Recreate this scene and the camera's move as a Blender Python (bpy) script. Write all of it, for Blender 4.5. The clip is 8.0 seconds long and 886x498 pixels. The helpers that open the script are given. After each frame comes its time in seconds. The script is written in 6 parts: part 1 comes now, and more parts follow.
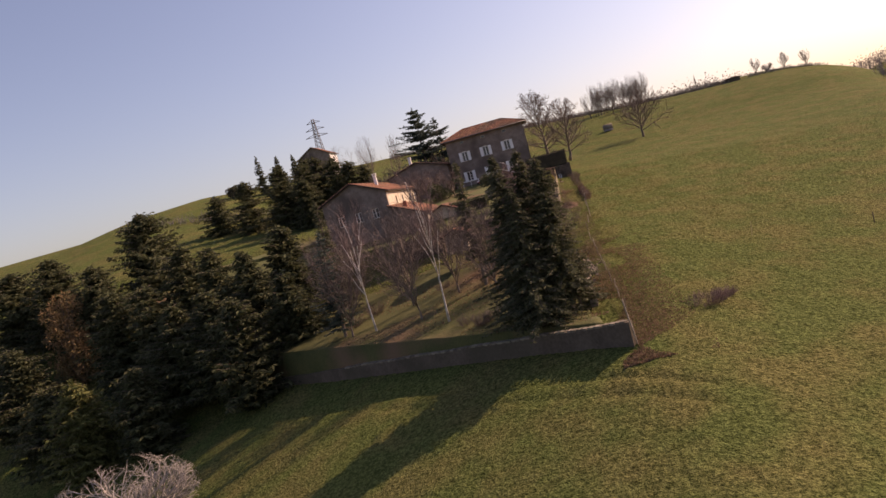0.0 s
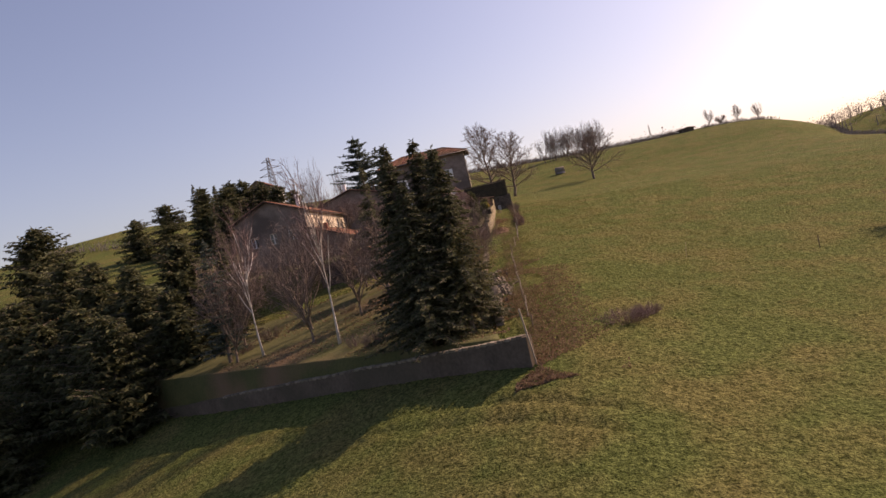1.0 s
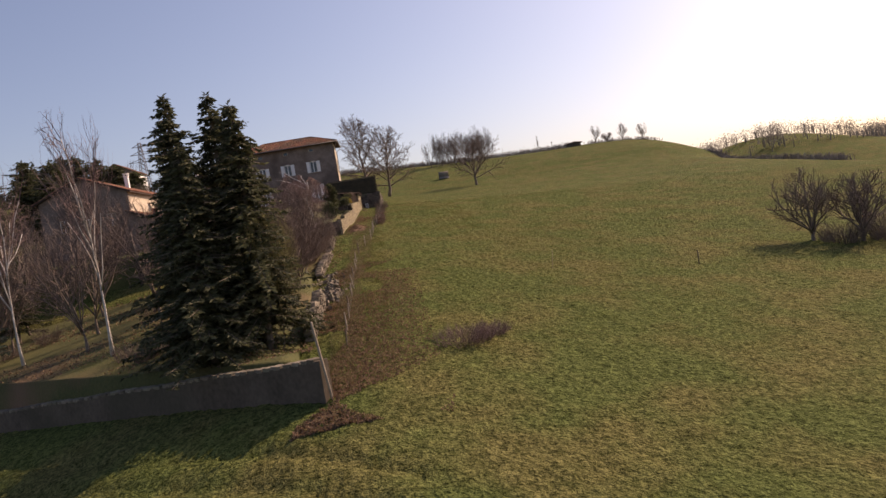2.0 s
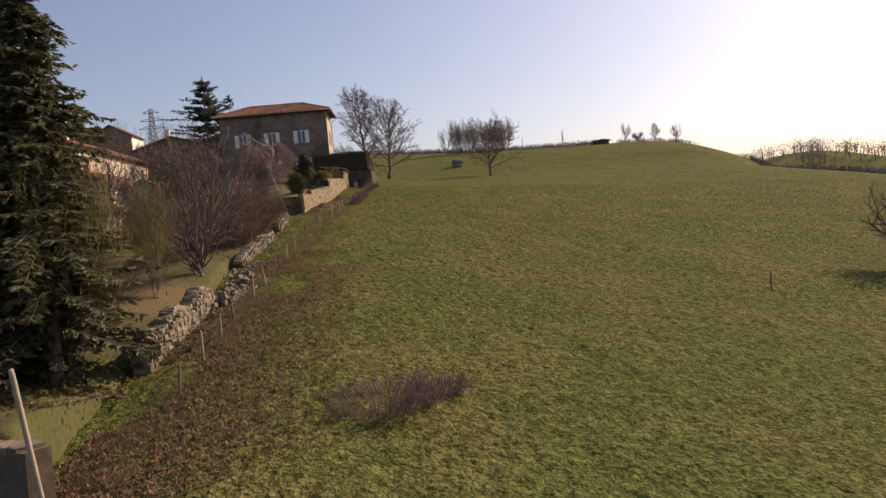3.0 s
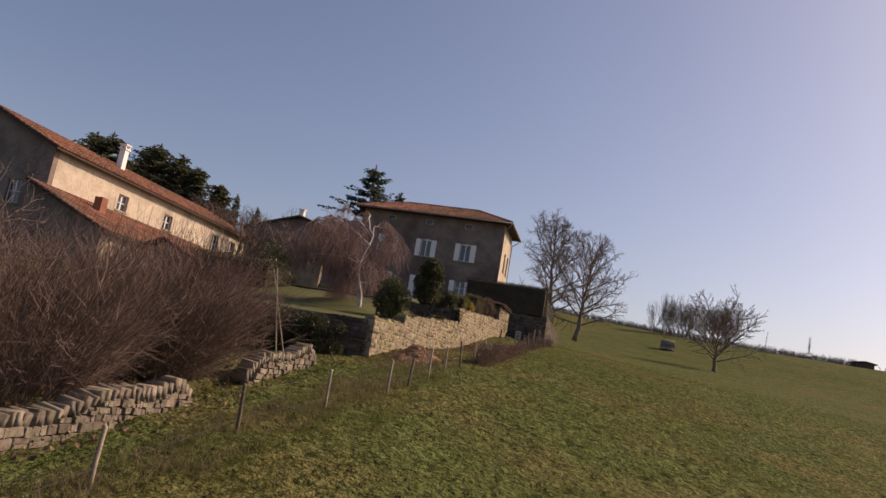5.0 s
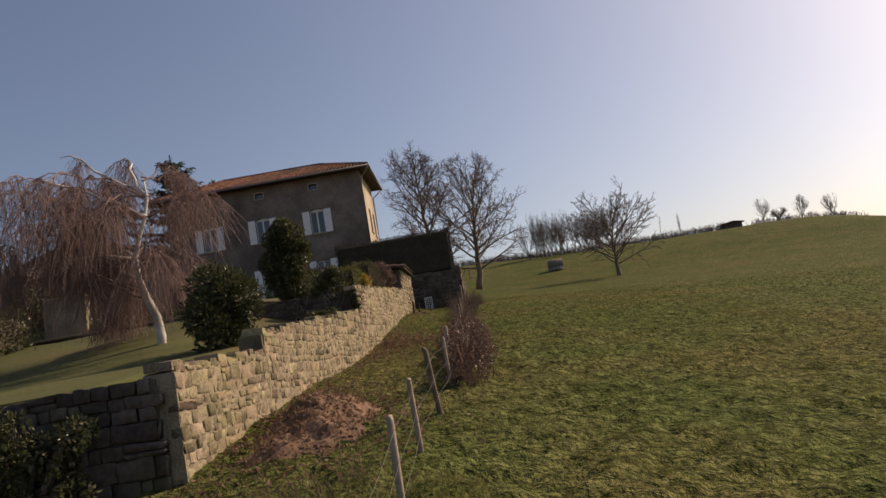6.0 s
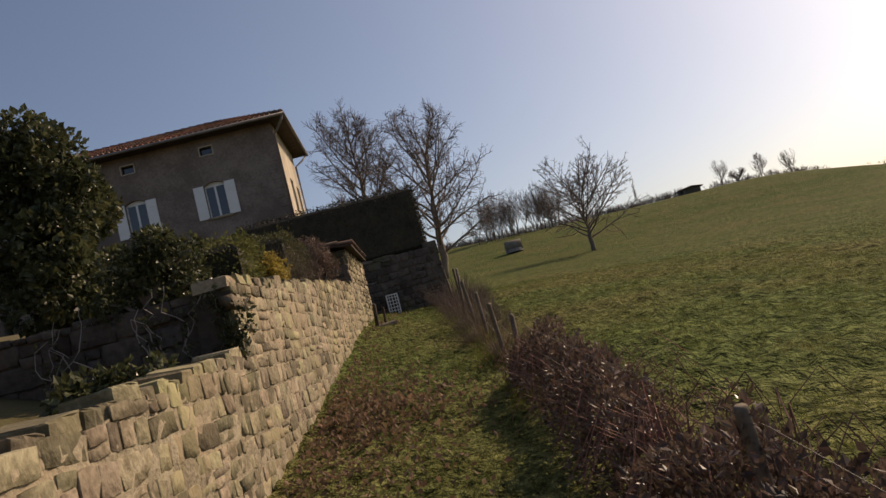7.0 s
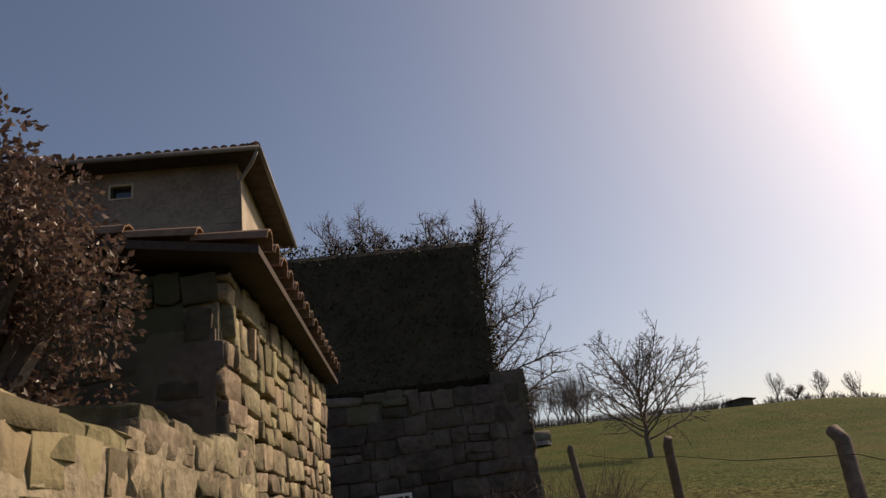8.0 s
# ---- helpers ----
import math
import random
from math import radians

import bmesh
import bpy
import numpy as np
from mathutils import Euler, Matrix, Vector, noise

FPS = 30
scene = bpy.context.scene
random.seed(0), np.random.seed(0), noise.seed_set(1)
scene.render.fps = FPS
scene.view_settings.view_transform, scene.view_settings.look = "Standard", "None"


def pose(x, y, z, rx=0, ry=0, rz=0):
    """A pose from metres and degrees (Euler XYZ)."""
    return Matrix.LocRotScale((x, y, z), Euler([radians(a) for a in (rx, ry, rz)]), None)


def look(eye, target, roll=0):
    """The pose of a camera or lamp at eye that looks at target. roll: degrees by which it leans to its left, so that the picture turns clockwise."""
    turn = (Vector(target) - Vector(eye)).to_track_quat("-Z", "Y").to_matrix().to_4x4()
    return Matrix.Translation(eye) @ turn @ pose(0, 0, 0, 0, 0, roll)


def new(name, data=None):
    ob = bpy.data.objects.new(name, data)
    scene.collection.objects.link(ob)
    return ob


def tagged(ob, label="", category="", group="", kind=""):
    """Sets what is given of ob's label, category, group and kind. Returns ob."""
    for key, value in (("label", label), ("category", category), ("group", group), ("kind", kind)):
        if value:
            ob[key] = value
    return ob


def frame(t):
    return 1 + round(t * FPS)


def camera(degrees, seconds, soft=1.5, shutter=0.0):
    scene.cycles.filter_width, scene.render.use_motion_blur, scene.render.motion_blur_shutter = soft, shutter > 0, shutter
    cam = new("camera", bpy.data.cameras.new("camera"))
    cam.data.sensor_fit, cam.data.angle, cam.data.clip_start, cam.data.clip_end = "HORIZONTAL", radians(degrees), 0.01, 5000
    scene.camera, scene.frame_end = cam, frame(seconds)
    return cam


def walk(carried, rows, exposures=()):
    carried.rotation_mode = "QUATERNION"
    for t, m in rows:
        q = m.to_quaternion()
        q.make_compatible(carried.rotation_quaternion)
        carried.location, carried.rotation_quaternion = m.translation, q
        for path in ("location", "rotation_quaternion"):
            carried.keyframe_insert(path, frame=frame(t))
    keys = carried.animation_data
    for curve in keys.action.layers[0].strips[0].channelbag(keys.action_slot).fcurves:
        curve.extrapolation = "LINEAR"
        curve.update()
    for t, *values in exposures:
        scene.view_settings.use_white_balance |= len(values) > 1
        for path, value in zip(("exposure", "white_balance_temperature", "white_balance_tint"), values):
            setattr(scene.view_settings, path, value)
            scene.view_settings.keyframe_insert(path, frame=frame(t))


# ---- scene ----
cam = camera(62.4, 8.0)
PATH = [
    (0, (-12.455, -37.647, 5.977), (-12.744, -35.672, 5.853), -15.2),
    (0.2, (-11.216, -36.476, 4.865), (-11.622, -34.519, 4.803), -6.3),
    (0.3, (-10.967, -35.899, 4.3), (-11.351, -33.938, 4.223), -2.7),
    (0.5, (-10.602, -34.417, 3.277), (-10.953, -32.448, 3.247), -4.9),
    (0.7, (-10.188, -32.539, 2.391), (-10.51, -30.565, 2.366), -8.2),
    (1, (-9.279, -29.483, 1.355), (-9.44, -27.49, 1.346), -13.1),
    (1.2, (-8.582, -27.63, 0.87), (-8.645, -25.631, 0.85), -12.8),
    (1.5, (-7.541, -24.964, 0.357), (-7.506, -22.965, 0.316), -11.4),
    (1.7, (-6.847, -22.982, 0.11), (-6.742, -20.985, 0.056), -10.7),
    (2, (-5.783, -19.444, -0.151), (-5.652, -17.449, -0.2), -9.8),
    (2.2, (-5.068, -16.743, -0.286), (-4.956, -14.746, -0.336), -8.7),
    (3.3, (-1.258, -0.913, -1.064), (-1.208, 1.086, -1.121), -0.8),
    (3.4, (-0.908, 0.412, -1.095), (-0.887, 2.411, -1.122), 2.4),
    (3.5, (-0.554, 1.711, -1.108), (-0.571, 3.711, -1.11), 4.4),
    (3.7, (0.147, 4.287, -1.062), (0.006, 6.279, -0.938), 12.5),
    (4, (0.916, 8.369, -0.789), (0.495, 10.291, -0.431), 31.0),
    (4.1, (1.004, 9.853, -0.651), (0.505, 11.755, -0.288), 33.9),
    (5.3, (-3.882, 31.137, 1.236), (-4.179, 33.083, 1.59), -4.7),
    (5.5, (-4.863, 34.525, 1.499), (-4.991, 36.495, 1.82), -14.9),
    (5.7, (-5.678, 37.749, 1.759), (-5.67, 39.731, 2.027), -21.8),
    (6, (-6.595, 42.344, 2.157), (-6.624, 44.324, 2.439), -9.8),
    (6.5, (-7.487, 49.461, 2.833), (-7.477, 51.442, 3.106), -6.6),
    (7, (-8.066, 56.956, 3.52), (-7.928, 58.938, 3.748), -15.0),
    (7.2, (-8.254, 60.064, 3.753), (-8.175, 62.047, 4.005), -8.4),
    (7.5, (-8.432, 64.667, 4.042), (-8.319, 66.646, 4.307), -7.1),
    (7.7, (-8.47, 67.736, 4.282), (-8.331, 69.697, 4.65), -7.5),
    (8, (-8.413, 72.435, 4.898), (-8.226, 74.297, 5.605), -7.6),
]
EXPOSE = [(0.0, 0.58, 8900, 35), (1.0, 0.54, 8850, 35), (2.2, 0.42, 8500, 28), (3.5, 0.38, 8800, 26), (4.1, 0.3, 9000, 30), (5.3, 0.1, 8300, 25), (6.2, 0.0, 8500, 20), (6.5, -0.02, 8450, 19), (7.5, -0.08, 8150, 17), (8.0, -0.18, 8200, 18)]
walk(cam, [(t, look(eye, target, roll)) for t, eye, target, roll in PATH], EXPOSE)

# ---- world, sun ----
SUN_AZ, SUN_EL = 57.0, 35.0          # degrees to the right of +y, and above the horizon
world = bpy.data.worlds.new("sky")
scene.world = world
world.use_nodes = True
wn = world.node_tree.nodes
sky = wn.new("ShaderNodeTexSky")
sky.sky_type, sky.sun_disc = "NISHITA", False
sky.sun_elevation, sky.sun_rotation = radians(SUN_EL), radians(SUN_AZ)
sky.air_density, sky.dust_density, sky.ozone_density = 0.95, 1.9, 4.6
wn["Background"].inputs[1].default_value = 0.118
world.node_tree.links.new(sky.outputs[0], wn["Background"].inputs[0])
lamp = bpy.data.lights.new("sun", "SUN")
lamp.energy, lamp.angle, lamp.color = 4.0, radians(0.5), (1.0, 0.885, 0.73)
sun = new("sun", lamp)
sd = Vector((math.sin(radians(SUN_AZ)) * math.cos(radians(SUN_EL)), math.cos(radians(SUN_AZ)) * math.cos(radians(SUN_EL)), math.sin(radians(SUN_EL))))
sun.matrix_world = look(tuple(sd * 100), (0, 0, 0))


# ---- materials ----
def material(name, c1, c2, scale=3.0, rough=0.85, bump=0.3, fine=25.0, c3=None, metal=0.0, island=0.0, per_object=0.0, dist=0.02, thin=0.0, lo=0.35, hi=0.68):
    """Two-scale noise colour between c1 and c2, stains of c3, fine relief."""
    m = bpy.data.materials.new(name)
    m.use_nodes = True
    nt = m.node_tree
    n, l = nt.nodes, nt.links
    bsdf = n["Principled BSDF"]
    bsdf.inputs["Roughness"].default_value = rough
    bsdf.inputs["Metallic"].default_value = metal
    bsdf.inputs["Specular IOR Level"].default_value = 0.25
    pos = n.new("ShaderNodeNewGeometry")
    a = n.new("ShaderNodeTexNoise")
    a.inputs["Scale"].default_value, a.inputs["Detail"].default_value = scale, 6
    b = n.new("ShaderNodeTexNoise")
    b.inputs["Scale"].default_value, b.inputs["Detail"].default_value = fine, 5
    l.new(pos.outputs["Position"], a.inputs["Vector"])
    l.new(pos.outputs["Position"], b.inputs["Vector"])
    ramp = n.new("ShaderNodeValToRGB")
    ramp.color_ramp.elements[0].position, ramp.color_ramp.elements[1].position = lo, hi
    ramp.color_ramp.elements[0].color, ramp.color_ramp.elements[1].color = (*c1, 1), (*c2, 1)
    mixf = n.new("ShaderNodeMath")
    mixf.operation = "MULTIPLY_ADD"
    mixf.inputs[1].default_value = 0.45
    half = n.new("ShaderNodeMath")
    half.operation = "MULTIPLY"
    half.inputs[1].default_value = 0.55
    l.new(a.outputs["Fac"], half.inputs[0])
    l.new(b.outputs["Fac"], mixf.inputs[0])
    l.new(half.outputs[0], mixf.inputs[2])
    l.new(mixf.outputs[0], ramp.inputs["Fac"])
    col = ramp.outputs["Color"]
    if c3:
        s = n.new("ShaderNodeTexNoise")
        s.inputs["Scale"].default_value, s.inputs["Detail"].default_value = scale * 0.27, 8
        l.new(pos.outputs["Position"], s.inputs["Vector"])
        sr = n.new("ShaderNodeValToRGB")
        sr.color_ramp.elements[0].position, sr.color_ramp.elements[1].position = 0.5, 0.66
        l.new(s.outputs["Fac"], sr.inputs["Fac"])
        mx = n.new("ShaderNodeMix")
        mx.data_type = "RGBA"
        l.new(sr.outputs["Color"], mx.inputs["Factor"])
        l.new(col, mx.inputs["A"])
        mx.inputs["B"].default_value = (*c3, 1)
        col = mx.outputs["Result"]
    if island or per_object:
        hsv = n.new("ShaderNodeHueSaturation")
        mr = n.new("ShaderNodeMapRange")
        amount = island or per_object
        mr.inputs["To Min"].default_value, mr.inputs["To Max"].default_value = 1 - amount, 1 + amount
        if island:
            l.new(pos.outputs["Random Per Island"], mr.inputs["Value"])
        else:
            oi = n.new("ShaderNodeObjectInfo")
            l.new(oi.outputs["Random"], mr.inputs["Value"])
        l.new(mr.outputs["Result"], hsv.inputs["Value"])
        h1, h2 = n.new("ShaderNodeMath"), n.new("ShaderNodeMath")
        h1.operation, h2.operation = "MULTIPLY", "FRACT"
        h1.inputs[1].default_value = 7.31
        l.new((pos.outputs["Random Per Island"] if island else oi.outputs["Random"]), h1.inputs[0])
        l.new(h1.outputs[0], h2.inputs[0])
        hm = n.new("ShaderNodeMapRange")
        hm.inputs["To Min"].default_value, hm.inputs["To Max"].default_value = 0.5 - 0.05 * amount, 0.5 + 0.05 * amount
        l.new(h2.outputs[0], hm.inputs["Value"])
        l.new(hm.outputs["Result"], hsv.inputs["Hue"])
        l.new(col, hsv.inputs["Color"])
        col = hsv.outputs["Color"]
    l.new(col, bsdf.inputs["Base Color"])
    if thin:
        tr = n.new("ShaderNodeBsdfTranslucent")
        l.new(col, tr.inputs["Color"])
        mixs = n.new("ShaderNodeMixShader")
        mixs.inputs["Fac"].default_value = thin
        l.new(bsdf.outputs[0], mixs.inputs[1])
        l.new(tr.outputs[0], mixs.inputs[2])
        l.new(mixs.outputs[0], n["Material Output"].inputs["Surface"])
    if bump:
        bp = n.new("ShaderNodeBump")
        bp.inputs["Strength"].default_value, bp.inputs["Distance"].default_value = bump, dist
        l.new(mixf.outputs[0], bp.inputs["Height"])
        l.new(bp.outputs["Normal"], bsdf.inputs["Normal"])
    return m


def glass_material():
    m = bpy.data.materials.new("window_glass")
    m.use_nodes = True
    b = m.node_tree.nodes["Principled BSDF"]
    b.inputs["Base Color"].default_value = (0.03, 0.035, 0.045, 1)
    b.inputs["Roughness"].default_value = 0.06
    b.inputs["Specular IOR Level"].default_value = 0.8
    return m


def pasture_material():
    """Clumpy grazed turf: dark green between tufts, straw on their tips, broad patches of duller growth, dark specks
    painted in for the shade in the gaps.
    """
    m = material("pasture_grass", (0.053, 0.062, 0.021), (0.166, 0.176, 0.072), 3.6, 0.95, 0.0, 14.0, lo=0.40, hi=0.60)
    nt = m.node_tree
    n, l = nt.nodes, nt.links
    bsdf = n["Principled BSDF"]
    bsdf.inputs["Specular IOR Level"].default_value = 0.03
    pos = n.new("ShaderNodeNewGeometry")
    big = n.new("ShaderNodeTexNoise")
    big.inputs["Scale"].default_value, big.inputs["Detail"].default_value = 0.22, 5
    l.new(pos.outputs["Position"], big.inputs["Vector"])
    rp = n.new("ShaderNodeValToRGB")
    rp.color_ramp.elements[0].position, rp.color_ramp.elements[1].position = 0.42, 0.64
    rp.color_ramp.elements[0].color, rp.color_ramp.elements[1].color = (0.80, 0.92, 0.75, 1), (1.12, 0.98, 0.95, 1)
    l.new(big.outputs["Fac"], rp.inputs["Fac"])
    mul = n.new("ShaderNodeMix")
    mul.data_type, mul.blend_type = "RGBA", "MULTIPLY"
    mul.inputs["Factor"].default_value = 1.0
    l.new(bsdf.inputs["Base Color"].links[0].from_socket, mul.inputs["A"])
    l.new(rp.outputs["Color"], mul.inputs["B"])
    l.new(mul.outputs["Result"], bsdf.inputs["Base Color"])
    # fine dark specks colour in the shade of gaps between tufts
    gap_shade = n.new("ShaderNodeTexNoise")
    gap_shade.inputs["Scale"].default_value, gap_shade.inputs["Detail"].default_value, gap_shade.inputs["Roughness"].default_value = 9.5, 4, 0.7
    l.new(pos.outputs["Position"], gap_shade.inputs["Vector"])
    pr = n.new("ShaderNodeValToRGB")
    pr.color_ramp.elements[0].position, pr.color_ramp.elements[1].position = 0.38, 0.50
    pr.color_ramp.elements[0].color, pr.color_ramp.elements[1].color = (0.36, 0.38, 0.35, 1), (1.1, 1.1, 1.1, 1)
    l.new(gap_shade.outputs["Fac"], pr.inputs["Fac"])
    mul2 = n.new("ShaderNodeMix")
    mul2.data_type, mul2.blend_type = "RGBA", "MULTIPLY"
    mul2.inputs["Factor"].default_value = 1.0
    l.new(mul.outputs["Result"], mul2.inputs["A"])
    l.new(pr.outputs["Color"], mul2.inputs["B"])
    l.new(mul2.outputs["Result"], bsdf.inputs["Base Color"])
    clump = n.new("ShaderNodeTexNoise")
    clump.inputs["Scale"].default_value, clump.inputs["Detail"].default_value, clump.inputs["Roughness"].default_value = 4.6, 4, 0.65
    l.new(pos.outputs["Position"], clump.inputs["Vector"])
    bp = n.new("ShaderNodeBump")
    bp.inputs["Strength"].default_value, bp.inputs["Distance"].default_value = 1.0, 0.28
    l.new(clump.outputs["Fac"], bp.inputs["Height"])
    l.new(bp.outputs["Normal"], bsdf.inputs["Normal"])
    return m


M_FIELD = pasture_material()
M_TUFT = material("grass_blades", (0.075, 0.095, 0.022), (0.17, 0.17, 0.055), 1.3, 0.8, 0.0, 5.0, (0.20, 0.175, 0.08), island=0.3, thin=0.5)
M_LAWN = material("garden_grass", (0.055, 0.068, 0.02), (0.115, 0.116, 0.042), 0.5, 0.95, 0.8, 9.0, (0.12, 0.075, 0.04), dist=0.06)
M_ORCHARD = material("orchard_grass", (0.05, 0.058, 0.018), (0.105, 0.098, 0.036), 0.35, 0.95, 0.9, 6.0, (0.17, 0.10, 0.06), dist=0.12)
M_LEAFLITTER = material("dead_leaves", (0.14, 0.093, 0.06), (0.27, 0.18, 0.115), 2.0, 0.85, 0.0, 12.0, island=0.4, thin=0.3)
M_SOIL = material("bare_soil", (0.12, 0.07, 0.046), (0.26, 0.16, 0.108), 1.2, 0.95, 0.9, 14.0, dist=0.06)
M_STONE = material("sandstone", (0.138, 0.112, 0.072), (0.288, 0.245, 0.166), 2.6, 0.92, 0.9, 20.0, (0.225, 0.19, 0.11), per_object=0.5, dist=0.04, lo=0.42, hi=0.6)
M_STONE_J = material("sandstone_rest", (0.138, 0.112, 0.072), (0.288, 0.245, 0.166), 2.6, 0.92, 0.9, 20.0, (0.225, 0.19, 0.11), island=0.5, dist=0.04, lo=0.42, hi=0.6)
M_MORTAR = material("lime_mortar", (0.19, 0.156, 0.108), (0.335, 0.285, 0.2), 3.0, 0.95, 1.0, 30.0, (0.34, 0.265, 0.18), dist=0.03, lo=0.4, hi=0.6)
M_DRY = material("lichen_stone", (0.105, 0.085, 0.066), (0.27, 0.23, 0.18), 3.0, 0.92, 0.7, 15.0, (0.17, 0.155, 0.115), per_object=0.35, dist=0.03)
M_DRY_J = material("lichen_stone_rest", (0.105, 0.085, 0.066), (0.27, 0.23, 0.18), 3.0, 0.92, 0.7, 15.0, (0.17, 0.155, 0.115), island=0.35, dist=0.03)
# old stone, with the shade of the south faces put into its darker colour
M_SHADESTONE = material("shaded_old_stone", (0.058, 0.046, 0.04), (0.15, 0.12, 0.10), 2.4, 0.95, 0.9, 14.0, (0.09, 0.09, 0.05), per_object=0.3, dist=0.03)
M_SHADESTONE_J = material("shaded_old_stone_rest", (0.058, 0.046, 0.04), (0.15, 0.12, 0.10), 2.4, 0.95, 0.9, 14.0, (0.09, 0.09, 0.05), island=0.3, dist=0.03)
M_CONC = material("old_render_wall", (0.075, 0.057, 0.044), (0.145, 0.115, 0.09), 0.6, 0.95, 0.8, 5.0, (0.075, 0.065, 0.045), dist=0.05)
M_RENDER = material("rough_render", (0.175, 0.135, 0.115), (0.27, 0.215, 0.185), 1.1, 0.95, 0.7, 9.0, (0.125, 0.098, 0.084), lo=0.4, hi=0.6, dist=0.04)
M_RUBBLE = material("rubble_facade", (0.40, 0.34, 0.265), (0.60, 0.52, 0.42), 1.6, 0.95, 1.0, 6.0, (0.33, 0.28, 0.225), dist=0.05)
M_TILE = material("clay_roof_tile", (0.19, 0.085, 0.055), (0.32, 0.15, 0.098), 1.2, 0.9, 0.4, 20.0, (0.15, 0.095, 0.07), island=0.35)
M_OLDTILE = material("mossy_old_tile", (0.13, 0.08, 0.055), (0.26, 0.16, 0.115), 2.2, 0.9, 0.5, 20.0, (0.15, 0.14, 0.09), per_object=0.25)
M_OLIVELEAF = material("olive_brown_leaf", (0.04, 0.046, 0.018), (0.125, 0.12, 0.05), 2.0, 0.55, 0.0, 9.0, island=0.4, thin=0.4)
M_RED = material("red_plastic", (0.45, 0.03, 0.025), (0.55, 0.05, 0.04), 3.0, 0.4, 0.0, 20.0)
M_WHITE = material("white_paint", (0.72, 0.71, 0.70), (0.82, 0.81, 0.80), 2.0, 0.6, 0.1, 30.0)
M_ZINC = material("zinc", (0.17, 0.15, 0.145), (0.28, 0.255, 0.245), 3.0, 0.5, 0.1, 20.0, metal=0.5)
M_GLASS = glass_material()
M_DARKW = material("dark_wood", (0.04, 0.029, 0.024), (0.085, 0.062, 0.05), 3.0, 0.85, 0.4, 25.0)
M_POST = material("weathered_post", (0.10, 0.075, 0.058), (0.24, 0.19, 0.15), 5.0, 0.9, 0.6, 40.0, (0.13, 0.11, 0.08))
M_PALEPOST = material("pale_post", (0.27, 0.22, 0.17), (0.42, 0.355, 0.285), 5.0, 0.9, 0.5, 40.0)
M_WIRE = material("fence_wire", (0.10, 0.09, 0.085), (0.16, 0.15, 0.14), 5.0, 0.6, 0.0, 40.0, metal=0.6)
M_BARK = material("grey_bark", (0.12, 0.095, 0.08), (0.24, 0.20, 0.165), 4.0, 0.95, 0.7, 30.0)
M_TWIG = material("bare_twig", (0.12, 0.09, 0.077), (0.22, 0.167, 0.145), 2.0, 0.9, 0.0, 20.0, island=0.3)
M_THICKET = material("thicket_twig", (0.14, 0.098, 0.078), (0.25, 0.18, 0.148), 2.0, 0.9, 0.0, 20.0, island=0.3)
M_REDTWIG = material("red_twig", (0.165, 0.08, 0.06), (0.29, 0.155, 0.12), 2.0, 0.85, 0.0, 20.0, island=0.3)
M_PINKTWIG = material("birch_twig", (0.165, 0.105, 0.095), (0.29, 0.20, 0.18), 2.0, 0.85, 0.0, 20.0, island=0.25)
M_PALETWIG = material("pale_grey_twig", (0.24, 0.21, 0.19), (0.38, 0.34, 0.31), 2.0, 0.85, 0.0, 20.0, island=0.25)
M_OLIVETWIG = material("olive_twig", (0.16, 0.14, 0.05), (0.27, 0.235, 0.10), 2.0, 0.85, 0.0, 20.0, island=0.25)
M_BIRCH = material("birch_bark", (0.42, 0.39, 0.36), (0.70, 0.67, 0.63), 3.0, 0.8, 0.3, 8.0, (0.26, 0.23, 0.21))
M_SPRUCE = material("spruce_needles", (0.055, 0.062, 0.034), (0.125, 0.13, 0.072), 0.8, 0.75, 0.0, 8.0, island=0.4, thin=0.35)
M_CEDAR = material("cedar_needles", (0.045, 0.07, 0.06), (0.10, 0.13, 0.105), 0.8, 0.75, 0.0, 8.0, island=0.3, thin=0.3)
M_THUJA = material("cypress_foliage", (0.042, 0.052, 0.026), (0.115, 0.12, 0.058), 0.5, 0.75, 0.0, 6.0, island=0.45, thin=0.35)
M_RUST = material("larch_foliage", (0.20, 0.125, 0.06), (0.34, 0.23, 0.12), 0.8, 0.85, 0.0, 8.0, island=0.3, thin=0.3)
M_YELLOWG = material("yellow_green_foliage", (0.085, 0.095, 0.032), (0.19, 0.19, 0.07), 0.8, 0.8, 0.0, 8.0, island=0.35, thin=0.3)
M_LAUREL = material("laurel_leaf", (0.045, 0.058, 0.026), (0.115, 0.125, 0.058), 1.5, 0.42, 0.0, 8.0, island=0.4, thin=0.25)
M_IVY = material("ivy_leaf", (0.045, 0.055, 0.026), (0.125, 0.13, 0.06), 2.0, 0.32, 0.0, 9.0, island=0.45, thin=0.25)
M_GOLD = material("golden_leaf", (0.22, 0.165, 0.035), (0.40, 0.31, 0.08), 2.0, 0.55, 0.0, 9.0, island=0.3, thin=0.4)
M_BROWNLEAF = material("copper_hedge_leaf", (0.065, 0.043, 0.033), (0.20, 0.135, 0.105), 2.0, 0.36, 0.0, 9.0, island=0.4, thin=0.35)
M_HEDGE = material("clipped_hedge_leaf", (0.03, 0.028, 0.019), (0.07, 0.06, 0.038), 1.5, 0.7, 0.0, 9.0, island=0.35)
M_BRAMBLE = material("bramble", (0.06, 0.04, 0.032), (0.22, 0.155, 0.12), 2.0, 0.38, 0.0, 9.0, island=0.4, thin=0.25)
# paler than the nearer twigs: distance haze is put into the colour
M_HAZED_WOOD = material("far_wood", (0.20, 0.175, 0.16), (0.32, 0.285, 0.26), 0.05, 0.95, 0.0, 0.5, island=0.2, thin=0.2)
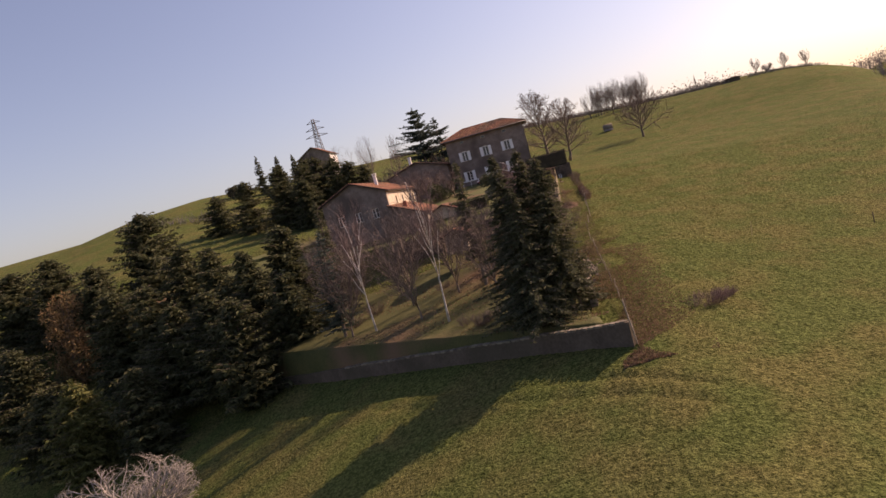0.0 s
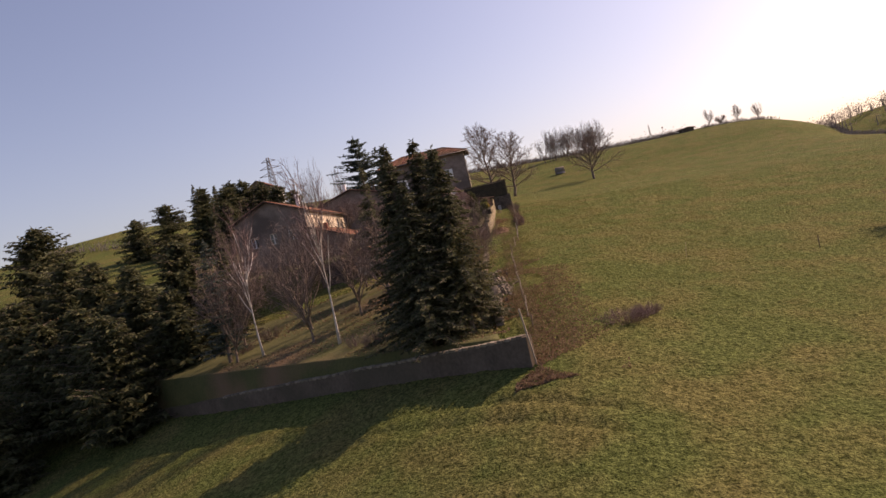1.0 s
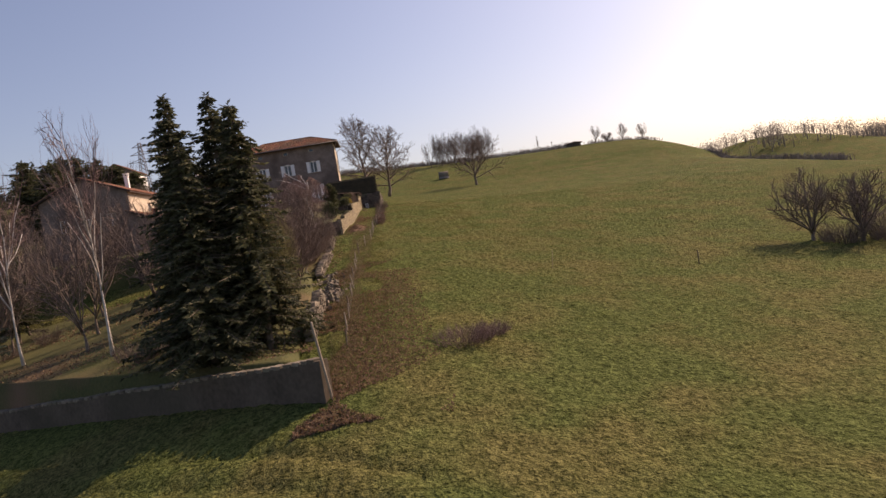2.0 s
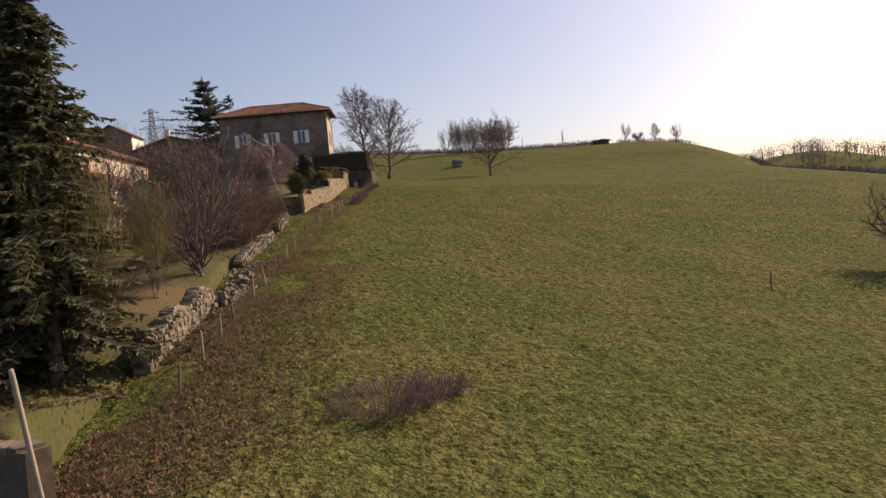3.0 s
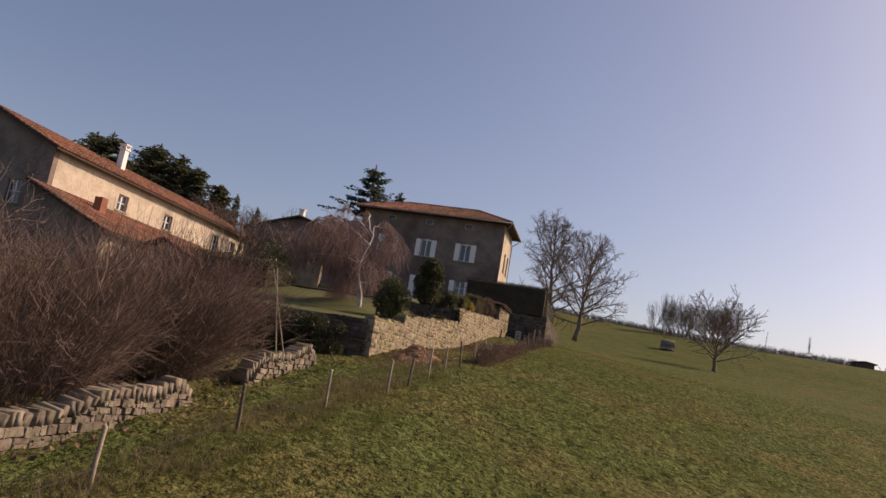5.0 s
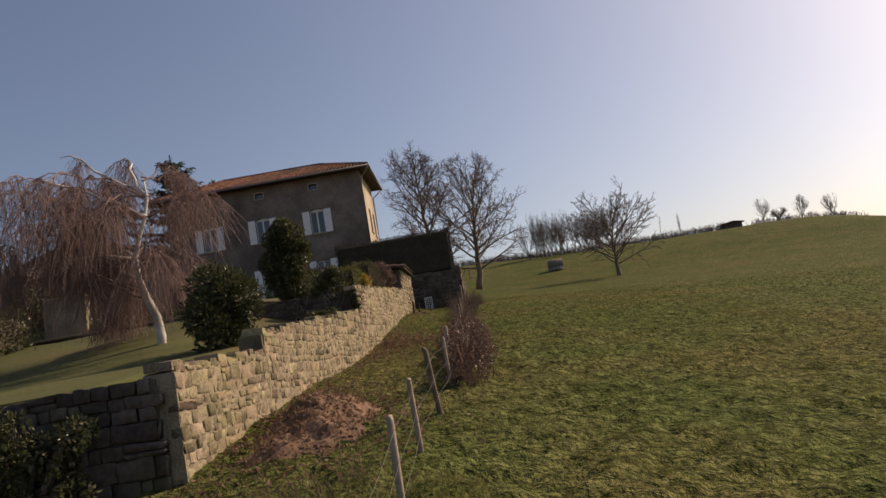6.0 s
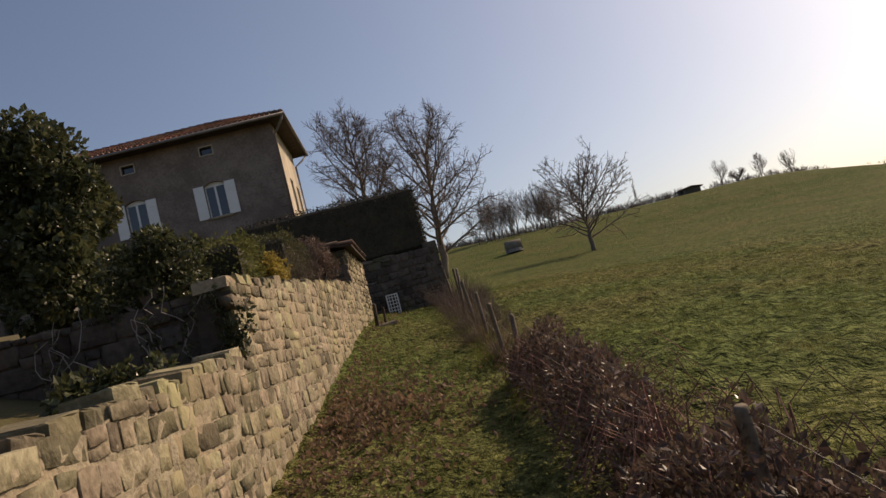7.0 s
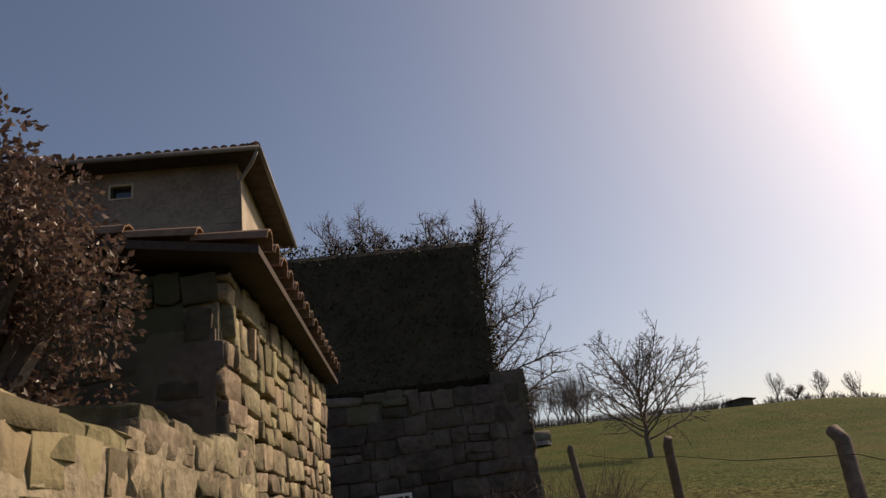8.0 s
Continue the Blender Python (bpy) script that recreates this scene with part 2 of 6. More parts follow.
M_STRAW = material("dry_grass", (0.11, 0.09, 0.05), (0.25, 0.2, 0.125), 2.0, 0.85, 0.0, 9.0, island=0.35, thin=0.45)
M_HAY = material("old_hay", (0.13, 0.11, 0.085), (0.22, 0.19, 0.15), 2.0, 0.95, 0.5, 20.0)


# ---- mesh building ----
class MB:
    """Collects vertices and faces for one mesh."""

    def __init__(self):
        self.v, self.f, self.n = [], [], 0

    def add(self, verts, faces):
        verts = np.asarray(verts, float).reshape(-1, 3)
        self.v.append(verts)
        k = self.n
        self.f.extend([tuple(i + k for i in f) for f in faces])
        self.n += len(verts)
        return self

    def box(self, x0, y0, z0, x1, y1, z1, bev=0.0):
        if bev:
            b = bev
            vs, fs = [], []
            for z, i in ((z0, b), (z0 + b, 0), (z1 - b, 0), (z1, b)):
                vs += [(x0 + i, y0 + i, z), (x1 - i, y0 + i, z), (x1 - i, y1 - i, z), (x0 + i, y1 - i, z)]
            fs = [(3, 2, 1, 0), (12, 13, 14, 15)]
            for k in range(3):
                for j in range(4):
                    fs.append((4 * k + j, 4 * k + (j + 1) % 4, 4 * k + 4 + (j + 1) % 4, 4 * k + 4 + j))
            return self.add(vs, fs)
        return self.add([(x0, y0, z0), (x1, y0, z0), (x1, y1, z0), (x0, y1, z0), (x0, y0, z1), (x1, y0, z1), (x1, y1, z1), (x0, y1, z1)],
                        [(3, 2, 1, 0), (4, 5, 6, 7), (0, 1, 5, 4), (1, 2, 6, 5), (2, 3, 7, 6), (3, 0, 4, 7)])

    def tube(self, pts, radii, n=5, cap=True):
        pts = np.asarray(pts, float)
        m = len(pts)
        d = np.gradient(pts, axis=0)
        d /= np.linalg.norm(d, axis=1)[:, None] + 1e-9
        ref = np.where(np.abs(d[:, 2:3]) < 0.9, np.array([[0, 0, 1.0]]), np.array([[1.0, 0, 0]]))
        ref = np.repeat(ref[:1], m, 0)
        a = np.cross(d, ref)
        a /= np.linalg.norm(a, axis=1)[:, None] + 1e-9
        b = np.cross(d, a)
        ang = np.arange(n) * 2 * math.pi / n
        r = np.asarray(radii, float)[:, None, None]
        vs = pts[:, None, :] + r * (a[:, None, :] * np.cos(ang)[None, :, None] + b[:, None, :] * np.sin(ang)[None, :, None])
        fs = []
        for k in range(m - 1):
            for j in range(n):
                fs.append((k * n + j, k * n + (j + 1) % n, (k + 1) * n + (j + 1) % n, (k + 1) * n + j))
        if cap:
            fs.append(tuple(range((m - 1) * n, m * n)))
            fs.append(tuple(range(n - 1, -1, -1)))
        return self.add(vs.reshape(-1, 3), fs)

    def leaves(self, pts, out, size, rng, aspect=0.5, droop=0.0, spread=0.7):
        """Bent leaf quads at pts, pointing along out with a random spread."""
        pts = np.asarray(pts, float)
        m = len(pts)
        if not m:
            return self
        d = np.asarray(out, float) + rng.normal(0, spread, (m, 3))
        d[:, 2] -= droop
        d /= np.linalg.norm(d, axis=1)[:, None] + 1e-9
        s = np.cross(d, rng.normal(0, 1, (m, 3)))
        s /= np.linalg.norm(s, axis=1)[:, None] + 1e-9
        L = (np.asarray(size) * rng.uniform(0.6, 1.4, m))[:, None]
        up = np.cross(s, d)
        v = np.stack([pts, pts + d * L * 0.5 + s * L * aspect * 0.5 + up * L * 0.06, pts + d * L - up * L * 0.08, pts + d * L * 0.5 - s * L * aspect * 0.5 + up * L * 0.06], 1)
        k = self.n
        self.v.append(v.reshape(-1, 3))
        idx = np.arange(m) * 4 + k
        self.f.extend(zip(idx.tolist(), (idx + 1).tolist(), (idx + 2).tolist(), (idx + 3).tolist()))
        self.n += 4 * m
        return self

    def mesh(self, name):
        me = bpy.data.meshes.new(name)
        me.from_pydata(np.concatenate(self.v).tolist() if self.v else [], [], self.f)
        return me


def thing(name, at=(0, 0, 0), label="", category="", group="", kind="", turn=0.0):
    e = new(name)
    e.empty_display_size = 0.2
    e.matrix_world = pose(*at, 0, 0, turn)
    return tagged(e, label, category, group, kind)


def part(name, mb, mat, parent=None, label="", smooth=False):
    """One mesh under a thing, in the thing's own space."""
    me = mb.mesh(name)
    me.materials.append(mat)
    if smooth:
        me.polygons.foreach_set("use_smooth", [True] * len(me.polygons))
    ob = new(name, me)
    if parent:
        ob.parent = parent
    if label:
        ob["label"] = label
    return ob


# ---- the lie of the land ----
SLOPE_Y = (-80, -30, 0, 50, 81, 95, 115, 140, 158, 224, 240, 420, 800)
SLOPE = (0.06, 0.13, 0.165, 0.135, 0.095, 0.066, 0.066, 0.09, 0.157, 0.157, 0.0, -0.03, 0.0)
TAB_Y = np.arange(-80.0, 800.0, 1.0)
TAB_Z = np.cumsum(np.interp(TAB_Y, SLOPE_Y, SLOPE))
TAB_Z = TAB_Z - np.interp(8.2, TAB_Y, TAB_Z) - 5.45


def soft_pos(u, w):
    """u where positive, nought where negative, rounded over w."""
    return 0.5 * (u + np.sqrt(u * u + w * w))


def field(x, y):
    """Height of the pasture."""
    x, y = np.asarray(x, float), np.asarray(y, float)
    z = np.interp(y, TAB_Y, TAB_Z) + 0.6
    u = x + 8.0
    ur = np.minimum(soft_pos(u, 3.5), 300)
    k = np.interp(y, (-40, 28, 141, 165), (-0.19, -0.175, -0.03, 0.0))
    z = z + ur * k + 0.0008 * np.minimum(ur, 110) ** 2 * np.interp(y, (28, 160), (1, 0)) - 0.012 * np.minimum(soft_pos(u - np.interp(y, (60, 140, 230), (72.0, 66.0, 80.0)), 12), 45) ** 2 - 0.103 * soft_pos(y - 197, 10) * np.clip((x + 15) / 60, 0, 1) * np.interp(y, (230, 300), (1, 0.4)) + 0.02 * soft_pos(np.minimum(y, 224) - 150, 6)
    ul = np.minimum(soft_pos(-u, 3.5), 70)
    z = z - ul * 0.22 * (1 - np.interp(y, (28, 34, 66, 72), (0, 0.05, 1.1, 1.2)))
    z = z - 0.28 * np.interp(y, (64, 72, 84, 92), (0, 1, 1, 0)) * np.exp(-(((x + 7.6) / 2.4) ** 2))
    side = np.clip((-5.4 - x) / 2.2, 0, 1)
    z = z - np.interp(y, (54.5, 58, 60, 62, 64, 66, 68, 71, 74.5, 78), (0, 0.13, 0.27, 0.38, 0.46, 0.44, 0.36, 0.15, -0.1, 0)) * side * side * (3 - 2 * side)
    z = z + 10 * np.exp(-(((x + 110) / 45) ** 2 + ((y - 150) / 50) ** 2))
    z = z + 58 * np.exp(-(((x - 560) / 190) ** 2 + ((y - 800) / 200) ** 2)) + 34 * np.exp(-(((x - 150) / 260) ** 2 + ((y - 1200) / 250) ** 2))
    z = z + 26 * np.exp(-(((x - 190) / 75) ** 2 + ((y - 345) / 60) ** 2))
    z = z + 26 * np.exp(-(((x + 900) / 300) ** 2 + ((y - 900) / 300) ** 2))
    return z


def orchard(x, y):
    x, y = np.asarray(x, float), np.asarray(y, float)
    flat = lambda u: -4.2 + 0.13 * (y - 11) + 0.12 * (u + 12)  # noqa: E731
    over = np.maximum(flat(-9.9 + 0 * x) - field(-9.6 + 0 * x, y) + 0.05, 0) * np.interp(y, (11, 15), (0, 1))
    s = np.clip((x + 14.0) / 4.0, 0, 1)
    return flat(x) - over * s * s * (3 - 2 * s)


def lawn_z(x, y):
    y = np.asarray(y, float)
    bank = np.clip((np.asarray(x, float) + 14.5) / 3.8, 0, 1) * np.clip((90 - y) / 8, 0, 1)
    rise = np.clip((-11.2 - np.asarray(x, float)) * 0.31, 0, 0.78) * np.clip((y - 57.0) / 6.5, 0, 1)
    return np.where(y < 64.75, 2.45 + 0.1 * (y - 51.6) + rise, 4.95 + 0.092 * (np.clip(y, 64, 92.5) - 64.75) - 0.6 * bank)


def wall_x(y):
    """East face of the garden wall."""
    return -10.35 + 1.25 * (y - 51.6) / 26.0


def rough_noise(x, y, s, seed=0):
    """Cheap smooth noise from crossed waves."""
    r = np.random.RandomState(seed)
    out = 0
    for k in range(9):
        a, f, p = r.uniform(0, 6.28), s * r.uniform(0.6, 1.7), r.uniform(0, 6.28)
        out = out + np.sin((x * np.cos(a) + y * np.sin(a)) * f + p + 1.3 * np.sin((x * np.sin(a) - y * np.cos(a)) * f * 0.7 + p))
    return out / 9


def grid_mesh(xs, ys, zf):
    X, Y = np.meshgrid(xs, ys, indexing="ij")
    Z = zf(X, Y)
    nx, ny = len(xs), len(ys)
    mb = MB()
    mb.v.append(np.stack([X, Y, Z], -1).reshape(-1, 3))
    mb.n = nx * ny
    i = (np.arange(nx - 1)[:, None] * ny + np.arange(ny - 1)[None, :]).ravel()
    mb.f = list(zip(i.tolist(), (i + ny).tolist(), (i + ny + 1).tolist(), (i + 1).tolist()))
    return mb


def steps(a, b, *rest):
    """Grid lines: stretches of (from, to, step)."""
    out = []
    for p, q, s in rest:
        out += list(np.arange(p, q, s))
    return np.array([a] + out + [b])


def field_rough(X, Y):
    near = np.clip(1.3 - np.hypot(X - 3, Y - 38) / 95, 0, 1)
    tuft = np.maximum(rough_noise(X, Y, 2.6, 3), -0.1) * 0.10 + np.minimum(np.abs(rough_noise(X, Y, 4.6, 5)), 0.4) * 0.15 * np.where((X < -6.6) & (Y > 50), 0.5, 1.0) + rough_noise(X, Y, 11.0, 6) * 0.085
    d = (Y - (7.5 + (X + 9.2) * (27.0 / -33.9))) * 0.782       # ahead of the retaining wall
    rut = sum(np.exp(-(((d + o + 0.8 * rough_noise(X, Y, 0.12, 9)) / 0.28) ** 2)) for o in (3.2, 5.0))
    return field(X, Y) + near * tuft + rough_noise(X, Y, 0.25, 7) * 0.10 - 0.16 * rut * (X < -6)


gx = steps(-3000, 3000, (-1500, -300, 150), (-300, -90, 15), (-90, -48, 3), (-48, -11, 0.4), (-11, 4, 0.15), (4, 22, 0.28), (22, 44, 0.6), (44, 90, 1.6), (90, 300, 12), (300, 1500, 50))
gy = steps(-800, 3000, (-400, -60, 30), (-60, -30, 2), (-30, -8, 0.5), (-8, 44, 0.26), (44, 84, 0.16), (84, 150, 1.2), (150, 260, 4), (260, 1700, 40))
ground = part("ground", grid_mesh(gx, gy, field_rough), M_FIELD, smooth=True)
tagged(ground, "sloping green pasture with rough tufts", "ground", kind="structure")


def bounded(poly_x0, x1f, y0f, y1, zf, step=0.8, drop=5.0):
    """A lawn between x0 and x1f(y), from y0f(x) to y1, with a skirt below its edge."""
    n, m = int(abs(y1 + 10) / step) + 2, int(abs(poly_x0) / step) + 2
    mb = MB()
    U, V = np.meshgrid(np.linspace(0, 1, m), np.linspace(0, 1, n), indexing="ij")
    Y = V * 0.0
    X = poly_x0 + U * (x1f(0.5 * (y0f(poly_x0) + y1)) - poly_x0)
    for _ in range(3):
        Y = y0f(X) + V * (y1 - y0f(X))
        X = poly_x0 + U * (x1f(Y) - poly_x0)
    Z = zf(X, Y) + rough_noise(X, Y, 1.6, 11) * 0.05
    edge = (U < 1e-6) | (U > 1 - 1e-6) | (V < 1e-6) | (V > 1 - 1e-6)
    Z = np.where(edge, Z - drop, Z)
    mb.v.append(np.stack([X, Y, Z], -1).reshape(-1, 3))
    mb.n = n * m
    i = (np.arange(m - 1)[:, None] * n + np.arange(n - 1)[None, :]).ravel()
    mb.f = list(zip(i.tolist(), (i + n).tolist(), (i + n + 1).tolist(), (i + 1).tolist()))
    return mb


# south retaining wall runs from (-9.2, 7.5) to (-43.1, 34.5)
def south_line(x):
    return 7.5 + (np.asarray(x, float) + 9.2) * (27.0 / -33.9)


def east_low(y):
    return np.interp(y, (7.5, 17, 24.5, 33, 40, 44, 49), (-9.6, -10.35, -10.25, -11.15, -10.75, -10.95, -11.0))


orchard_ground = part("orchard_ground", bounded(-46.0, lambda y: east_low(y) - 0.25, lambda x: south_line(x) + 0.35, 51.3, orchard, 0.7), M_ORCHARD, smooth=True)
tagged(orchard_ground, "shaded orchard grass with fallen brown leaves", "lawn", kind="structure")
lawn = part("lawn", bounded(-70.0, lambda y: wall_x(y) - 0.3, lambda x: 51.9 + 0 * np.asarray(x, float), 64.7, lawn_z, 0.8), M_LAWN, smooth=True)
tagged(lawn, "terraced garden lawn behind the stone wall", "lawn", kind="structure")
upper_lawn = part("upper_lawn", bounded(-70.0, lambda y: wall_x(np.minimum(y, 82.5)) - 0.3, lambda x: 64.75 + 0 * np.asarray(x, float), 114.0, lawn_z, 0.8), M_LAWN, smooth=True)
tagged(upper_lawn, "upper terrace of mown grass in front of the house", "lawn", kind="structure")


# ---- trees ----
def branch_path(rng, p, d, length, segs, wander, lift=0.0):
    pts = [np.array(p, float)]
    d = np.array(d, float)
    for _ in range(segs):
        d = d + rng.normal(0, wander, 3)
        d[2] += lift
        d /= np.linalg.norm(d)
        pts.append(pts[-1] + d * length / segs)
    return np.array(pts), d


def bare_tree(name, at, height, rad, seed, label, trunk_r=0.22, trunk_frac=0.25, levels=4, kids=(7, 5, 5, 4), bark=None, twig=None, lift=0.06, lean=(0, 0), group="", twig_r=0.012, stems=1, open_=0.75):
    """A leafless tree of that height and crown radius: tapered trunk, limbs and many fine twigs."""
    rng = np.random.RandomState(seed)
    t = thing(name, at, label, "tree", group)
    trunks, limbs, crown = [], [], MB()

    def grow(p, d, length, r, level, own=None):
        pts, dd = branch_path(rng, p, d, length, 4 if level < 3 else 3, 0.09 + 0.035 * level, lift if level else 0.02)
        rad_ = np.linspace(r, r * (0.55 if level < levels else 0.3), len(pts))
        if level < 2:
            own = MB()
            (trunks if level == 0 else limbs).append(own)
        mb = crown if level >= 2 else own
        mb.tube(pts, rad_, 7 if level == 0 else 5 if level == 1 else 3, cap=level < 2)
        if level >= levels:
            return
        nk = kids[min(level, len(kids) - 1)]
        for k in range(nk):
            f = (0.55 + 0.45 * (k + rng.uniform(0.2, 1)) / nk) if level == 0 else (0.22 + 0.78 * (k + rng.uniform(0, 1)) / nk)
            i = min(int(f * (len(pts) - 1)), len(pts) - 2)
            q = pts[i] + (pts[i + 1] - pts[i]) * (f * (len(pts) - 1) - i)
            side = rng.normal(0, 1, 3)
            base = pts[min(i + 1, len(pts) - 1)] - pts[i]
            base /= np.linalg.norm(base)
            side -= base * side.dot(base)
            side /= np.linalg.norm(side)
            nd = base * (0.75 if level else 0.8) + side * rng.uniform(0.5, 1.05) * open_
            nd /= np.linalg.norm(nd)
            cl = length * rng.uniform(*((0.5, 0.8), (0.45, 0.72), (0.36, 0.6), (0.3, 0.55))[min(level, 3)]) if level else height * (1 - trunk_frac) * rng.uniform(0.55, 0.85)
            grow(q, nd, cl, max(r * 0.5, twig_r) if level < 2 else max(r * 0.6, twig_r * 0.8), level + 1)
        if level:
            grow(pts[-1], dd, length * 0.6, max(r * 0.5, twig_r * 0.8), level + 1)
        else:
            grow(pts[-1], dd + rng.normal(0, 0.2, 3), height * (1 - trunk_frac) * 0.75, r * 0.55, 1)

    for s in range(stems):
        off = rng.normal(0, 0.18, 3) * (stems > 1)
        tilt = rng.normal(0, 0.28, 2) * (stems > 1)
        grow((off[0], off[1], -0.3), (lean[0] + tilt[0], lean[1] + tilt[1], 1.0), height * trunk_frac * (1 if stems == 1 else rng.uniform(0.8, 1.3)), trunk_r * (1 if stems == 1 else 0.5), 0)
    allv = np.concatenate(crown.v)
    kz, kr = height / np.percentile(allv[:, 2], 96), rad / np.percentile(np.hypot(allv[:, 0], allv[:, 1]), 86)
    mid, half = height * (0.5 + trunk_frac * 0.45), height * (0.5 - trunk_frac * 0.45)
    for mb in [*trunks, *limbs, crown]:
        for v in mb.v:
            w = np.clip(v[:, 2:3] / (height * 0.12), 0, 1)
            v[:, :2] *= 1 + (kr - 1) * w
            v[:, 2] *= kz
            q = (v - np.array([0, 0, mid])) / np.array([rad, rad, half])
            far = np.linalg.norm(q, axis=1)[:, None]
            pull = np.clip(np.maximum((v[:, 2:3] / height - trunk_frac * 0.6) / 0.15, np.hypot(v[:, :1], v[:, 1:2]) / rad * 2.5 - 0.5), 0, 1)
            keep = 1.08 / (1 + (far * 0.95) ** 3.5) ** (1 / 3.5)
            v[:] = np.array([0, 0, mid]) + (v - np.array([0, 0, mid])) * (1 + (np.minimum(keep, 1) - 1) * pull)
    for mb in trunks:
        part("trunk", mb, bark or M_BARK, t, smooth=True)
    for mb in limbs:
        part("limb", mb, bark or M_BARK, t, smooth=True)
    part("crown", crown, twig or M_TWIG, t, "fine bare twigs")
    return t


def spreading_tree(name, at, height, rad, seed, label, trunk_r=0.3, first=0.16, limbs=16, lean=(0.0, 0.0), fork=1.0, twig_r=0.011):
    """An open leafless tree: a crooked leader with wide zigzag limbs, side branches and short twigs."""
    rng = np.random.RandomState(seed)
    t = thing(name, at, label, "tree")
    n = 14
    f = np.linspace(0, 1, n)
    trunk = np.stack([lean[0] * height * f + np.cumsum(rng.normal(0, 0.09, n)), lean[1] * height * f + np.cumsum(rng.normal(0, 0.09, n)), height * f * 0.97 - 0.3], 1)
    trunk[0, :2] = 0
    part("trunk", MB().tube(trunk, trunk_r * (1 - f * 0.93) ** 1.1 + 0.02, 8), M_BARK, t, smooth=True)
    crown = MB()

    def zigzag(p, d, length, segs, turn, lift):
        pts, d, flip = [np.array(p, float)], np.array(d, float), 1.0
        axis = rng.normal(0, 1, 3)
        for _ in range(segs):
            d = d / np.linalg.norm(d)
            axis = axis - d * axis.dot(d)
            d = d + axis / (np.linalg.norm(axis) + 1e-6) * turn * flip + rng.normal(0, turn * 0.7, 3)
            d[2] += lift
            d /= np.linalg.norm(d)
            flip = -flip
            pts.append(pts[-1] + d * length / segs * rng.uniform(0.8, 1.2))
        return np.array(pts)

    def sprout(pts, k, spread):
        base = pts[k + 1] - pts[k]
        base /= np.linalg.norm(base)
        side = rng.normal(0, 1, 3)
        side -= base * side.dot(base)
        side /= np.linalg.norm(side)
        return base * 0.8 + side * spread

    for k in range(limbs):
        g = first + (0.96 - first) * (k + rng.uniform(0, 0.6)) / limbs
        i = min(int(g * (n - 1)), n - 2)
        p = trunk[i] + (trunk[i + 1] - trunk[i]) * (g * (n - 1) - i)
        az = k * 2.4 + rng.uniform(-0.4, 0.4)
        el = math.radians(14 + 48 * (g - first) / (1 - first) + rng.uniform(-8, 12))
        L = rad * math.sqrt(max(0.05, 1 - ((g - 0.36) / 0.66) ** 2)) * rng.uniform(0.8, 1.1) * fork
        d = (math.cos(az) * math.cos(el), math.sin(az) * math.cos(el), math.sin(el))
        limb = zigzag(p, d, L, 8, 0.13, 0.035)
        lr = trunk_r * (0.42 - 0.24 * g)
        part("limb", MB().tube(limb, np.linspace(lr, twig_r * 1.6, len(limb)), 5), M_BARK, t, smooth=True)
        for j in range(2, 8):
            for _a in range(2):
                bl = L * rng.uniform(0.26, 0.5) * (1.1 - 0.07 * j)
                br = zigzag(limb[j], sprout(limb, j, rng.uniform(0.5, 1.0)), bl, 5, 0.2, 0.03)
                crown.tube(br, np.linspace(max(lr * 0.33, twig_r * 1.6), twig_r, len(br)), 4, cap=False)
                for q in range(1, 5):
                    for _b in range(2):
                        tw = zigzag(br[q], sprout(br, q, rng.uniform(0.5, 1.1)), rng.uniform(0.3, 0.85) * height / 12, 3, 0.25, 0.02)
                        crown.tube(tw, np.linspace(twig_r, twig_r * 0.7, len(tw)), 3, cap=False)
                        if rng.uniform() < 0.7:
                            ut = zigzag(tw[1], sprout(tw, 1, 0.8), rng.uniform(0.2, 0.45) * height / 12, 2, 0.25, 0.02)
                            crown.tube(ut, np.linspace(twig_r * 0.8, twig_r * 0.5, len(ut)), 3, cap=False)
    part("crown", crown, M_TWIG, t, "fine bare twigs")
    return t


def shrub(name, at, height, radius, seed, label, mat, stems=160, r=0.012, sub=4, group="", upright=0.5, category="shrub"):
    """A leafless thicket: many thin curved stems with side twigs."""
    rng = np.random.RandomState(seed)
    t = thing(name, at, label, category, group)
    mb, tw = MB(), MB()
    for _ in range(stems):
        a, q = rng.uniform(0, 6.283), radius * 0.55 * math.sqrt(rng.uniform())
        p = np.array([q * math.cos(a), q * math.sin(a), -0.1])
        d = np.array([math.cos(a) * (1 - upright) * rng.uniform(0.2, 1.6), math.sin(a) * (1 - upright) * rng.uniform(0.2, 1.6), 1.0])
        h = height * rng.uniform(0.55, 1.0) * (1 - 0.35 * q / max(radius, 0.1))
        pts, dd = branch_path(rng, p, d / np.linalg.norm(d), h, 5, 0.10)
        mb.tube(pts, np.linspace(r, r * 0.35, len(pts)), 3, cap=False)
        for _k in range(sub):
            i = rng.randint(1, len(pts) - 1)
            sp, _ = branch_path(rng, pts[i], (pts[i + 1] - pts[i]) / np.linalg.norm(pts[i + 1] - pts[i]) + rng.normal(0, 0.5, 3), h * rng.uniform(0.15, 0.4), 3, 0.15)
            tw.tube(sp, np.linspace(r * 0.55, r * 0.2, len(sp)), 3, cap=False)
    tagged(part("stem_mass", mb, mat, t), kind="stuff")
    tagged(part("twig_mass", tw, mat, t), kind="stuff")
    return t


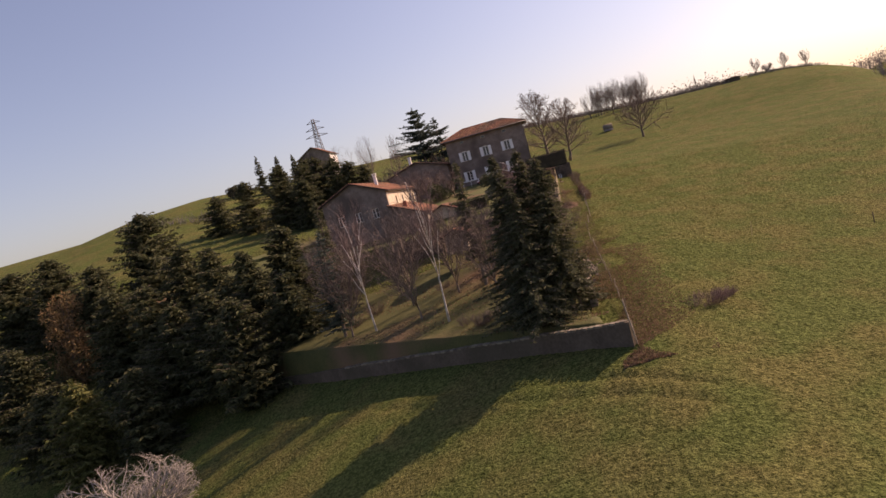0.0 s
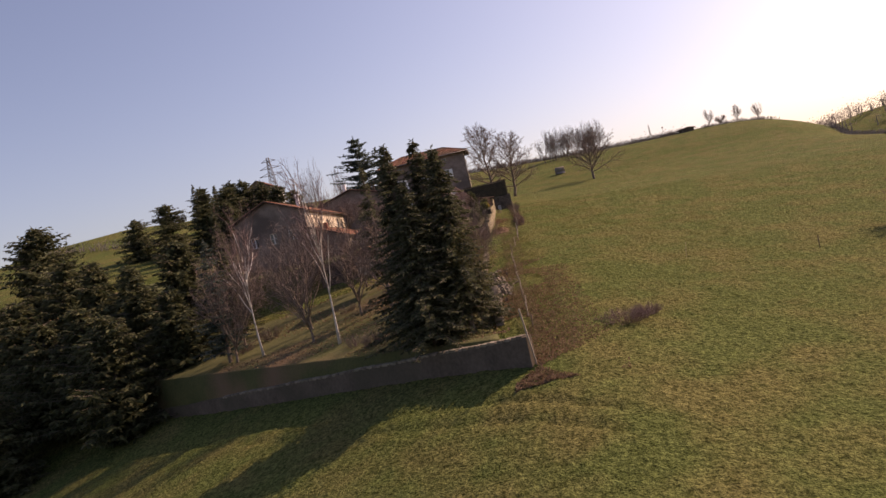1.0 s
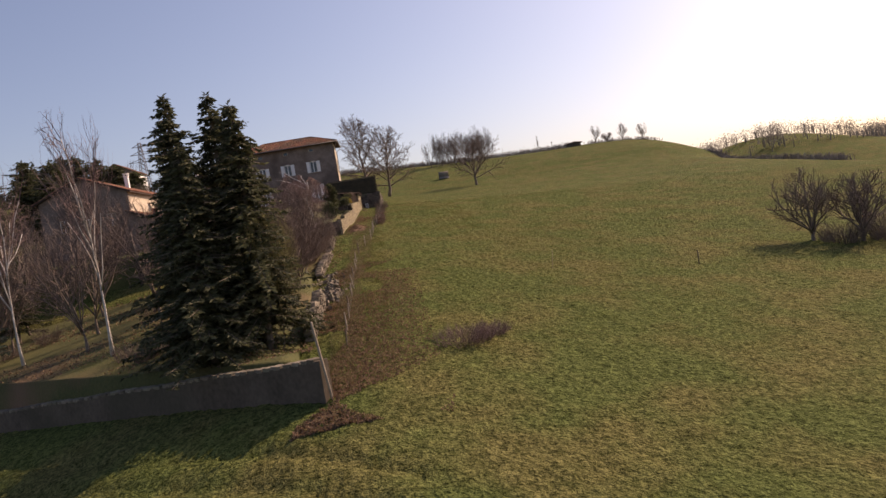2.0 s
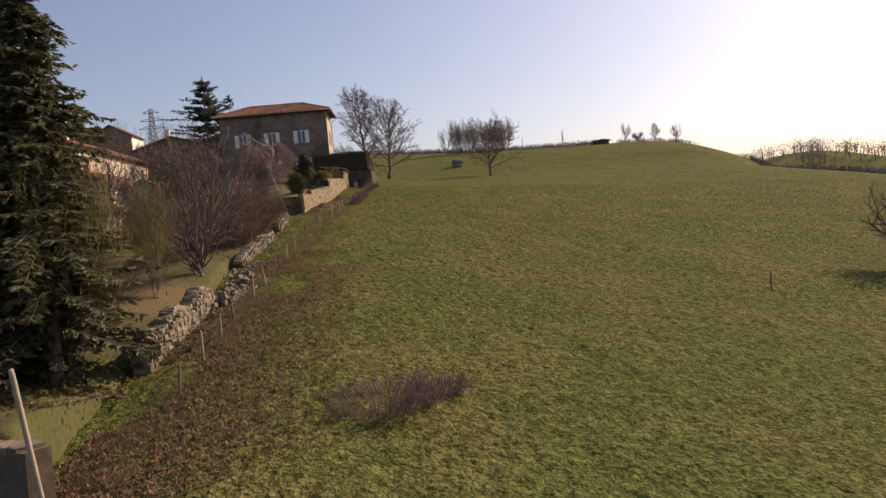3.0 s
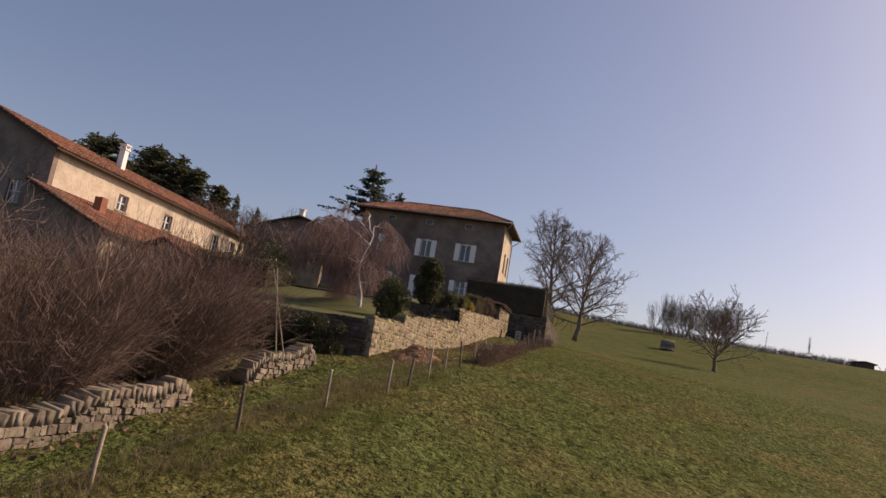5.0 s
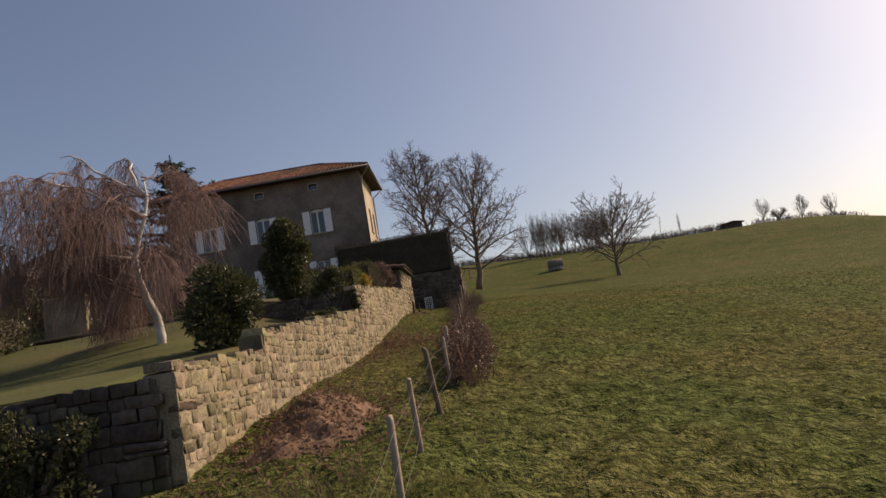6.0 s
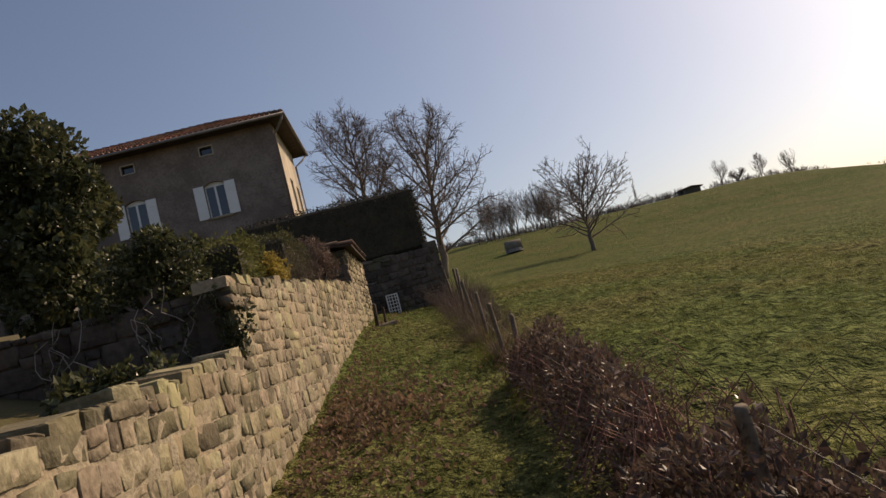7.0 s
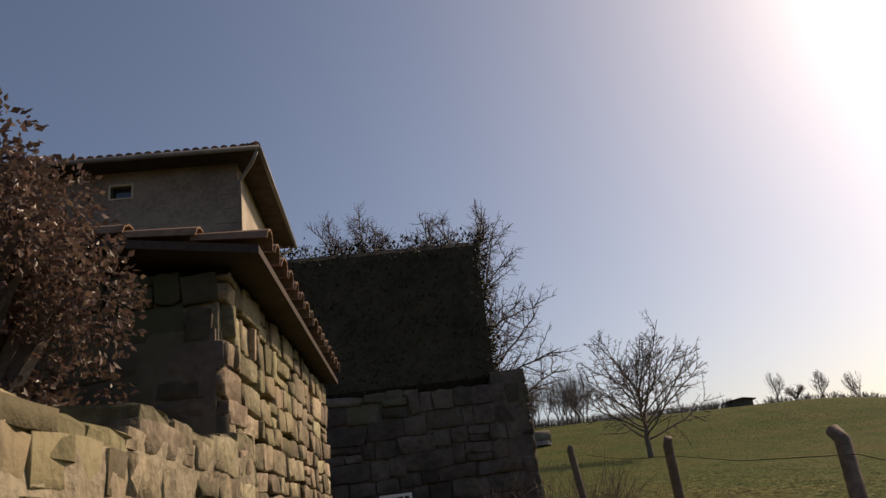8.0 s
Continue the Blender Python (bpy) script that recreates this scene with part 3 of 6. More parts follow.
def spruce(name, at, height, radius, seed, label, mat=None, bare=0.05, group="", tiers=40, per=12, spray=0.42, category="conifer", short=0.6, rise=0.05, power=0.72, dens=22):
    """A conifer: straight trunk, drooping whorled branches set with needle sprays."""
    rng = np.random.RandomState(seed)
    t = thing(name, at, label, category, group)
    trunk, br, nd = MB(), MB(), MB()
    trunk.tube([(0, 0, -0.4), (0.05, 0, height * 0.5), (0, 0.05, height * 0.98)], [height * 0.018, height * 0.011, 0.02], 7)
    for k in range(tiers):
        f = bare + (1 - bare) * (k + rng.uniform(-0.3, 0.3)) / tiers
        z = height * min(max(f, 0.01), 0.985)
        reach = (radius * (1 - f) ** power * 1.05 + 0.12) * rng.uniform(0.74, 1.12)
        for _j in range(per):
            a = rng.uniform(0, 6.283)
            L = reach * rng.uniform(short, 1.15) * (0.86 + 0.22 * math.sin(2 * a + seed + 5 * f) + 0.12 * math.sin(3 * a + 17 * f))
            d0 = np.array([math.cos(a), math.sin(a), 0.0])
            s = np.linspace(0, 1, 6)[:, None]
            pts = np.array([0, 0, z]) + d0 * L * s + np.array([0, 0, 1.0]) * (L * (rise * s - 0.38 * s ** 2 + 0.16 * s ** 4) * rng.uniform(0.2, 1.9) + rng.normal(0, 0.14))
            br.tube(pts, np.linspace(0.03, 0.008, 6), 3, cap=False)
            m = max(int(L * dens), 5)
            u = rng.uniform(0.12, 1.0, m)
            q = np.stack([np.interp(u, s[:, 0], pts[:, c]) for c in range(3)], 1)
            side = np.cross(d0, [0, 0, 1.0])
            sg = rng.choice([-1, 1], m)[:, None]
            nd.leaves(q, d0 * 0.6 + side * sg * 0.9, spray * (1.15 - 0.5 * u) * (0.75 + 0.25 * (1 - f)), rng, 0.34, 0.35, 0.28)
    top = rng.uniform(0, 1, (60, 1))
    nd.leaves(np.array([0, 0, height]) - np.array([0, 0, 1.0]) * top * 1.2, np.array([0, 0, 0.4]), spray * 0.6, rng, 0.3, 0, 0.6)
    trunk.add(np.concatenate(br.v), br.f)
    part("trunk", trunk, M_BARK, t)
    part("crown", nd, mat or M_SPRUCE, t)
    return t


def leafy(name, at, size, seed, label, mat, count=6000, leaf=0.16, lumps=26, group="", aspect=0.55, droop=0.1, taper=0.0, category="shrub", trunk_h=0.0):
    """An evergreen mass: overlapping lumps covered in leaves, over a dark twiggy inside."""
    rng = np.random.RandomState(seed)
    t = thing(name, at, label, category, group)
    sx, sy, sz = size
    nd, br = MB(), MB()
    cents, rads = [], []
    for k in range(lumps):
        h = (k + rng.uniform(0, 1)) / lumps
        a, q = rng.uniform(0, 6.283), math.sqrt(rng.uniform())
        w = (1 - taper * h) * math.sqrt(max(1 - (2 * h - 1) ** 2 * (0.75 if taper < 0.5 else 0.25), 0.05))
        cents.append((sx * 0.75 * w * q * math.cos(a), sy * 0.75 * w * q * math.sin(a), trunk_h + sz * (0.04 + 0.92 * h)))
        rads.append(max(min(sx, sy) * (0.22 + 0.2 * rng.uniform()) * (0.5 + 0.5 * w), 0.15))
    cents, rads = np.array(cents), np.array(rads)
    share = rads ** 2 / (rads ** 2).sum()
    for c, r, s in zip(cents, rads, share):
        m = int(count * s)
        d = rng.normal(0, 1, (m, 3))
        d /= np.linalg.norm(d, axis=1)[:, None]
        rr = r * (0.72 + 0.36 * rng.uniform(0, 1, (m, 1)))
        nd.leaves(c + d * rr, d, leaf, rng, aspect, droop, 0.6)
        br.tube([(c[0] * 0.2, c[1] * 0.2, max(c[2] - r, -0.1) * 0.4), c * np.array([0.7, 0.7, 0.9]), c], [0.035, 0.025, 0.01], 3, cap=False)
    br.tube([(0, 0, -0.3), (0.02, 0, trunk_h + sz * 0.5), (0, 0.02, trunk_h + sz * 0.85)], [0.05 + 0.02 * sz, 0.04 + 0.01 * sz, 0.02], 6)
    part("trunk", br, M_BARK, t)
    part("foliage", nd, mat, t)
    return t


def weeping_birch(name, at, height, seed, label):
    rng = np.random.RandomState(seed)
    t = thing(name, at, label, "tree")
    trunk, limbs, hang = MB(), [], MB()
    f = np.linspace(0, 1, 10)
    pts = np.stack([0.10 + 0.16 * np.sin(f * 9.0) - 0.5 * f + 0.75 * np.clip(f - 0.3, 0, 1), 0.12 * np.sin(f * 6.0 + 1), height * 0.74 * f - 0.3], 1)
    trunk.tube(pts, np.linspace(0.13, 0.022, len(pts)), 8)
    for k in range(32):
        i = rng.randint(3, len(pts))
        west = k % 5 < 3                       # the crown hangs mostly to one side
        a = math.pi + rng.normal(0, 0.7) if west else rng.uniform(0, 6.283)
        L = height * rng.uniform(0.2, 0.55)
        s = np.linspace(0, 1, 7)[:, None]
        d0 = np.array([math.cos(a), math.sin(a), 0])
        lp = pts[i] + d0 * L * (1.25 if west else 0.75) * s ** 0.85 + np.array([0, 0, 1.0]) * L * (rng.uniform(0.3, 1.1) * s - rng.uniform(0.2, 0.75) * s ** 2.2) + rng.normal(0, 0.05, (7, 3))
        if k < 7:
            limbs.append(MB().tube(lp, np.linspace(0.05, 0.012, 7), 4, cap=False))
        else:
            hang.tube(lp, np.linspace(0.022, 0.008, 7), 4, cap=False)
        for _j in range(8):
            u = rng.uniform(0.2, 1.0)
            q = np.array([np.interp(u, s[:, 0], lp[:, c]) for c in range(3)])
            az = a + rng.normal(0, 0.9)
            out = np.array([math.cos(az), math.sin(az), 0]) * rng.uniform(0.4, 1.0)
            ln = rng.uniform(0.3, 1.1)
            w = np.linspace(0, 1, 5)[:, None]
            sub = q + out * ln * w + np.array([0, 0, 1.0]) * ln * (rng.uniform(0.0, 0.6) * w - 0.8 * w ** 2) + rng.normal(0, 0.04, (5, 3)) * w
            hang.tube(sub, np.linspace(0.011, 0.005, 5), 3, cap=False)
            for _m in range(28 if west else 22):
                uu = rng.uniform(0.1, 1)
                e = np.array([np.interp(uu, w[:, 0], sub[:, c]) for c in range(3)])
                dl = min(rng.uniform(0.1, 1.0) ** 2.2 * 1.7 + 0.1, e[2] - 0.35)
                if dl < 0.15:
                    continue
                dr = (rng.normal(0, 0.75, 3) + out * 0.35) * np.array([1, 1, 0])
                v = np.linspace(0, 1, 5)[:, None]
                hp = e + dr * v ** 0.7 * dl * 0.5 - np.array([0, 0, 1.0]) * dl * v ** 1.3
                hang.tube(hp, np.linspace(0.0055, 0.003, 5), 3, cap=False)
                k2 = hp[2] + rng.normal(0, 0.12, 3) - np.array([0, 0, rng.uniform(0.1, 0.4)])
                hang.tube([hp[2], (hp[2] + k2) / 2 + rng.normal(0, 0.02, 3), k2], [0.004, 0.0035, 0.0025], 3, cap=False)
    part("trunk", trunk, M_BIRCH, t, smooth=True)
    for mb in limbs:
        part("limb", mb, M_BIRCH, t, smooth=True)
    part("crown", hang, M_PINKTWIG, t, "drooping reddish twigs")
    return t


# ---- walls of stone ----
def stone_mesh(seed, mat, smooth=True):
    """One rough block, about 1 x 1 x 1, its worn face towards +y."""
    r = np.random.RandomState(seed)
    mb = MB()
    ring = [(-0.5, -0.47), (-0.15, -0.5), (0.2, -0.49), (0.5, -0.46), (0.5, 0.45), (0.14, 0.5), (-0.2, 0.49), (-0.5, 0.46)]
    k = r.uniform(-0.05, 0.05, (8, 2))
    ring = [(x + a, z + b) for (x, z), (a, b) in zip(ring, k)]
    tilt = r.uniform(-0.06, 0.06, 2)
    vs = []
    for y, sc in ((-0.5, 1.0), (0.37, 1.0), (0.465, 0.975), (0.5, 0.91)):
        vs += [(x * sc + r.uniform(-0.03, 0.03) * (y > 0.3), y + (tilt[0] * x + tilt[1] * z) * (y > 0.3) + r.uniform(-0.06, 0.04) * (y > 0.3), z * sc + r.uniform(-0.03, 0.03) * (y > 0.3)) for x, z in ring]
    vs.append((r.uniform(-0.2, 0.2), 0.5 + r.uniform(-0.05, 0.02), r.uniform(-0.2, 0.2)))
    fs = [tuple(range(7, -1, -1))] + [(24 + q, 24 + (q + 1) % 8, 32) for q in range(8)]
    for i in range(3):
        fs += [(8 * i + j, 8 * i + (j + 1) % 8, 8 * i + 8 + (j + 1) % 8, 8 * i + 8 + j) for j in range(8)]
    mb.add(vs, fs)
    me = mb.mesh("stone")
    me.materials.append(mat)
    me.polygons.foreach_set("use_smooth", [smooth] * len(me.polygons))
    return me, np.concatenate(mb.v), mb.f


def stone_face(parent, a, b, zlow, ztop, seed, mat, mat_j, pick, course=0.19, length=0.30, depth=0.16, proud=0.03, name="stone", limit=300, smooth=True, joint=0.012):
    """Rough courses of stone on the face from a to b (plan points, outside on the right of the way). pick(s) says which stretch gets single stones."""
    rng = np.random.RandomState(seed)
    kinds = [stone_mesh(seed * 31 + i, mat, smooth) for i in range(14)]
    a, b = np.array(a, float), np.array(b, float)
    L = np.linalg.norm(b - a)
    d = (b - a) / L
    nrm = np.array([d[1], -d[0]])
    rest, made = MB(), 0
    zmin, zmax = min(zlow(0), zlow(L)) - 0.2, max(ztop(s) for s in np.linspace(0, L, 60))
    z = zmin
    wave = lambda q: 0.2 * course * math.sin(0.9 * q + seed) + 0.1 * course * math.sin(2.3 * q + 1 + seed)  # noqa: E731

    def lay(s0, s1, z0, z1):
        nonlocal made
        c = (s0 + s1) / 2
        lo, hi = zlow(c) - 0.15, ztop(c)
        if not (0.02 < c < L - 0.02) or z1 < lo or z0 + 0.05 > hi:
            return
        z1 = min(z1, hi + rng.uniform(-0.02, 0.04))
        s0, s1 = max(s0, 0), min(s1, L)
        ww, hz = max(s1 - s0 - joint * rng.uniform(0.2, 1.6), 0.05), max(z1 - z0 - joint * rng.uniform(0.1, 1.3), 0.04)
        p = a + d * (s0 + s1) / 2 + nrm * (proud * rng.uniform(0.0, 1.0) - depth / 2)
        M = Matrix(((d[0], nrm[0], 0, p[0]), (d[1], nrm[1], 0, p[1]), (0, 0, 1, (z0 + z1) / 2), (0, 0, 0, 1))) @ pose(0, 0, 0, 0, rng.normal(0, 2), 0) @ Matrix.Diagonal((ww * rng.choice([-1, 1]), depth, hz * rng.choice([-1, 1]), 1))
        me, vs, fs = kinds[rng.randint(len(kinds))]
        if pick(c) and made < limit:
            ob = new(name, me)
            ob.parent = parent
            ob.matrix_basis = M
            made += 1
        else:
            A = np.array(M)
            rest.add(vs @ A[:3, :3].T + A[:3, 3], fs if np.linalg.det(A[:3, :3]) > 0 else [f[::-1] for f in fs])

    while z < zmax:
        h = course * rng.uniform(0.75, 1.35)
        s = -rng.uniform(0, length)
        while s < L:
            w = length * rng.choice([0.5, 0.7, 0.9, 1.1, 1.5, 1.9], p=[0.2, 0.22, 0.2, 0.18, 0.12, 0.08])
            dz = wave(s + w / 2) + rng.normal(0, 0.008)
            if rng.uniform() < 0.16 and h > course * 0.9:
                f = rng.uniform(0.4, 0.6)
                lay(s, s + w, z + dz, z + dz + h * f)
                lay(s, s + w, z + dz + h * f, z + dz + h)
            else:
                lay(s, s + w, z + dz, z + dz + h)
            s += w
        z += h
    if rest.n:
        tagged(part("rubble_masonry", rest, mat_j, parent, smooth=smooth), kind="stuff")
    return made


def wall_slab(a, b, zlow, ztop, thick, n=40, rows=2, rough=0.0):
    """The body of a wall behind its stones; a to b, outside on the right. rough: unevenness of its pointed face."""
    rng = np.random.RandomState(8)
    m = rows + 2
    a, b = np.array(a, float), np.array(b, float)
    L = np.linalg.norm(b - a)
    d = (b - a) / L
    nrm = np.array([d[1], -d[0]])
    mb = MB()
    ss = np.linspace(0, L, n)
    vs = []
    for s in ss:
        p, q = a + d * s, a + d * s - nrm * thick
        zl, zt = zlow(s) - 0.5, ztop(s)
        for k in range(rows):
            e = np.clip(rng.normal(0, 1), -1.5, 1.5) * rough
            vs.append((p[0] + nrm[0] * e, p[1] + nrm[1] * e, zl + (zt - zl) * k / (rows - 1)))
        vs += [(q[0], q[1], zt), (q[0], q[1], zl)]
    fs = []
    for k in range(n - 1):
        for j in range(m):
            fs.append((m * k + j, m * k + (j + 1) % m, m * k + m + (j + 1) % m, m * k + m + j))
    fs += [tuple(range(m - 1, -1, -1)), tuple(m * (n - 1) + j for j in range(m))]
    return mb.add(vs, fs)


# ---- buildings ----
def wall_with_openings(w, h, thick, holes, axis="x"):
    """An upright wall in the plane y = 0 to thick (outside at y = 0), x 0 to w, with rectangular openings (x0, z0, x1, z1)."""
    xs = sorted({0.0, w, *[v for o in holes for v in (o[0], o[2])]})
    zs = sorted({0.0, h, *[v for o in holes for v in (o[1], o[3])]})
    solid = lambda i, k: 0 <= i < len(xs) - 1 and 0 <= k < len(zs) - 1 and not any(o[0] - 1e-6 <= xs[i] and xs[i + 1] <= o[2] + 1e-6 and o[1] - 1e-6 <= zs[k] and zs[k + 1] <= o[3] + 1e-6 for o in holes)  # noqa: E731
    mb = MB()
    for i in range(len(xs) - 1):
        for k in range(len(zs) - 1):
            if not solid(i, k):
                continue
            x0, x1, z0, z1 = xs[i], xs[i + 1], zs[k], zs[k + 1]
            mb.add([(x0, 0, z0), (x1, 0, z0), (x1, 0, z1), (x0, 0, z1)], [(0, 1, 2, 3)])
            mb.add([(x0, thick, z0), (x1, thick, z0), (x1, thick, z1), (x0, thick, z1)], [(3, 2, 1, 0)])
            for di, dk, q in ((-1, 0, [(x0, 0, z0), (x0, 0, z1), (x0, thick, z1), (x0, thick, z0)]), (1, 0, [(x1, 0, z0), (x1, thick, z0), (x1, thick, z1), (x1, 0, z1)]),
                              (0, -1, [(x0, 0, z0), (x0, thick, z0), (x1, thick, z0), (x1, 0, z0)]), (0, 1, [(x0, 0, z1), (x1, 0, z1), (x1, thick, z1), (x0, thick, z1)])):
                if not solid(i + di, k + dk):
                    mb.add(q, [(0, 1, 2, 3)])
    return mb


def placed(ob, x=0, y=0, z=0, turn=0):
    ob.matrix_basis = pose(x, y, z, 0, 0, turn)
    return ob


def window(parent, x, z, w, h, recess=0.16, shutters=True, turn=0, at=(0, 0), bars=2, head=0.0):
    """A casement with two leaves, a sill, and open shutters flat against the wall; x is the middle, z the foot, in the wall's own plane."""
    win = new("window")
    win.parent = parent
    win.matrix_basis = pose(at[0], at[1], 0, 0, 0, turn) @ pose(x, 0, z)
    f = MB()
    t = 0.06
    y0, y1 = recess, recess + 0.06
    f.box(-w / 2, y0, 0, -w / 2 + t, y1, h)
    f.box(w / 2 - t, y0, 0, w / 2, y1, h)
    f.box(-w / 2 + t, y0, 0, w / 2 - t, y1, t)
    f.box(-w / 2 + t, y0, h - t, w / 2 - t, y1, h)
    f.box(-0.05, y0 - 0.01, t, 0.05, y1 + 0.01, h - t)
    for k in range(1, bars + 1):
        zz = h * k / (bars + 1)
        f.box(-w / 2 + t, y0 + 0.008, zz - 0.018, -0.05, y1 - 0.008, zz + 0.018)
        f.box(0.05, y0 + 0.008, zz - 0.018, w / 2 - t, y1 - 0.008, zz + 0.018)
    if head:
        n = 10
        top = [(-w / 2 + w * i / n, h + head * (1 - (2 * i / n - 1) ** 2)) for i in range(n + 1)]
        for (xa, za), (xb, zb) in zip(top, top[1:]):
            f.add([(xa, y0, h), (xb, y0, h), (xb, y0, zb), (xa, y0, za), (xa, y1, h), (xb, y1, h), (xb, y1, zb), (xa, y1, za)], [(0, 1, 2, 3), (7, 6, 5, 4), (2, 6, 7, 3)])
    part("window_frame", f, M_WHITE, win, "white painted casement frame")
    if head:
        arch = MB()
        arch.add([q for x_, z_ in top for q in ((x_, -0.012, z_), (x_, -0.012, h + head + 0.2), (x_, recess, z_), (x_, recess, h + head + 0.2))],
                 [f_ for i in range(n) for f_ in ((4 * i, 4 * i + 4, 4 * i + 5, 4 * i + 1), (4 * i + 4, 4 * i, 4 * i + 2, 4 * i + 6), (4 * i + 1, 4 * i + 5, 4 * i + 7, 4 * i + 3))])
        part("lintel", arch, M_RENDER, win, "slightly arched stone lintel")
    g = MB().box(-w / 2 + 0.01, y0 + 0.024, 0.01, w / 2 - 0.01, y0 + 0.036, h - 0.01)
    part("pane", g, M_GLASS, win)
    part("window_sill", MB().box(-w / 2 - 0.1, -0.07, -0.1, w / 2 + 0.1, recess, 0.0, 0.01), M_MORTAR, win)
    if shutters:
        for sx in (-1, 1):
            s = MB()
            c = sx * (w * 0.75 + 0.01)
            s.box(c - w / 4, -0.065, -0.03, c + w / 4, -0.025, h + 0.03, 0.006)
            s.box(c - w / 4 + 0.04, -0.083, h * 0.18, c + w / 4 - 0.04, -0.065, h * 0.18 + 0.09)
            s.box(c - w / 4 + 0.04, -0.083, h * 0.78, c + w / 4 - 0.04, -0.065, h * 0.78 + 0.09)
            part("shutter", s, M_WHITE, win, "white wooden shutter folded open")
    return win


def tile_rows(mb, o, ax, up, width, length_at, pitch=0.27, r=0.105, cuts=0.42):
    """Rows of half-round tiles up a roof slope: o the eave corner, ax along the eave, up the slope, length_at(s) gives (from, to) along the slope."""
    ax, up, o = np.array(ax, float), np.array(up, float), np.array(o, float)
    nrm = np.cross(ax, up)
    s = pitch / 2
    while s < width:
        u0, u1 = length_at(s)
        if u1 - u0 > 0.05:
            k = max(int((u1 - u0) / cuts), 1)
            us = np.linspace(u0, u1, k + 1)
            for j in range(k):
                vs = []
                for u, rr, lift in ((us[j], r * 1.12, 0.035), (us[j + 1] + 0.03, r * 0.9, 0.0)):
                    for a in (0, 45, 90, 135, 180):
                        q = o + ax * (s + rr * math.cos(radians(a))) + up * u + nrm * (rr * 0.75 * math.sin(radians(a)) + lift)
                        vs.append(q)
                mb.add(vs, [(i, i + 1, i + 6, i + 5) for i in range(4)] + [(0, 5, 9, 4), (4, 3, 2, 1, 0)])
        s += pitch
    return mb


def hip_roof(parent, x0, y0, x1, y1, z, pitch, ridge_inset, tiles=True):
    """A hipped roof over a rectangle of eaves."""
    mid, run = (y0 + y1) / 2, (y1 - y0) / 2
    rise = run * math.tan(radians(pitch))
    A, B, C, D = (x0, y0, z), (x1, y0, z), (x1, y1, z), (x0, y1, z)
    R0, R1 = (x0 + ridge_inset, mid, z + rise), (x1 - ridge_inset, mid, z + rise)
    deck = MB()
    dz = np.array([0, 0, -0.10])
    deck.add([A, B, C, D, R0, R1], [(0, 1, 5, 4), (1, 2, 5), (2, 3, 4, 5), (3, 0, 4)])
    deck.add([np.array(A) + dz, np.array(B) + dz, np.array(C) + dz, np.array(D) + dz], [(3, 2, 1, 0)])
    deck.add([A, B, C, D] + [np.array(p) + dz for p in (A, B, C, D)], [(0, 4, 5, 1), (1, 5, 6, 2), (2, 6, 7, 3), (3, 7, 4, 0)])
    roof = part("roof", deck, M_DARKW, parent, "low hipped roof with wide eaves")
    t = MB()
    sl = math.hypot(run, rise)
    w = x1 - x0

    def long_side(s):
        return -0.06, sl * min(1.0, s / ridge_inset, (w - s) / ridge_inset)

    def hip_side(s):
        return -0.06, math.hypot(ridge_inset, rise) * min(s / run, (2 * run - s) / run)

    tile_rows(t, A, (1, 0, 0), (0, run / sl, rise / sl), w, long_side)
    tile_rows(t, C, (-1, 0, 0), (0, -run / sl, rise / sl), w, long_side)
    hl = math.hypot(ridge_inset, rise)
    tile_rows(t, B, (0, 1, 0), (-ridge_inset / hl, 0, rise / hl), 2 * run, hip_side)
    tile_rows(t, D, (0, -1, 0), (ridge_inset / hl, 0, rise / hl), 2 * run, hip_side)
    for p, q in ((A, R0), (B, R1), (C, R1), (D, R0), (R0, R1)):
        p, q = np.array(p), np.array(q)
        k = int(np.linalg.norm(q - p) / 0.4)
        for j in range(k):
            a, b = p + (q - p) * j / k, p + (q - p) * (j + 1.06) / k
            t.tube([a + (0, 0, 0.03), b + (0, 0, 0.01)], [0.15, 0.125], 7)
    tiles_ob = part("roof_tiles", t, M_TILE, roof, "weathered red clay tiles")
    tagged(tiles_ob, kind="stuff")
    return roof


def gable_roof(parent, x0, y0, x1, y1, z, rise, mat=None, along="y"):
    """A gabled roof whose ridge runs along y, over a rectangle of eaves."""
    mid = (x0 + x1) / 2
    run = (x1 - x0) / 2
    deck = MB()
    A, B, C, D, R0, R1 = (x0, y0, z), (x1, y0, z), (x1, y1, z), (x0, y1, z), (mid, y0, z + rise), (mid, y1, z + rise)
    up = [A, B, C, D, R0, R1]
    lo = [np.array(p) + (0, 0, -0.14) for p in up]
    deck.add(up + lo, [(1, 2, 5, 4), (3, 0, 4, 5), (7, 10, 11, 8), (9, 11, 10, 6), (0, 6, 10, 4), (4, 10, 7, 1), (2, 8, 11, 5), (5, 11, 9, 3), (1, 7, 8, 2), (3, 9, 6, 0)])
    roof = part("roof", deck, M_DARKW, parent)
    t = MB()
    sl = math.hypot(run, rise)
    tile_rows(t, B, (0, 1, 0), (-run / sl, 0, rise / sl), y1 - y0, lambda s: (-0.05, sl))
    tile_rows(t, D, (0, -1, 0), (run / sl, 0, rise / sl), y1 - y0, lambda s: (-0.05, sl))
    tagged(part("roof_tiles", t, M_TILE, roof, "orange clay tiles"), kind="stuff")
    return roof


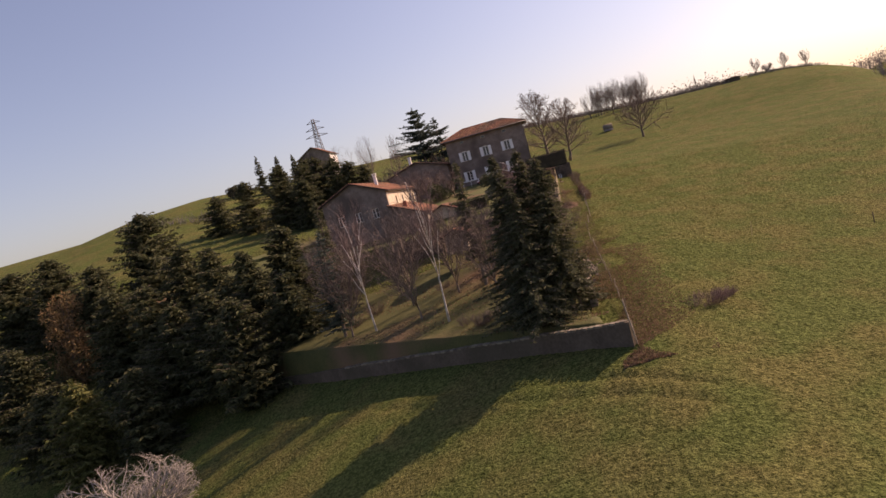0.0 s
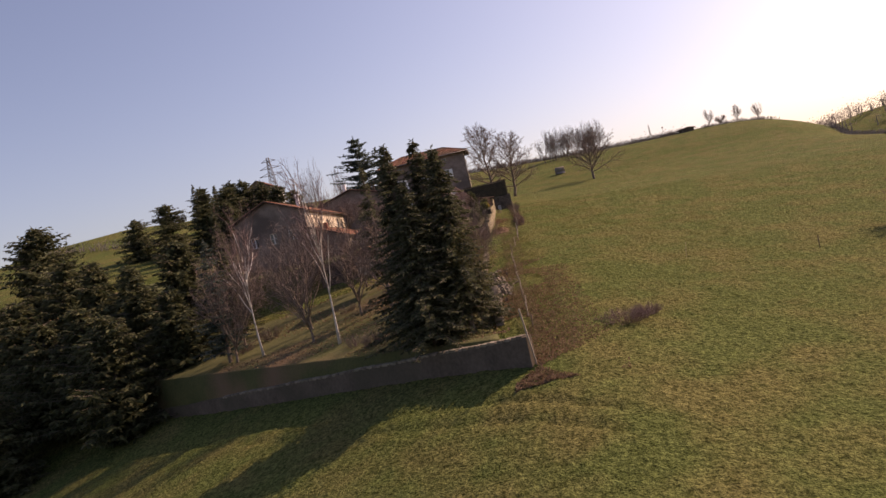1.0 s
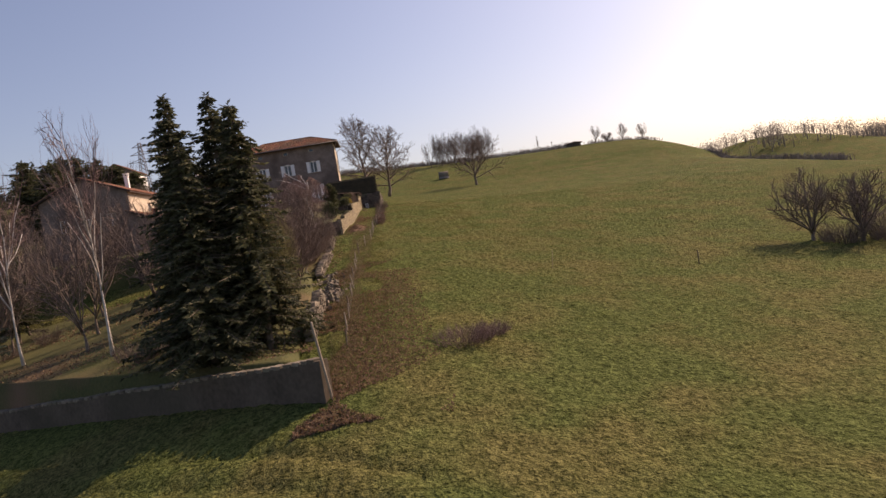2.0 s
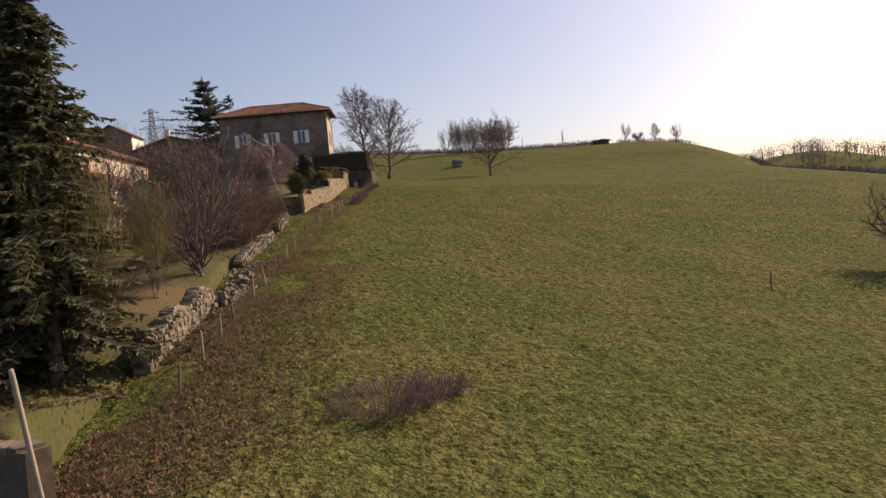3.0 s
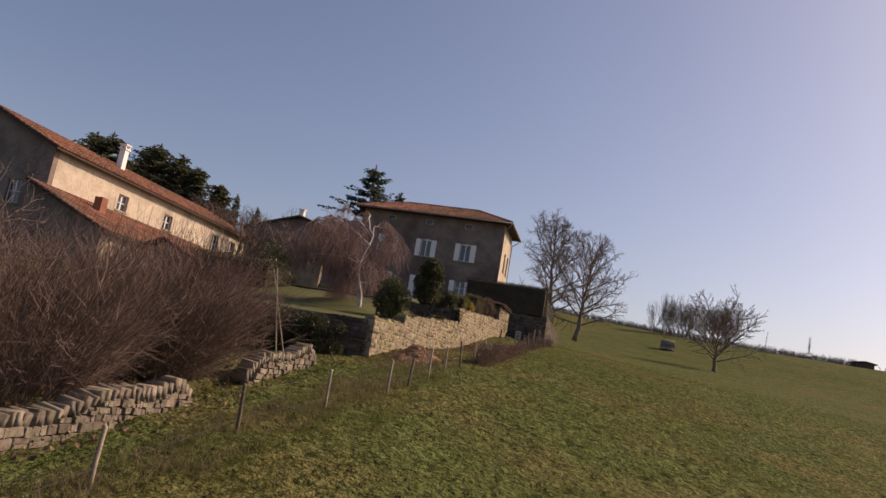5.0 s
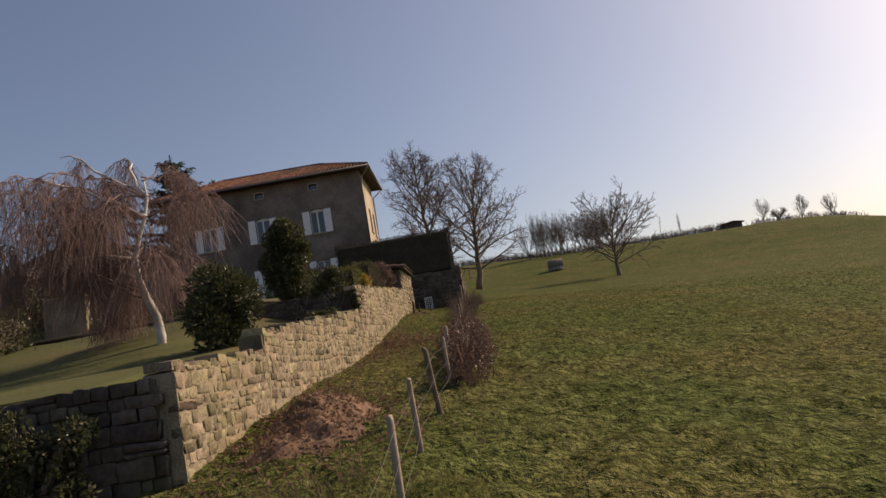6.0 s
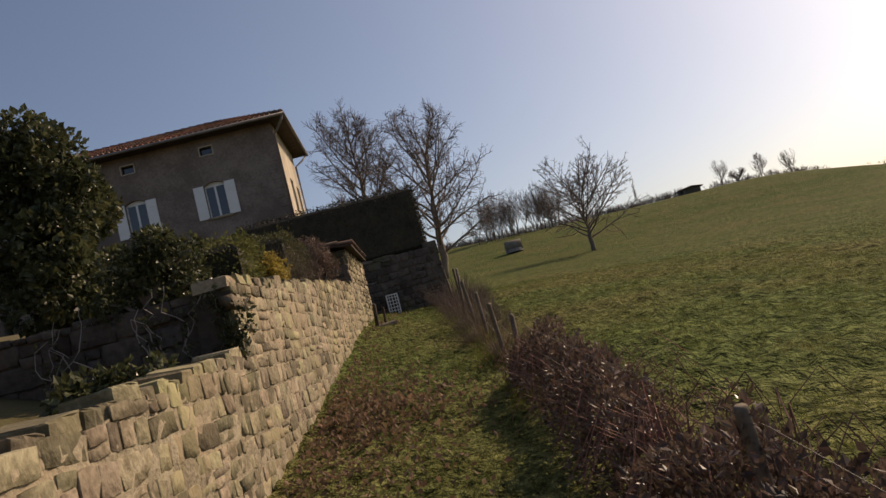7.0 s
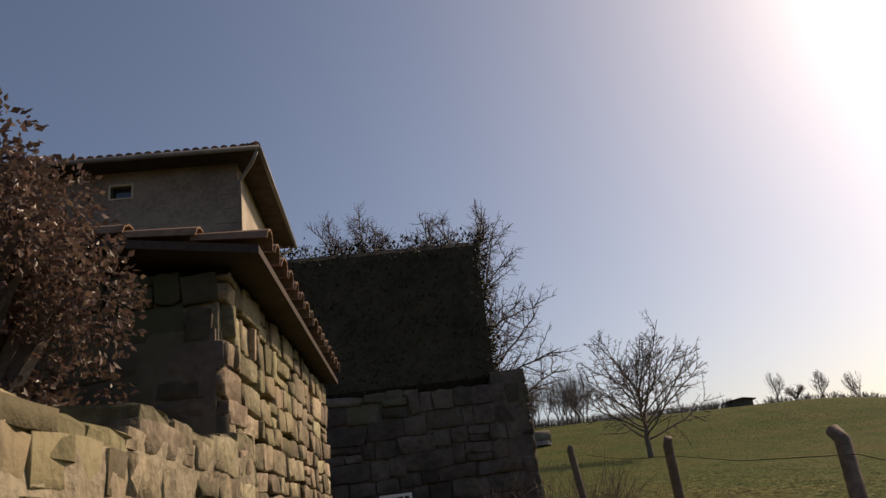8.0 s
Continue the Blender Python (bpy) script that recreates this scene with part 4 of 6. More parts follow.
# ---- the big house ----
def big_house():
    HX0, HX1, HY0, HY1, HZ0, HZ1 = -26.2, -12.27, 92.41, 98.9, 7.3, 15.94
    W, H = HX1 - HX0, HZ1 - HZ0
    h = thing("house", (HX0, HY0, HZ0), "three-storey rendered stone house with white shutters and tiled roof", "house")
    cols = [-15.64 - HX0, -19.5 - HX0, -23.31 - HX0]
    ww, holes = 1.0, []
    for c in cols:
        holes.append((c - ww / 2, 11.9 - HZ0, c + ww / 2, 13.66 - HZ0))
        holes.append((c - 0.3, 15.04 - HZ0, c + 0.3, 15.44 - HZ0))
    holes += [(cols[0] - 0.5, 0.25, cols[0] + 0.5, 9.95 - HZ0), (cols[1] - 0.5, 0.25, cols[1] + 0.5, 9.95 - HZ0), (cols[2] - 0.5, 0.9, cols[2] + 0.5, 9.95 - HZ0)]
    # the front wall has a darker material than the other three
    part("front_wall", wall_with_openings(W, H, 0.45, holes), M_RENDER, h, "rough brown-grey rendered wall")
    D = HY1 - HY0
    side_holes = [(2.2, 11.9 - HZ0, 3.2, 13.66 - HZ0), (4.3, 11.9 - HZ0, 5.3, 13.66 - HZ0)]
    placed(part("side_wall", wall_with_openings(D - 0.9, H, 0.45, side_holes), M_RUBBLE, h, "pale rubble stone side wall"), W, 0.45, 0, 90)
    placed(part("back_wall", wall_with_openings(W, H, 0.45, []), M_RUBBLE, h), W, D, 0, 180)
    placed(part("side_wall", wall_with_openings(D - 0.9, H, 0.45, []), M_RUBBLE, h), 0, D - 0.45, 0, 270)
    for c in cols:
        window(h, c, 11.9 - HZ0, ww, 1.6, head=0.16, bars=0)
        v = new("vent_window")
        v.parent = h
        v.matrix_basis = pose(c, 0, 15.04 - HZ0)
        fr = MB()
        for q in ((-0.34, -0.03, -0.04, 0.34, 0.05, 0.0), (-0.34, -0.03, 0.40, 0.34, 0.05, 0.46), (-0.36, -0.03, 0.0, -0.30, 0.05, 0.40), (0.30, -0.03, 0.0, 0.36, 0.05, 0.40)):
            fr.box(*q)
        part("window_frame", fr, M_RUBBLE, v, "pale stone surround")
        part("pane", MB().box(-0.3, 0.2, 0, 0.3, 0.22, 0.4), M_GLASS, v)
    window(h, cols[0], 0.25, 1.0, 9.95 - HZ0 - 0.25, bars=3)
    window(h, cols[1], 0.25, 1.0, 9.95 - HZ0 - 0.25, bars=3)
    window(h, cols[2], 0.9, 1.0, 9.95 - HZ0 - 0.9)
    for s in (2.7, 4.8):
        window(h, s, 11.9 - HZ0, 1.0, 1.76, at=(W, 0.45), turn=90, shutters=False)
    # stone quoins at the south-east corner and a band of masonry marks
    for k in range(17):
        q = MB().box(-0.38 if k % 2 else -0.62, -0.02, 0, 0.02, 0.35 if k % 2 else 0.2, 0.44, 0.02)
        placed(part("quoin", q, M_RENDER, h), W, 0, 0.05 + k * 0.47)
    hip_roof(h, -0.72, -0.72, W + 0.72, D + 0.72, H + 0.05, 23, 4.1)
    gut = MB()
    gut.tube([(-0.75, -0.8, H - 0.02), (W + 0.8, -0.8, H - 0.02)], [0.075, 0.075], 8)
    gut.tube([(W + 0.8, -0.8, H - 0.02), (W + 0.8, D + 0.8, H - 0.02)], [0.075, 0.075], 8)
    part("gutter", gut, M_ZINC, h, "grey zinc gutter", smooth=True)
    pipe = MB().tube([(W + 0.75, -0.75, H - 0.05), (W + 0.55, -0.55, H - 0.35), (W + 0.08, -0.12, H - 0.75), (W + 0.06, -0.1, 0.1)], [0.055] * 4, 8)
    part("downpipe", pipe, M_ZINC, h, "pale downpipe at the corner", smooth=True)
    pipe2 = MB().tube([(W + 0.75, D + 0.6, H - 0.05), (W + 0.5, D + 0.3, H - 0.4), (W + 0.08, D - 0.1, H - 0.8), (W + 0.08, D - 0.1, 0.1)], [0.055] * 4, 8)
    part("downpipe", pipe2, M_ZINC, h, smooth=True)
    return h


big_house()


# ---- lower wing to the west of the big house ----
def plain_house(name, at, w, d, h, rise, label, wall_mat, turn=0.0, windows=(), over=0.45, east=()):
    """A gabled house, ridge along its y; windows: (x, z, w, h) on the south gable; east: (y, z, w, h) on the east side."""
    t = thing(name, at, label, "house", turn=turn)
    part("south_wall", wall_with_openings(w, h, 0.35, [(x - ww / 2, z, x + ww / 2, z + hh) for x, z, ww, hh in windows]), wall_mat[0], t)
    placed(part("east_wall", wall_with_openings(d - 0.7, h, 0.35, [(y - ww / 2, z, y + ww / 2, z + hh) for y, z, ww, hh in east]), wall_mat[1], t), w, 0.35, 0, 90)
    placed(part("north_wall", wall_with_openings(w, h, 0.35, []), wall_mat[1], t), w, d, 0, 180)
    placed(part("west_wall", wall_with_openings(d - 0.7, h, 0.35, []), wall_mat[1], t), 0, d - 0.35, 0, 270)
    for y in (0.0, d - 0.35):
        g = MB().add([(0, y, h), (w, y, h), (w / 2, y, h + rise), (0, y + 0.35, h), (w, y + 0.35, h), (w / 2, y + 0.35, h + rise)], [(0, 1, 2), (5, 4, 3), (0, 2, 5, 3), (2, 1, 4, 5)])
        part("gable", g, wall_mat[0], t)
    k = rise / (w / 2) * over
    gable_roof(t, -over, -over, w + over, d + over, h - k + 0.16, rise + k)
    for x, z, ww, hh in windows:
        window(t, x, z, ww, hh, shutters=False, bars=1)
    for y, z, ww, hh in east:
        window(t, y, z, ww, hh, shutters=False, bars=1, at=(w, 0.35), turn=90)
    return t


wing = plain_house("outbuilding", (-37.5, 91.0, 7.0), 10.8, 7.5, 5.2, 1.6, "low rendered outbuilding with a dark tiled roof joined to the house", (M_RENDER, M_RENDER), windows=((4, 1.2, 0.9, 1.2),))
wc_ = MB().box(3.85, 2.8, 5.9, 4.35, 3.3, 8.2, 0.02)
wc_.box(3.78, 2.73, 8.2, 4.42, 3.37, 8.3)
part("chimney", wc_, M_WHITE, wing, "white chimney")

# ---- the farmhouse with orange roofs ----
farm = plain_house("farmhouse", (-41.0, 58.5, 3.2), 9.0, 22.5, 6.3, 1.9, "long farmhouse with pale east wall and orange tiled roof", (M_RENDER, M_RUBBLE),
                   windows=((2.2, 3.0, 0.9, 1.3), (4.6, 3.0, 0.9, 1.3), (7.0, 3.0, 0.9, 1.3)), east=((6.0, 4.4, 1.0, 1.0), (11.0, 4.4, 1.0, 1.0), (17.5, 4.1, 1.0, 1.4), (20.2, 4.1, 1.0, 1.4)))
ch = MB().box(6.0, 8.7, 6.9, 6.42, 9.12, 9.0, 0.02)
ch.box(5.94, 8.64, 9.0, 6.48, 9.18, 9.1)
for q in ((5.98, 8.68), (6.36, 8.68), (5.98, 9.06), (6.36, 9.06)):
    ch.box(q[0], q[1], 9.1, q[0] + 0.08, q[1] + 0.08, 9.3)
ch.box(5.92, 8.62, 9.3, 6.5, 9.2, 9.38)
part("chimney", ch, M_WHITE, farm, "white rendered chimney")
def lean_to_annex():
    x0, x1, y0, y1, zb, zh, zl = -32.1, -27.2, 57.5, 74.0, 3.2, 7.4, 5.4
    t = thing("annex", (x0, y0, zb), "lean-to annex with a long orange tiled roof and pale walls", "annex")
    w, d = x1 - x0, y1 - y0
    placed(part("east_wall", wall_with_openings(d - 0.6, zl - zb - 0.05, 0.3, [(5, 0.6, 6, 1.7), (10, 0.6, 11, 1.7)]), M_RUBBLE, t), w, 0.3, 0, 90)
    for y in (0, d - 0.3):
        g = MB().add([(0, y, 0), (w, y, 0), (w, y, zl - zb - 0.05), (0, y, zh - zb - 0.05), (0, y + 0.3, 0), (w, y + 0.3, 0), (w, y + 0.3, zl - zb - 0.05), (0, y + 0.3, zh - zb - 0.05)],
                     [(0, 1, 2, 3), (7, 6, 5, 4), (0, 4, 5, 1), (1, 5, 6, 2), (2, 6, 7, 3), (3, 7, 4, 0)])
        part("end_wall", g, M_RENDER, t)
    for q in (5.5, 10.5):
        window(t, q, 0.6, 1.0, 1.1, shutters=False, bars=1, at=(w, 0.3), turn=90)
    o, r = 0.4, (zh - zl) / w
    deck = MB().add([(0, -o, zh - zb), (w + o, -o, zl - zb - r * o), (w + o, d + o, zl - zb - r * o), (0, d + o, zh - zb), (0, -o, zh - zb - 0.12), (w + o, -o, zl - zb - r * o - 0.12), (w + o, d + o, zl - zb - r * o - 0.12), (0, d + o, zh - zb - 0.12)],
                    [(0, 1, 2, 3), (7, 6, 5, 4), (0, 4, 5, 1), (1, 5, 6, 2), (2, 6, 7, 3), (3, 7, 4, 0)])
    rf = part("roof", deck, M_DARKW, t)
    sl = math.hypot(w + o, (w + o) * r)
    tagged(part("roof_tiles", tile_rows(MB(), (w + o, -o, zl - zb - r * o), (0, 1, 0), (-(w + o) / sl, 0, (w + o) * r / sl), d + 2 * o, lambda s: (-0.05, sl)), M_TILE, rf, "orange clay tiles"), kind="stuff")
    part("chimney", MB().box(1.6, 3.0, 2.6, 2.1, 3.5, 4.3, 0.02), M_TILE, t, "brick chimney")


lean_to_annex()
porch = plain_house("porch", (-27.0, 60.5, 3.0), 3.2, 5.5, 1.8, 0.7, "small pale stone shed with red roof", (M_RUBBLE, M_RUBBLE), east=((2.4, 0.2, 0.8, 1.6),))
tool_shed = plain_house("tool_shed", (-23.5, 40.5, 0.3), 2.4, 3.0, 1.9, 0.5, "little pale stone garden shed among the trees", (M_RUBBLE, M_RUBBLE))
villa = plain_house("villa", (-83.5, 190.0, float(field(-78, 194)) - 0.5), 10.5, 9, float(31.0 - field(-78, 194)), 3.0, "distant house with a grey roof on the hill", (M_RENDER, M_WHITE))


# ---- garden walls ----
def east_top(s):
    y = 51.6 + s
    z = 2.57 + 0.045 * s if s < 3.6 else 3.08 + 0.085 * (s - 3.6) if y < 64.55 else 4.62 + 0.067 * (y - 64.55)
    return z + 0.02 * math.sin(s * 5.1) + 0.015 * math.sin(s * 13.7)


def east_low_z(s):
    y = 51.6 + s
    return float(field(wall_x(y) + 0.3, y))


def east_wall():
    L = 24.9
    a, b = (wall_x(51.6), 51.6), (wall_x(51.6 + L), 51.6 + L)
    w = part("garden_wall", wall_slab((a[0] - 0.001, a[1]), (b[0] - 0.001, b[1]), east_low_z, lambda s: east_top(s) - 0.05, 0.42, 300, 22, 0.009), M_MORTAR)
    tagged(w, "sunlit wall of rough coursed sandstone blocks", "wall", kind="structure")
    stone_face(w, a, b, east_low_z, east_top, 5, M_STONE, M_STONE_J, lambda s: 13.0 < s < 20.5, 0.165, 0.285, 0.14, 0.013, limit=298, joint=0.02)
    cap = MB()
    rng = np.random.RandomState(3)
    s = 0.0
    kinds = [stone_mesh(900 + i, M_STONE) for i in range(6)]
    while s < L - 0.1:
        ln = rng.uniform(0.18, 0.42)
        y = 51.6 + s + ln / 2
        vs = kinds[rng.randint(6)][1]
        M = np.array(pose(wall_x(y) - 0.2, y, east_top(s + ln / 2) + rng.uniform(-0.03, 0.02), rng.normal(0, 4) + 90, rng.normal(0, 3), 90 + rng.normal(0, 4)) @ Matrix.Diagonal((ln, 0.12, 0.40, 1)))
        cap.add(vs @ M[:3, :3].T + M[:3, 3], kinds[0][2])
        s += ln
    tagged(part("coping", cap, M_STONE_J, w, "rough coping stones"), kind="stuff")
    # dark slabs laid over both stepped ends to colour in their shade
    part("return_face", MB().box(wall_x(55.2) - 0.42, 55.12, 2.55, wall_x(55.2) - 0.01, 55.2, 3.05, 0.02), M_SHADESTONE, w)
    part("return_face", MB().box(wall_x(64.55) - 0.42, 64.45, 3.8, wall_x(64.55) - 0.01, 64.55, 4.58, 0.02), M_SHADESTONE, w)
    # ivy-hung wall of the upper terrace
    w3 = part("upper_terrace_wall", wall_slab((-24.0, 64.58), (-10.16, 64.58), lambda s: 3.2, lambda s: 4.58, 0.4, 20), M_SHADESTONE)
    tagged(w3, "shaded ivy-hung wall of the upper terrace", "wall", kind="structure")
    stone_face(w3, (-24.0, 64.56), (-10.16, 64.56), lambda s: 3.4, lambda s: 4.6, 13, M_SHADESTONE, M_SHADESTONE_J, lambda s: s > 11, 0.2, 0.3, limit=90)
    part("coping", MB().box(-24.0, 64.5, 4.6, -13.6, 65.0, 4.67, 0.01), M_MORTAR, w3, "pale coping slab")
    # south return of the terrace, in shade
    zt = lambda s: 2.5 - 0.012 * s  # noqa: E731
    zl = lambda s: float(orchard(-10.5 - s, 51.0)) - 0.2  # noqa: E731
    w2 = part("terrace_wall", wall_slab((-30.0, 51.55), (-10.6, 51.55), lambda s: zl(19.4 - s), lambda s: zt(19.4 - s) - 0.03, 0.4, 30), M_SHADESTONE)
    tagged(w2, "shaded terrace wall, its stone coloured darker for the shade", "wall", kind="structure")
    stone_face(w2, (-30.0, 51.5), (-10.52, 51.5), lambda s: zl(19.5 - s), lambda s: zt(19.5 - s), 9, M_SHADESTONE, M_SHADESTONE_J, lambda s: s > 15.5, 0.2, 0.32, limit=150)


east_wall()


# ---- lean-to at the head of the path ----
def lean_to():
    x0, x1, y0, y1, zb = -11.4, wall_x(76.5) - 0.14, 76.5, 80.2, 4.0
    t = thing("stone_shed", (0, 0, 0), "small sandstone lean-to with overhanging tile roof at the wall's end", "shed")
    part("core", MB().box(x0, y0 + 0.03, zb - 0.6, x1 - 0.04, y1, 6.35), M_MORTAR, t)
    zl, zt = lambda s: float(field(-9, 77 + s)) - 0.1, lambda s: 6.45  # noqa: E731
    ez = part("east_wall", MB().box(x1 - 0.2, y0 + 0.06, zb - 0.6, x1 - 0.03, y1 - 0.02, 6.1), M_MORTAR, t)
    stone_face(ez, (x1, y0), (x1 + 0.22, y1), zl, zt, 21, M_STONE, M_STONE_J, lambda s: True, 0.17, 0.23, limit=220, joint=0.024)
    # the south face takes the stone with shade in its colour
    sz = part("south_wall", MB().box(x0 + 0.05, y0 - 0.01, zb, x1 - 0.05, y0 + 0.03, 6.1), M_SHADESTONE, t)
    stone_face(sz, (x0, y0), (x1, y0), lambda s: 4.6, zt, 22, M_SHADESTONE, M_SHADESTONE_J, lambda s: s > 0.4, 0.2, 0.3, limit=120)
    roof = MB()
    rx0, rx1, ry0, ry1, zr0, zr1 = x0 - 0.2, x1 + 0.24, y0 - 0.2, y1 + 0.05, 6.86, 6.5
    roof.add([(rx0, ry0, zr0), (rx1, ry0, zr1), (rx1 + 0.12, ry1, zr1), (rx0, ry1, zr0), (rx0, ry0, zr0 - 0.05), (rx1, ry0, zr1 - 0.05), (rx1 + 0.12, ry1, zr1 - 0.05), (rx0, ry1, zr0 - 0.05)],
             [(0, 1, 2, 3), (7, 6, 5, 4), (0, 4, 5, 1), (1, 5, 6, 2), (2, 6, 7, 3), (3, 7, 4, 0)])
    rf = part("roof", roof, M_DARKW, t)
    sl = math.hypot(rx1 - rx0, zr0 - zr1)
    up = np.array([-(rx1 - rx0) / sl, 0, (zr0 - zr1) / sl])
    rng = np.random.RandomState(4)
    me = None
    for j in range(int((ry1 - ry0) / 0.24)):
        for k in range(int(sl / 0.4) + 1):
            if me is None:
                mb = MB()
                vs = []
                for u, rr, lift in ((0, 0.11, 0.03), (0.43, 0.09, 0.0)):
                    for a in (0, 36, 72, 108, 144, 180):
                        vs.append((rr * math.cos(radians(a)), u, rr * 0.8 * math.sin(radians(a)) + lift))
                    for a in (180, 144, 108, 72, 36, 0):
                        vs.append(((rr - 0.014) * math.cos(radians(a)), u, (rr - 0.014) * 0.8 * math.sin(radians(a)) + lift))
                mb.add(vs, [(i, (i + 1) % 12, 12 + (i + 1) % 12, 12 + i) for i in range(12)] + [tuple(range(11, -1, -1)), tuple(range(12, 24))])
                me = mb.mesh("tile")
                me.materials.append(M_OLDTILE)
            o = new("tile", me)
            o.parent = rf
            p = np.array([rx1 + 0.12 * (j * 0.24) / (ry1 - ry0) + 0.04, ry0 + 0.12 + j * 0.24, zr1 + 0.015]) + up * (k * 0.4)
            o.matrix_basis = Matrix.Translation(p) @ pose(0, 0, 0, 0, math.degrees(math.atan2(zr0 - zr1, rx1 - rx0)), 0) @ pose(0, 0, 0, 0, 0, 90 + rng.normal(0, 2))
    return t


lean_to()


# ---- wall under the clipped hedge at the end of the path ----
def end_wall():
    y = 82.75
    zl, zt = lambda s: float(field(-12 + s, y)) - 0.2, lambda s: 6.9 - 0.02 * s  # noqa: E731
    w = part("end_wall", wall_slab((-16.0, y + 0.03), (-6.5, y + 0.03), zl, lambda s: zt(s) - 0.03, 0.45, 12), M_SHADESTONE)
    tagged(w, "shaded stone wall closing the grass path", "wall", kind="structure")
    stone_face(w, (-16.0, y), (-6.5, y), zl, zt, 31, M_SHADESTONE, M_SHADESTONE_J, lambda s: s > 5.5, 0.22, 0.34, limit=150)
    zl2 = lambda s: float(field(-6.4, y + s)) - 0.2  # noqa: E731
    w2 = part("field_wall", wall_slab((-6.5, y), (-6.2, 97.0), zl2, lambda s: 6.88 - 0.01 * s, 0.45, 12), M_SHADESTONE)
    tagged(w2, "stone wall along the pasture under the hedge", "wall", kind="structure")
    stone_face(w2, (-6.47, y), (-6.17, 97.0), zl2, lambda s: 6.9 - 0.01 * s, 32, M_SHADESTONE, M_SHADESTONE_J, lambda s: s < 3, 0.22, 0.34, limit=60)


end_wall()


def clipped_hedge(name, x0, y0, z0, x1, y1, z1, seed, label, mat, leaf=0.06, dens=420, slope=0.0):
    rng = np.random.RandomState(seed)
    t = thing(name, ((x0 + x1) / 2, (y0 + y1) / 2, z0), label, "hedge")
    cx, cy = (x0 + x1) / 2, (y0 + y1) / 2
    core = MB().box(x0 - cx + 0.1, y0 - cy + 0.1, 0.0, x1 - cx - 0.1, y1 - cy - 0.1, z1 - z0 - 0.1, 0.1)
    part("trunk", core, M_HEDGE, t)
    nd = MB()
    dx, dy, dz = x1 - x0, y1 - y0, z1 - z0
    for nrm, area, f in (((0, -1, 0), dx * dz, lambda u, v: (u * dx, 0 * u, v * dz)), ((0, 1, 0), dx * dz, lambda u, v: (u * dx, dy + 0 * u, v * dz)),
                         ((1, 0, 0), dy * dz, lambda u, v: (dx + 0 * u, u * dy, v * dz)), ((-1, 0, 0), dy * dz, lambda u, v: (0 * u, u * dy, v * dz)),
                         ((0, 0, 1), dx * dy, lambda u, v: (u * dx, v * dy, dz + 0 * u))):
        m = int(area * dens)
        u, v = rng.uniform(0, 1, m), rng.uniform(0, 1, m)
        p = np.stack(f(u, v), 1) + np.array([x0 - cx, y0 - cy, 0]) + rng.normal(0, 0.045, (m, 3)) + np.array(nrm) * 0.05 * rough_noise(u * 9, v * 9, 2.0, seed)[:, None]
        nd.leaves(p - np.array(nrm) * 0.06, np.array(nrm, float), leaf, rng, 0.5, 0.0, 0.6)
    m = int(dx * dy * 14)
    p = np.stack([rng.uniform(0, dx, m) + x0 - cx, rng.uniform(0, dy, m) + y0 - cy, np.full(m, dz)], 1)
    nd.leaves(p, np.array([0, 0, 1.0]), leaf * 1.6, rng, 0.1, 0, 0.25)
    part("foliage", nd, mat, t)
    return t


clipped_hedge("clipped_hedge", -13.2, 82.85, 6.75, -6.75, 84.6, 9.1, 41, "tall clipped evergreen hedge on the stone wall", M_HEDGE)
clipped_hedge("clipped_hedge", -8.4, 84.7, 6.75, -6.8, 96.5, 9.0, 42, "tall clipped evergreen hedge beside the pasture", M_HEDGE, dens=110)


def oz(x, y):
    return float(orchard(x, y))


def fz(x, y):
    return float(field(x, y))


def lz(x, y):
    return float(lawn_z(x, y))


def post_mesh(seed, h, r):
    rng = np.random.RandomState(seed)
    mb = MB()
    pts = [(0, 0, -0.35), (rng.normal(0, 0.006), rng.normal(0, 0.006), h * 0.4), (rng.normal(0, 0.012), rng.normal(0, 0.012), h * 0.96), (rng.normal(0, 0.012), rng.normal(0, 0.012), h)]
    return mb.tube(pts, [r * 1.05, r, r * 0.97, r * 0.85], 8)


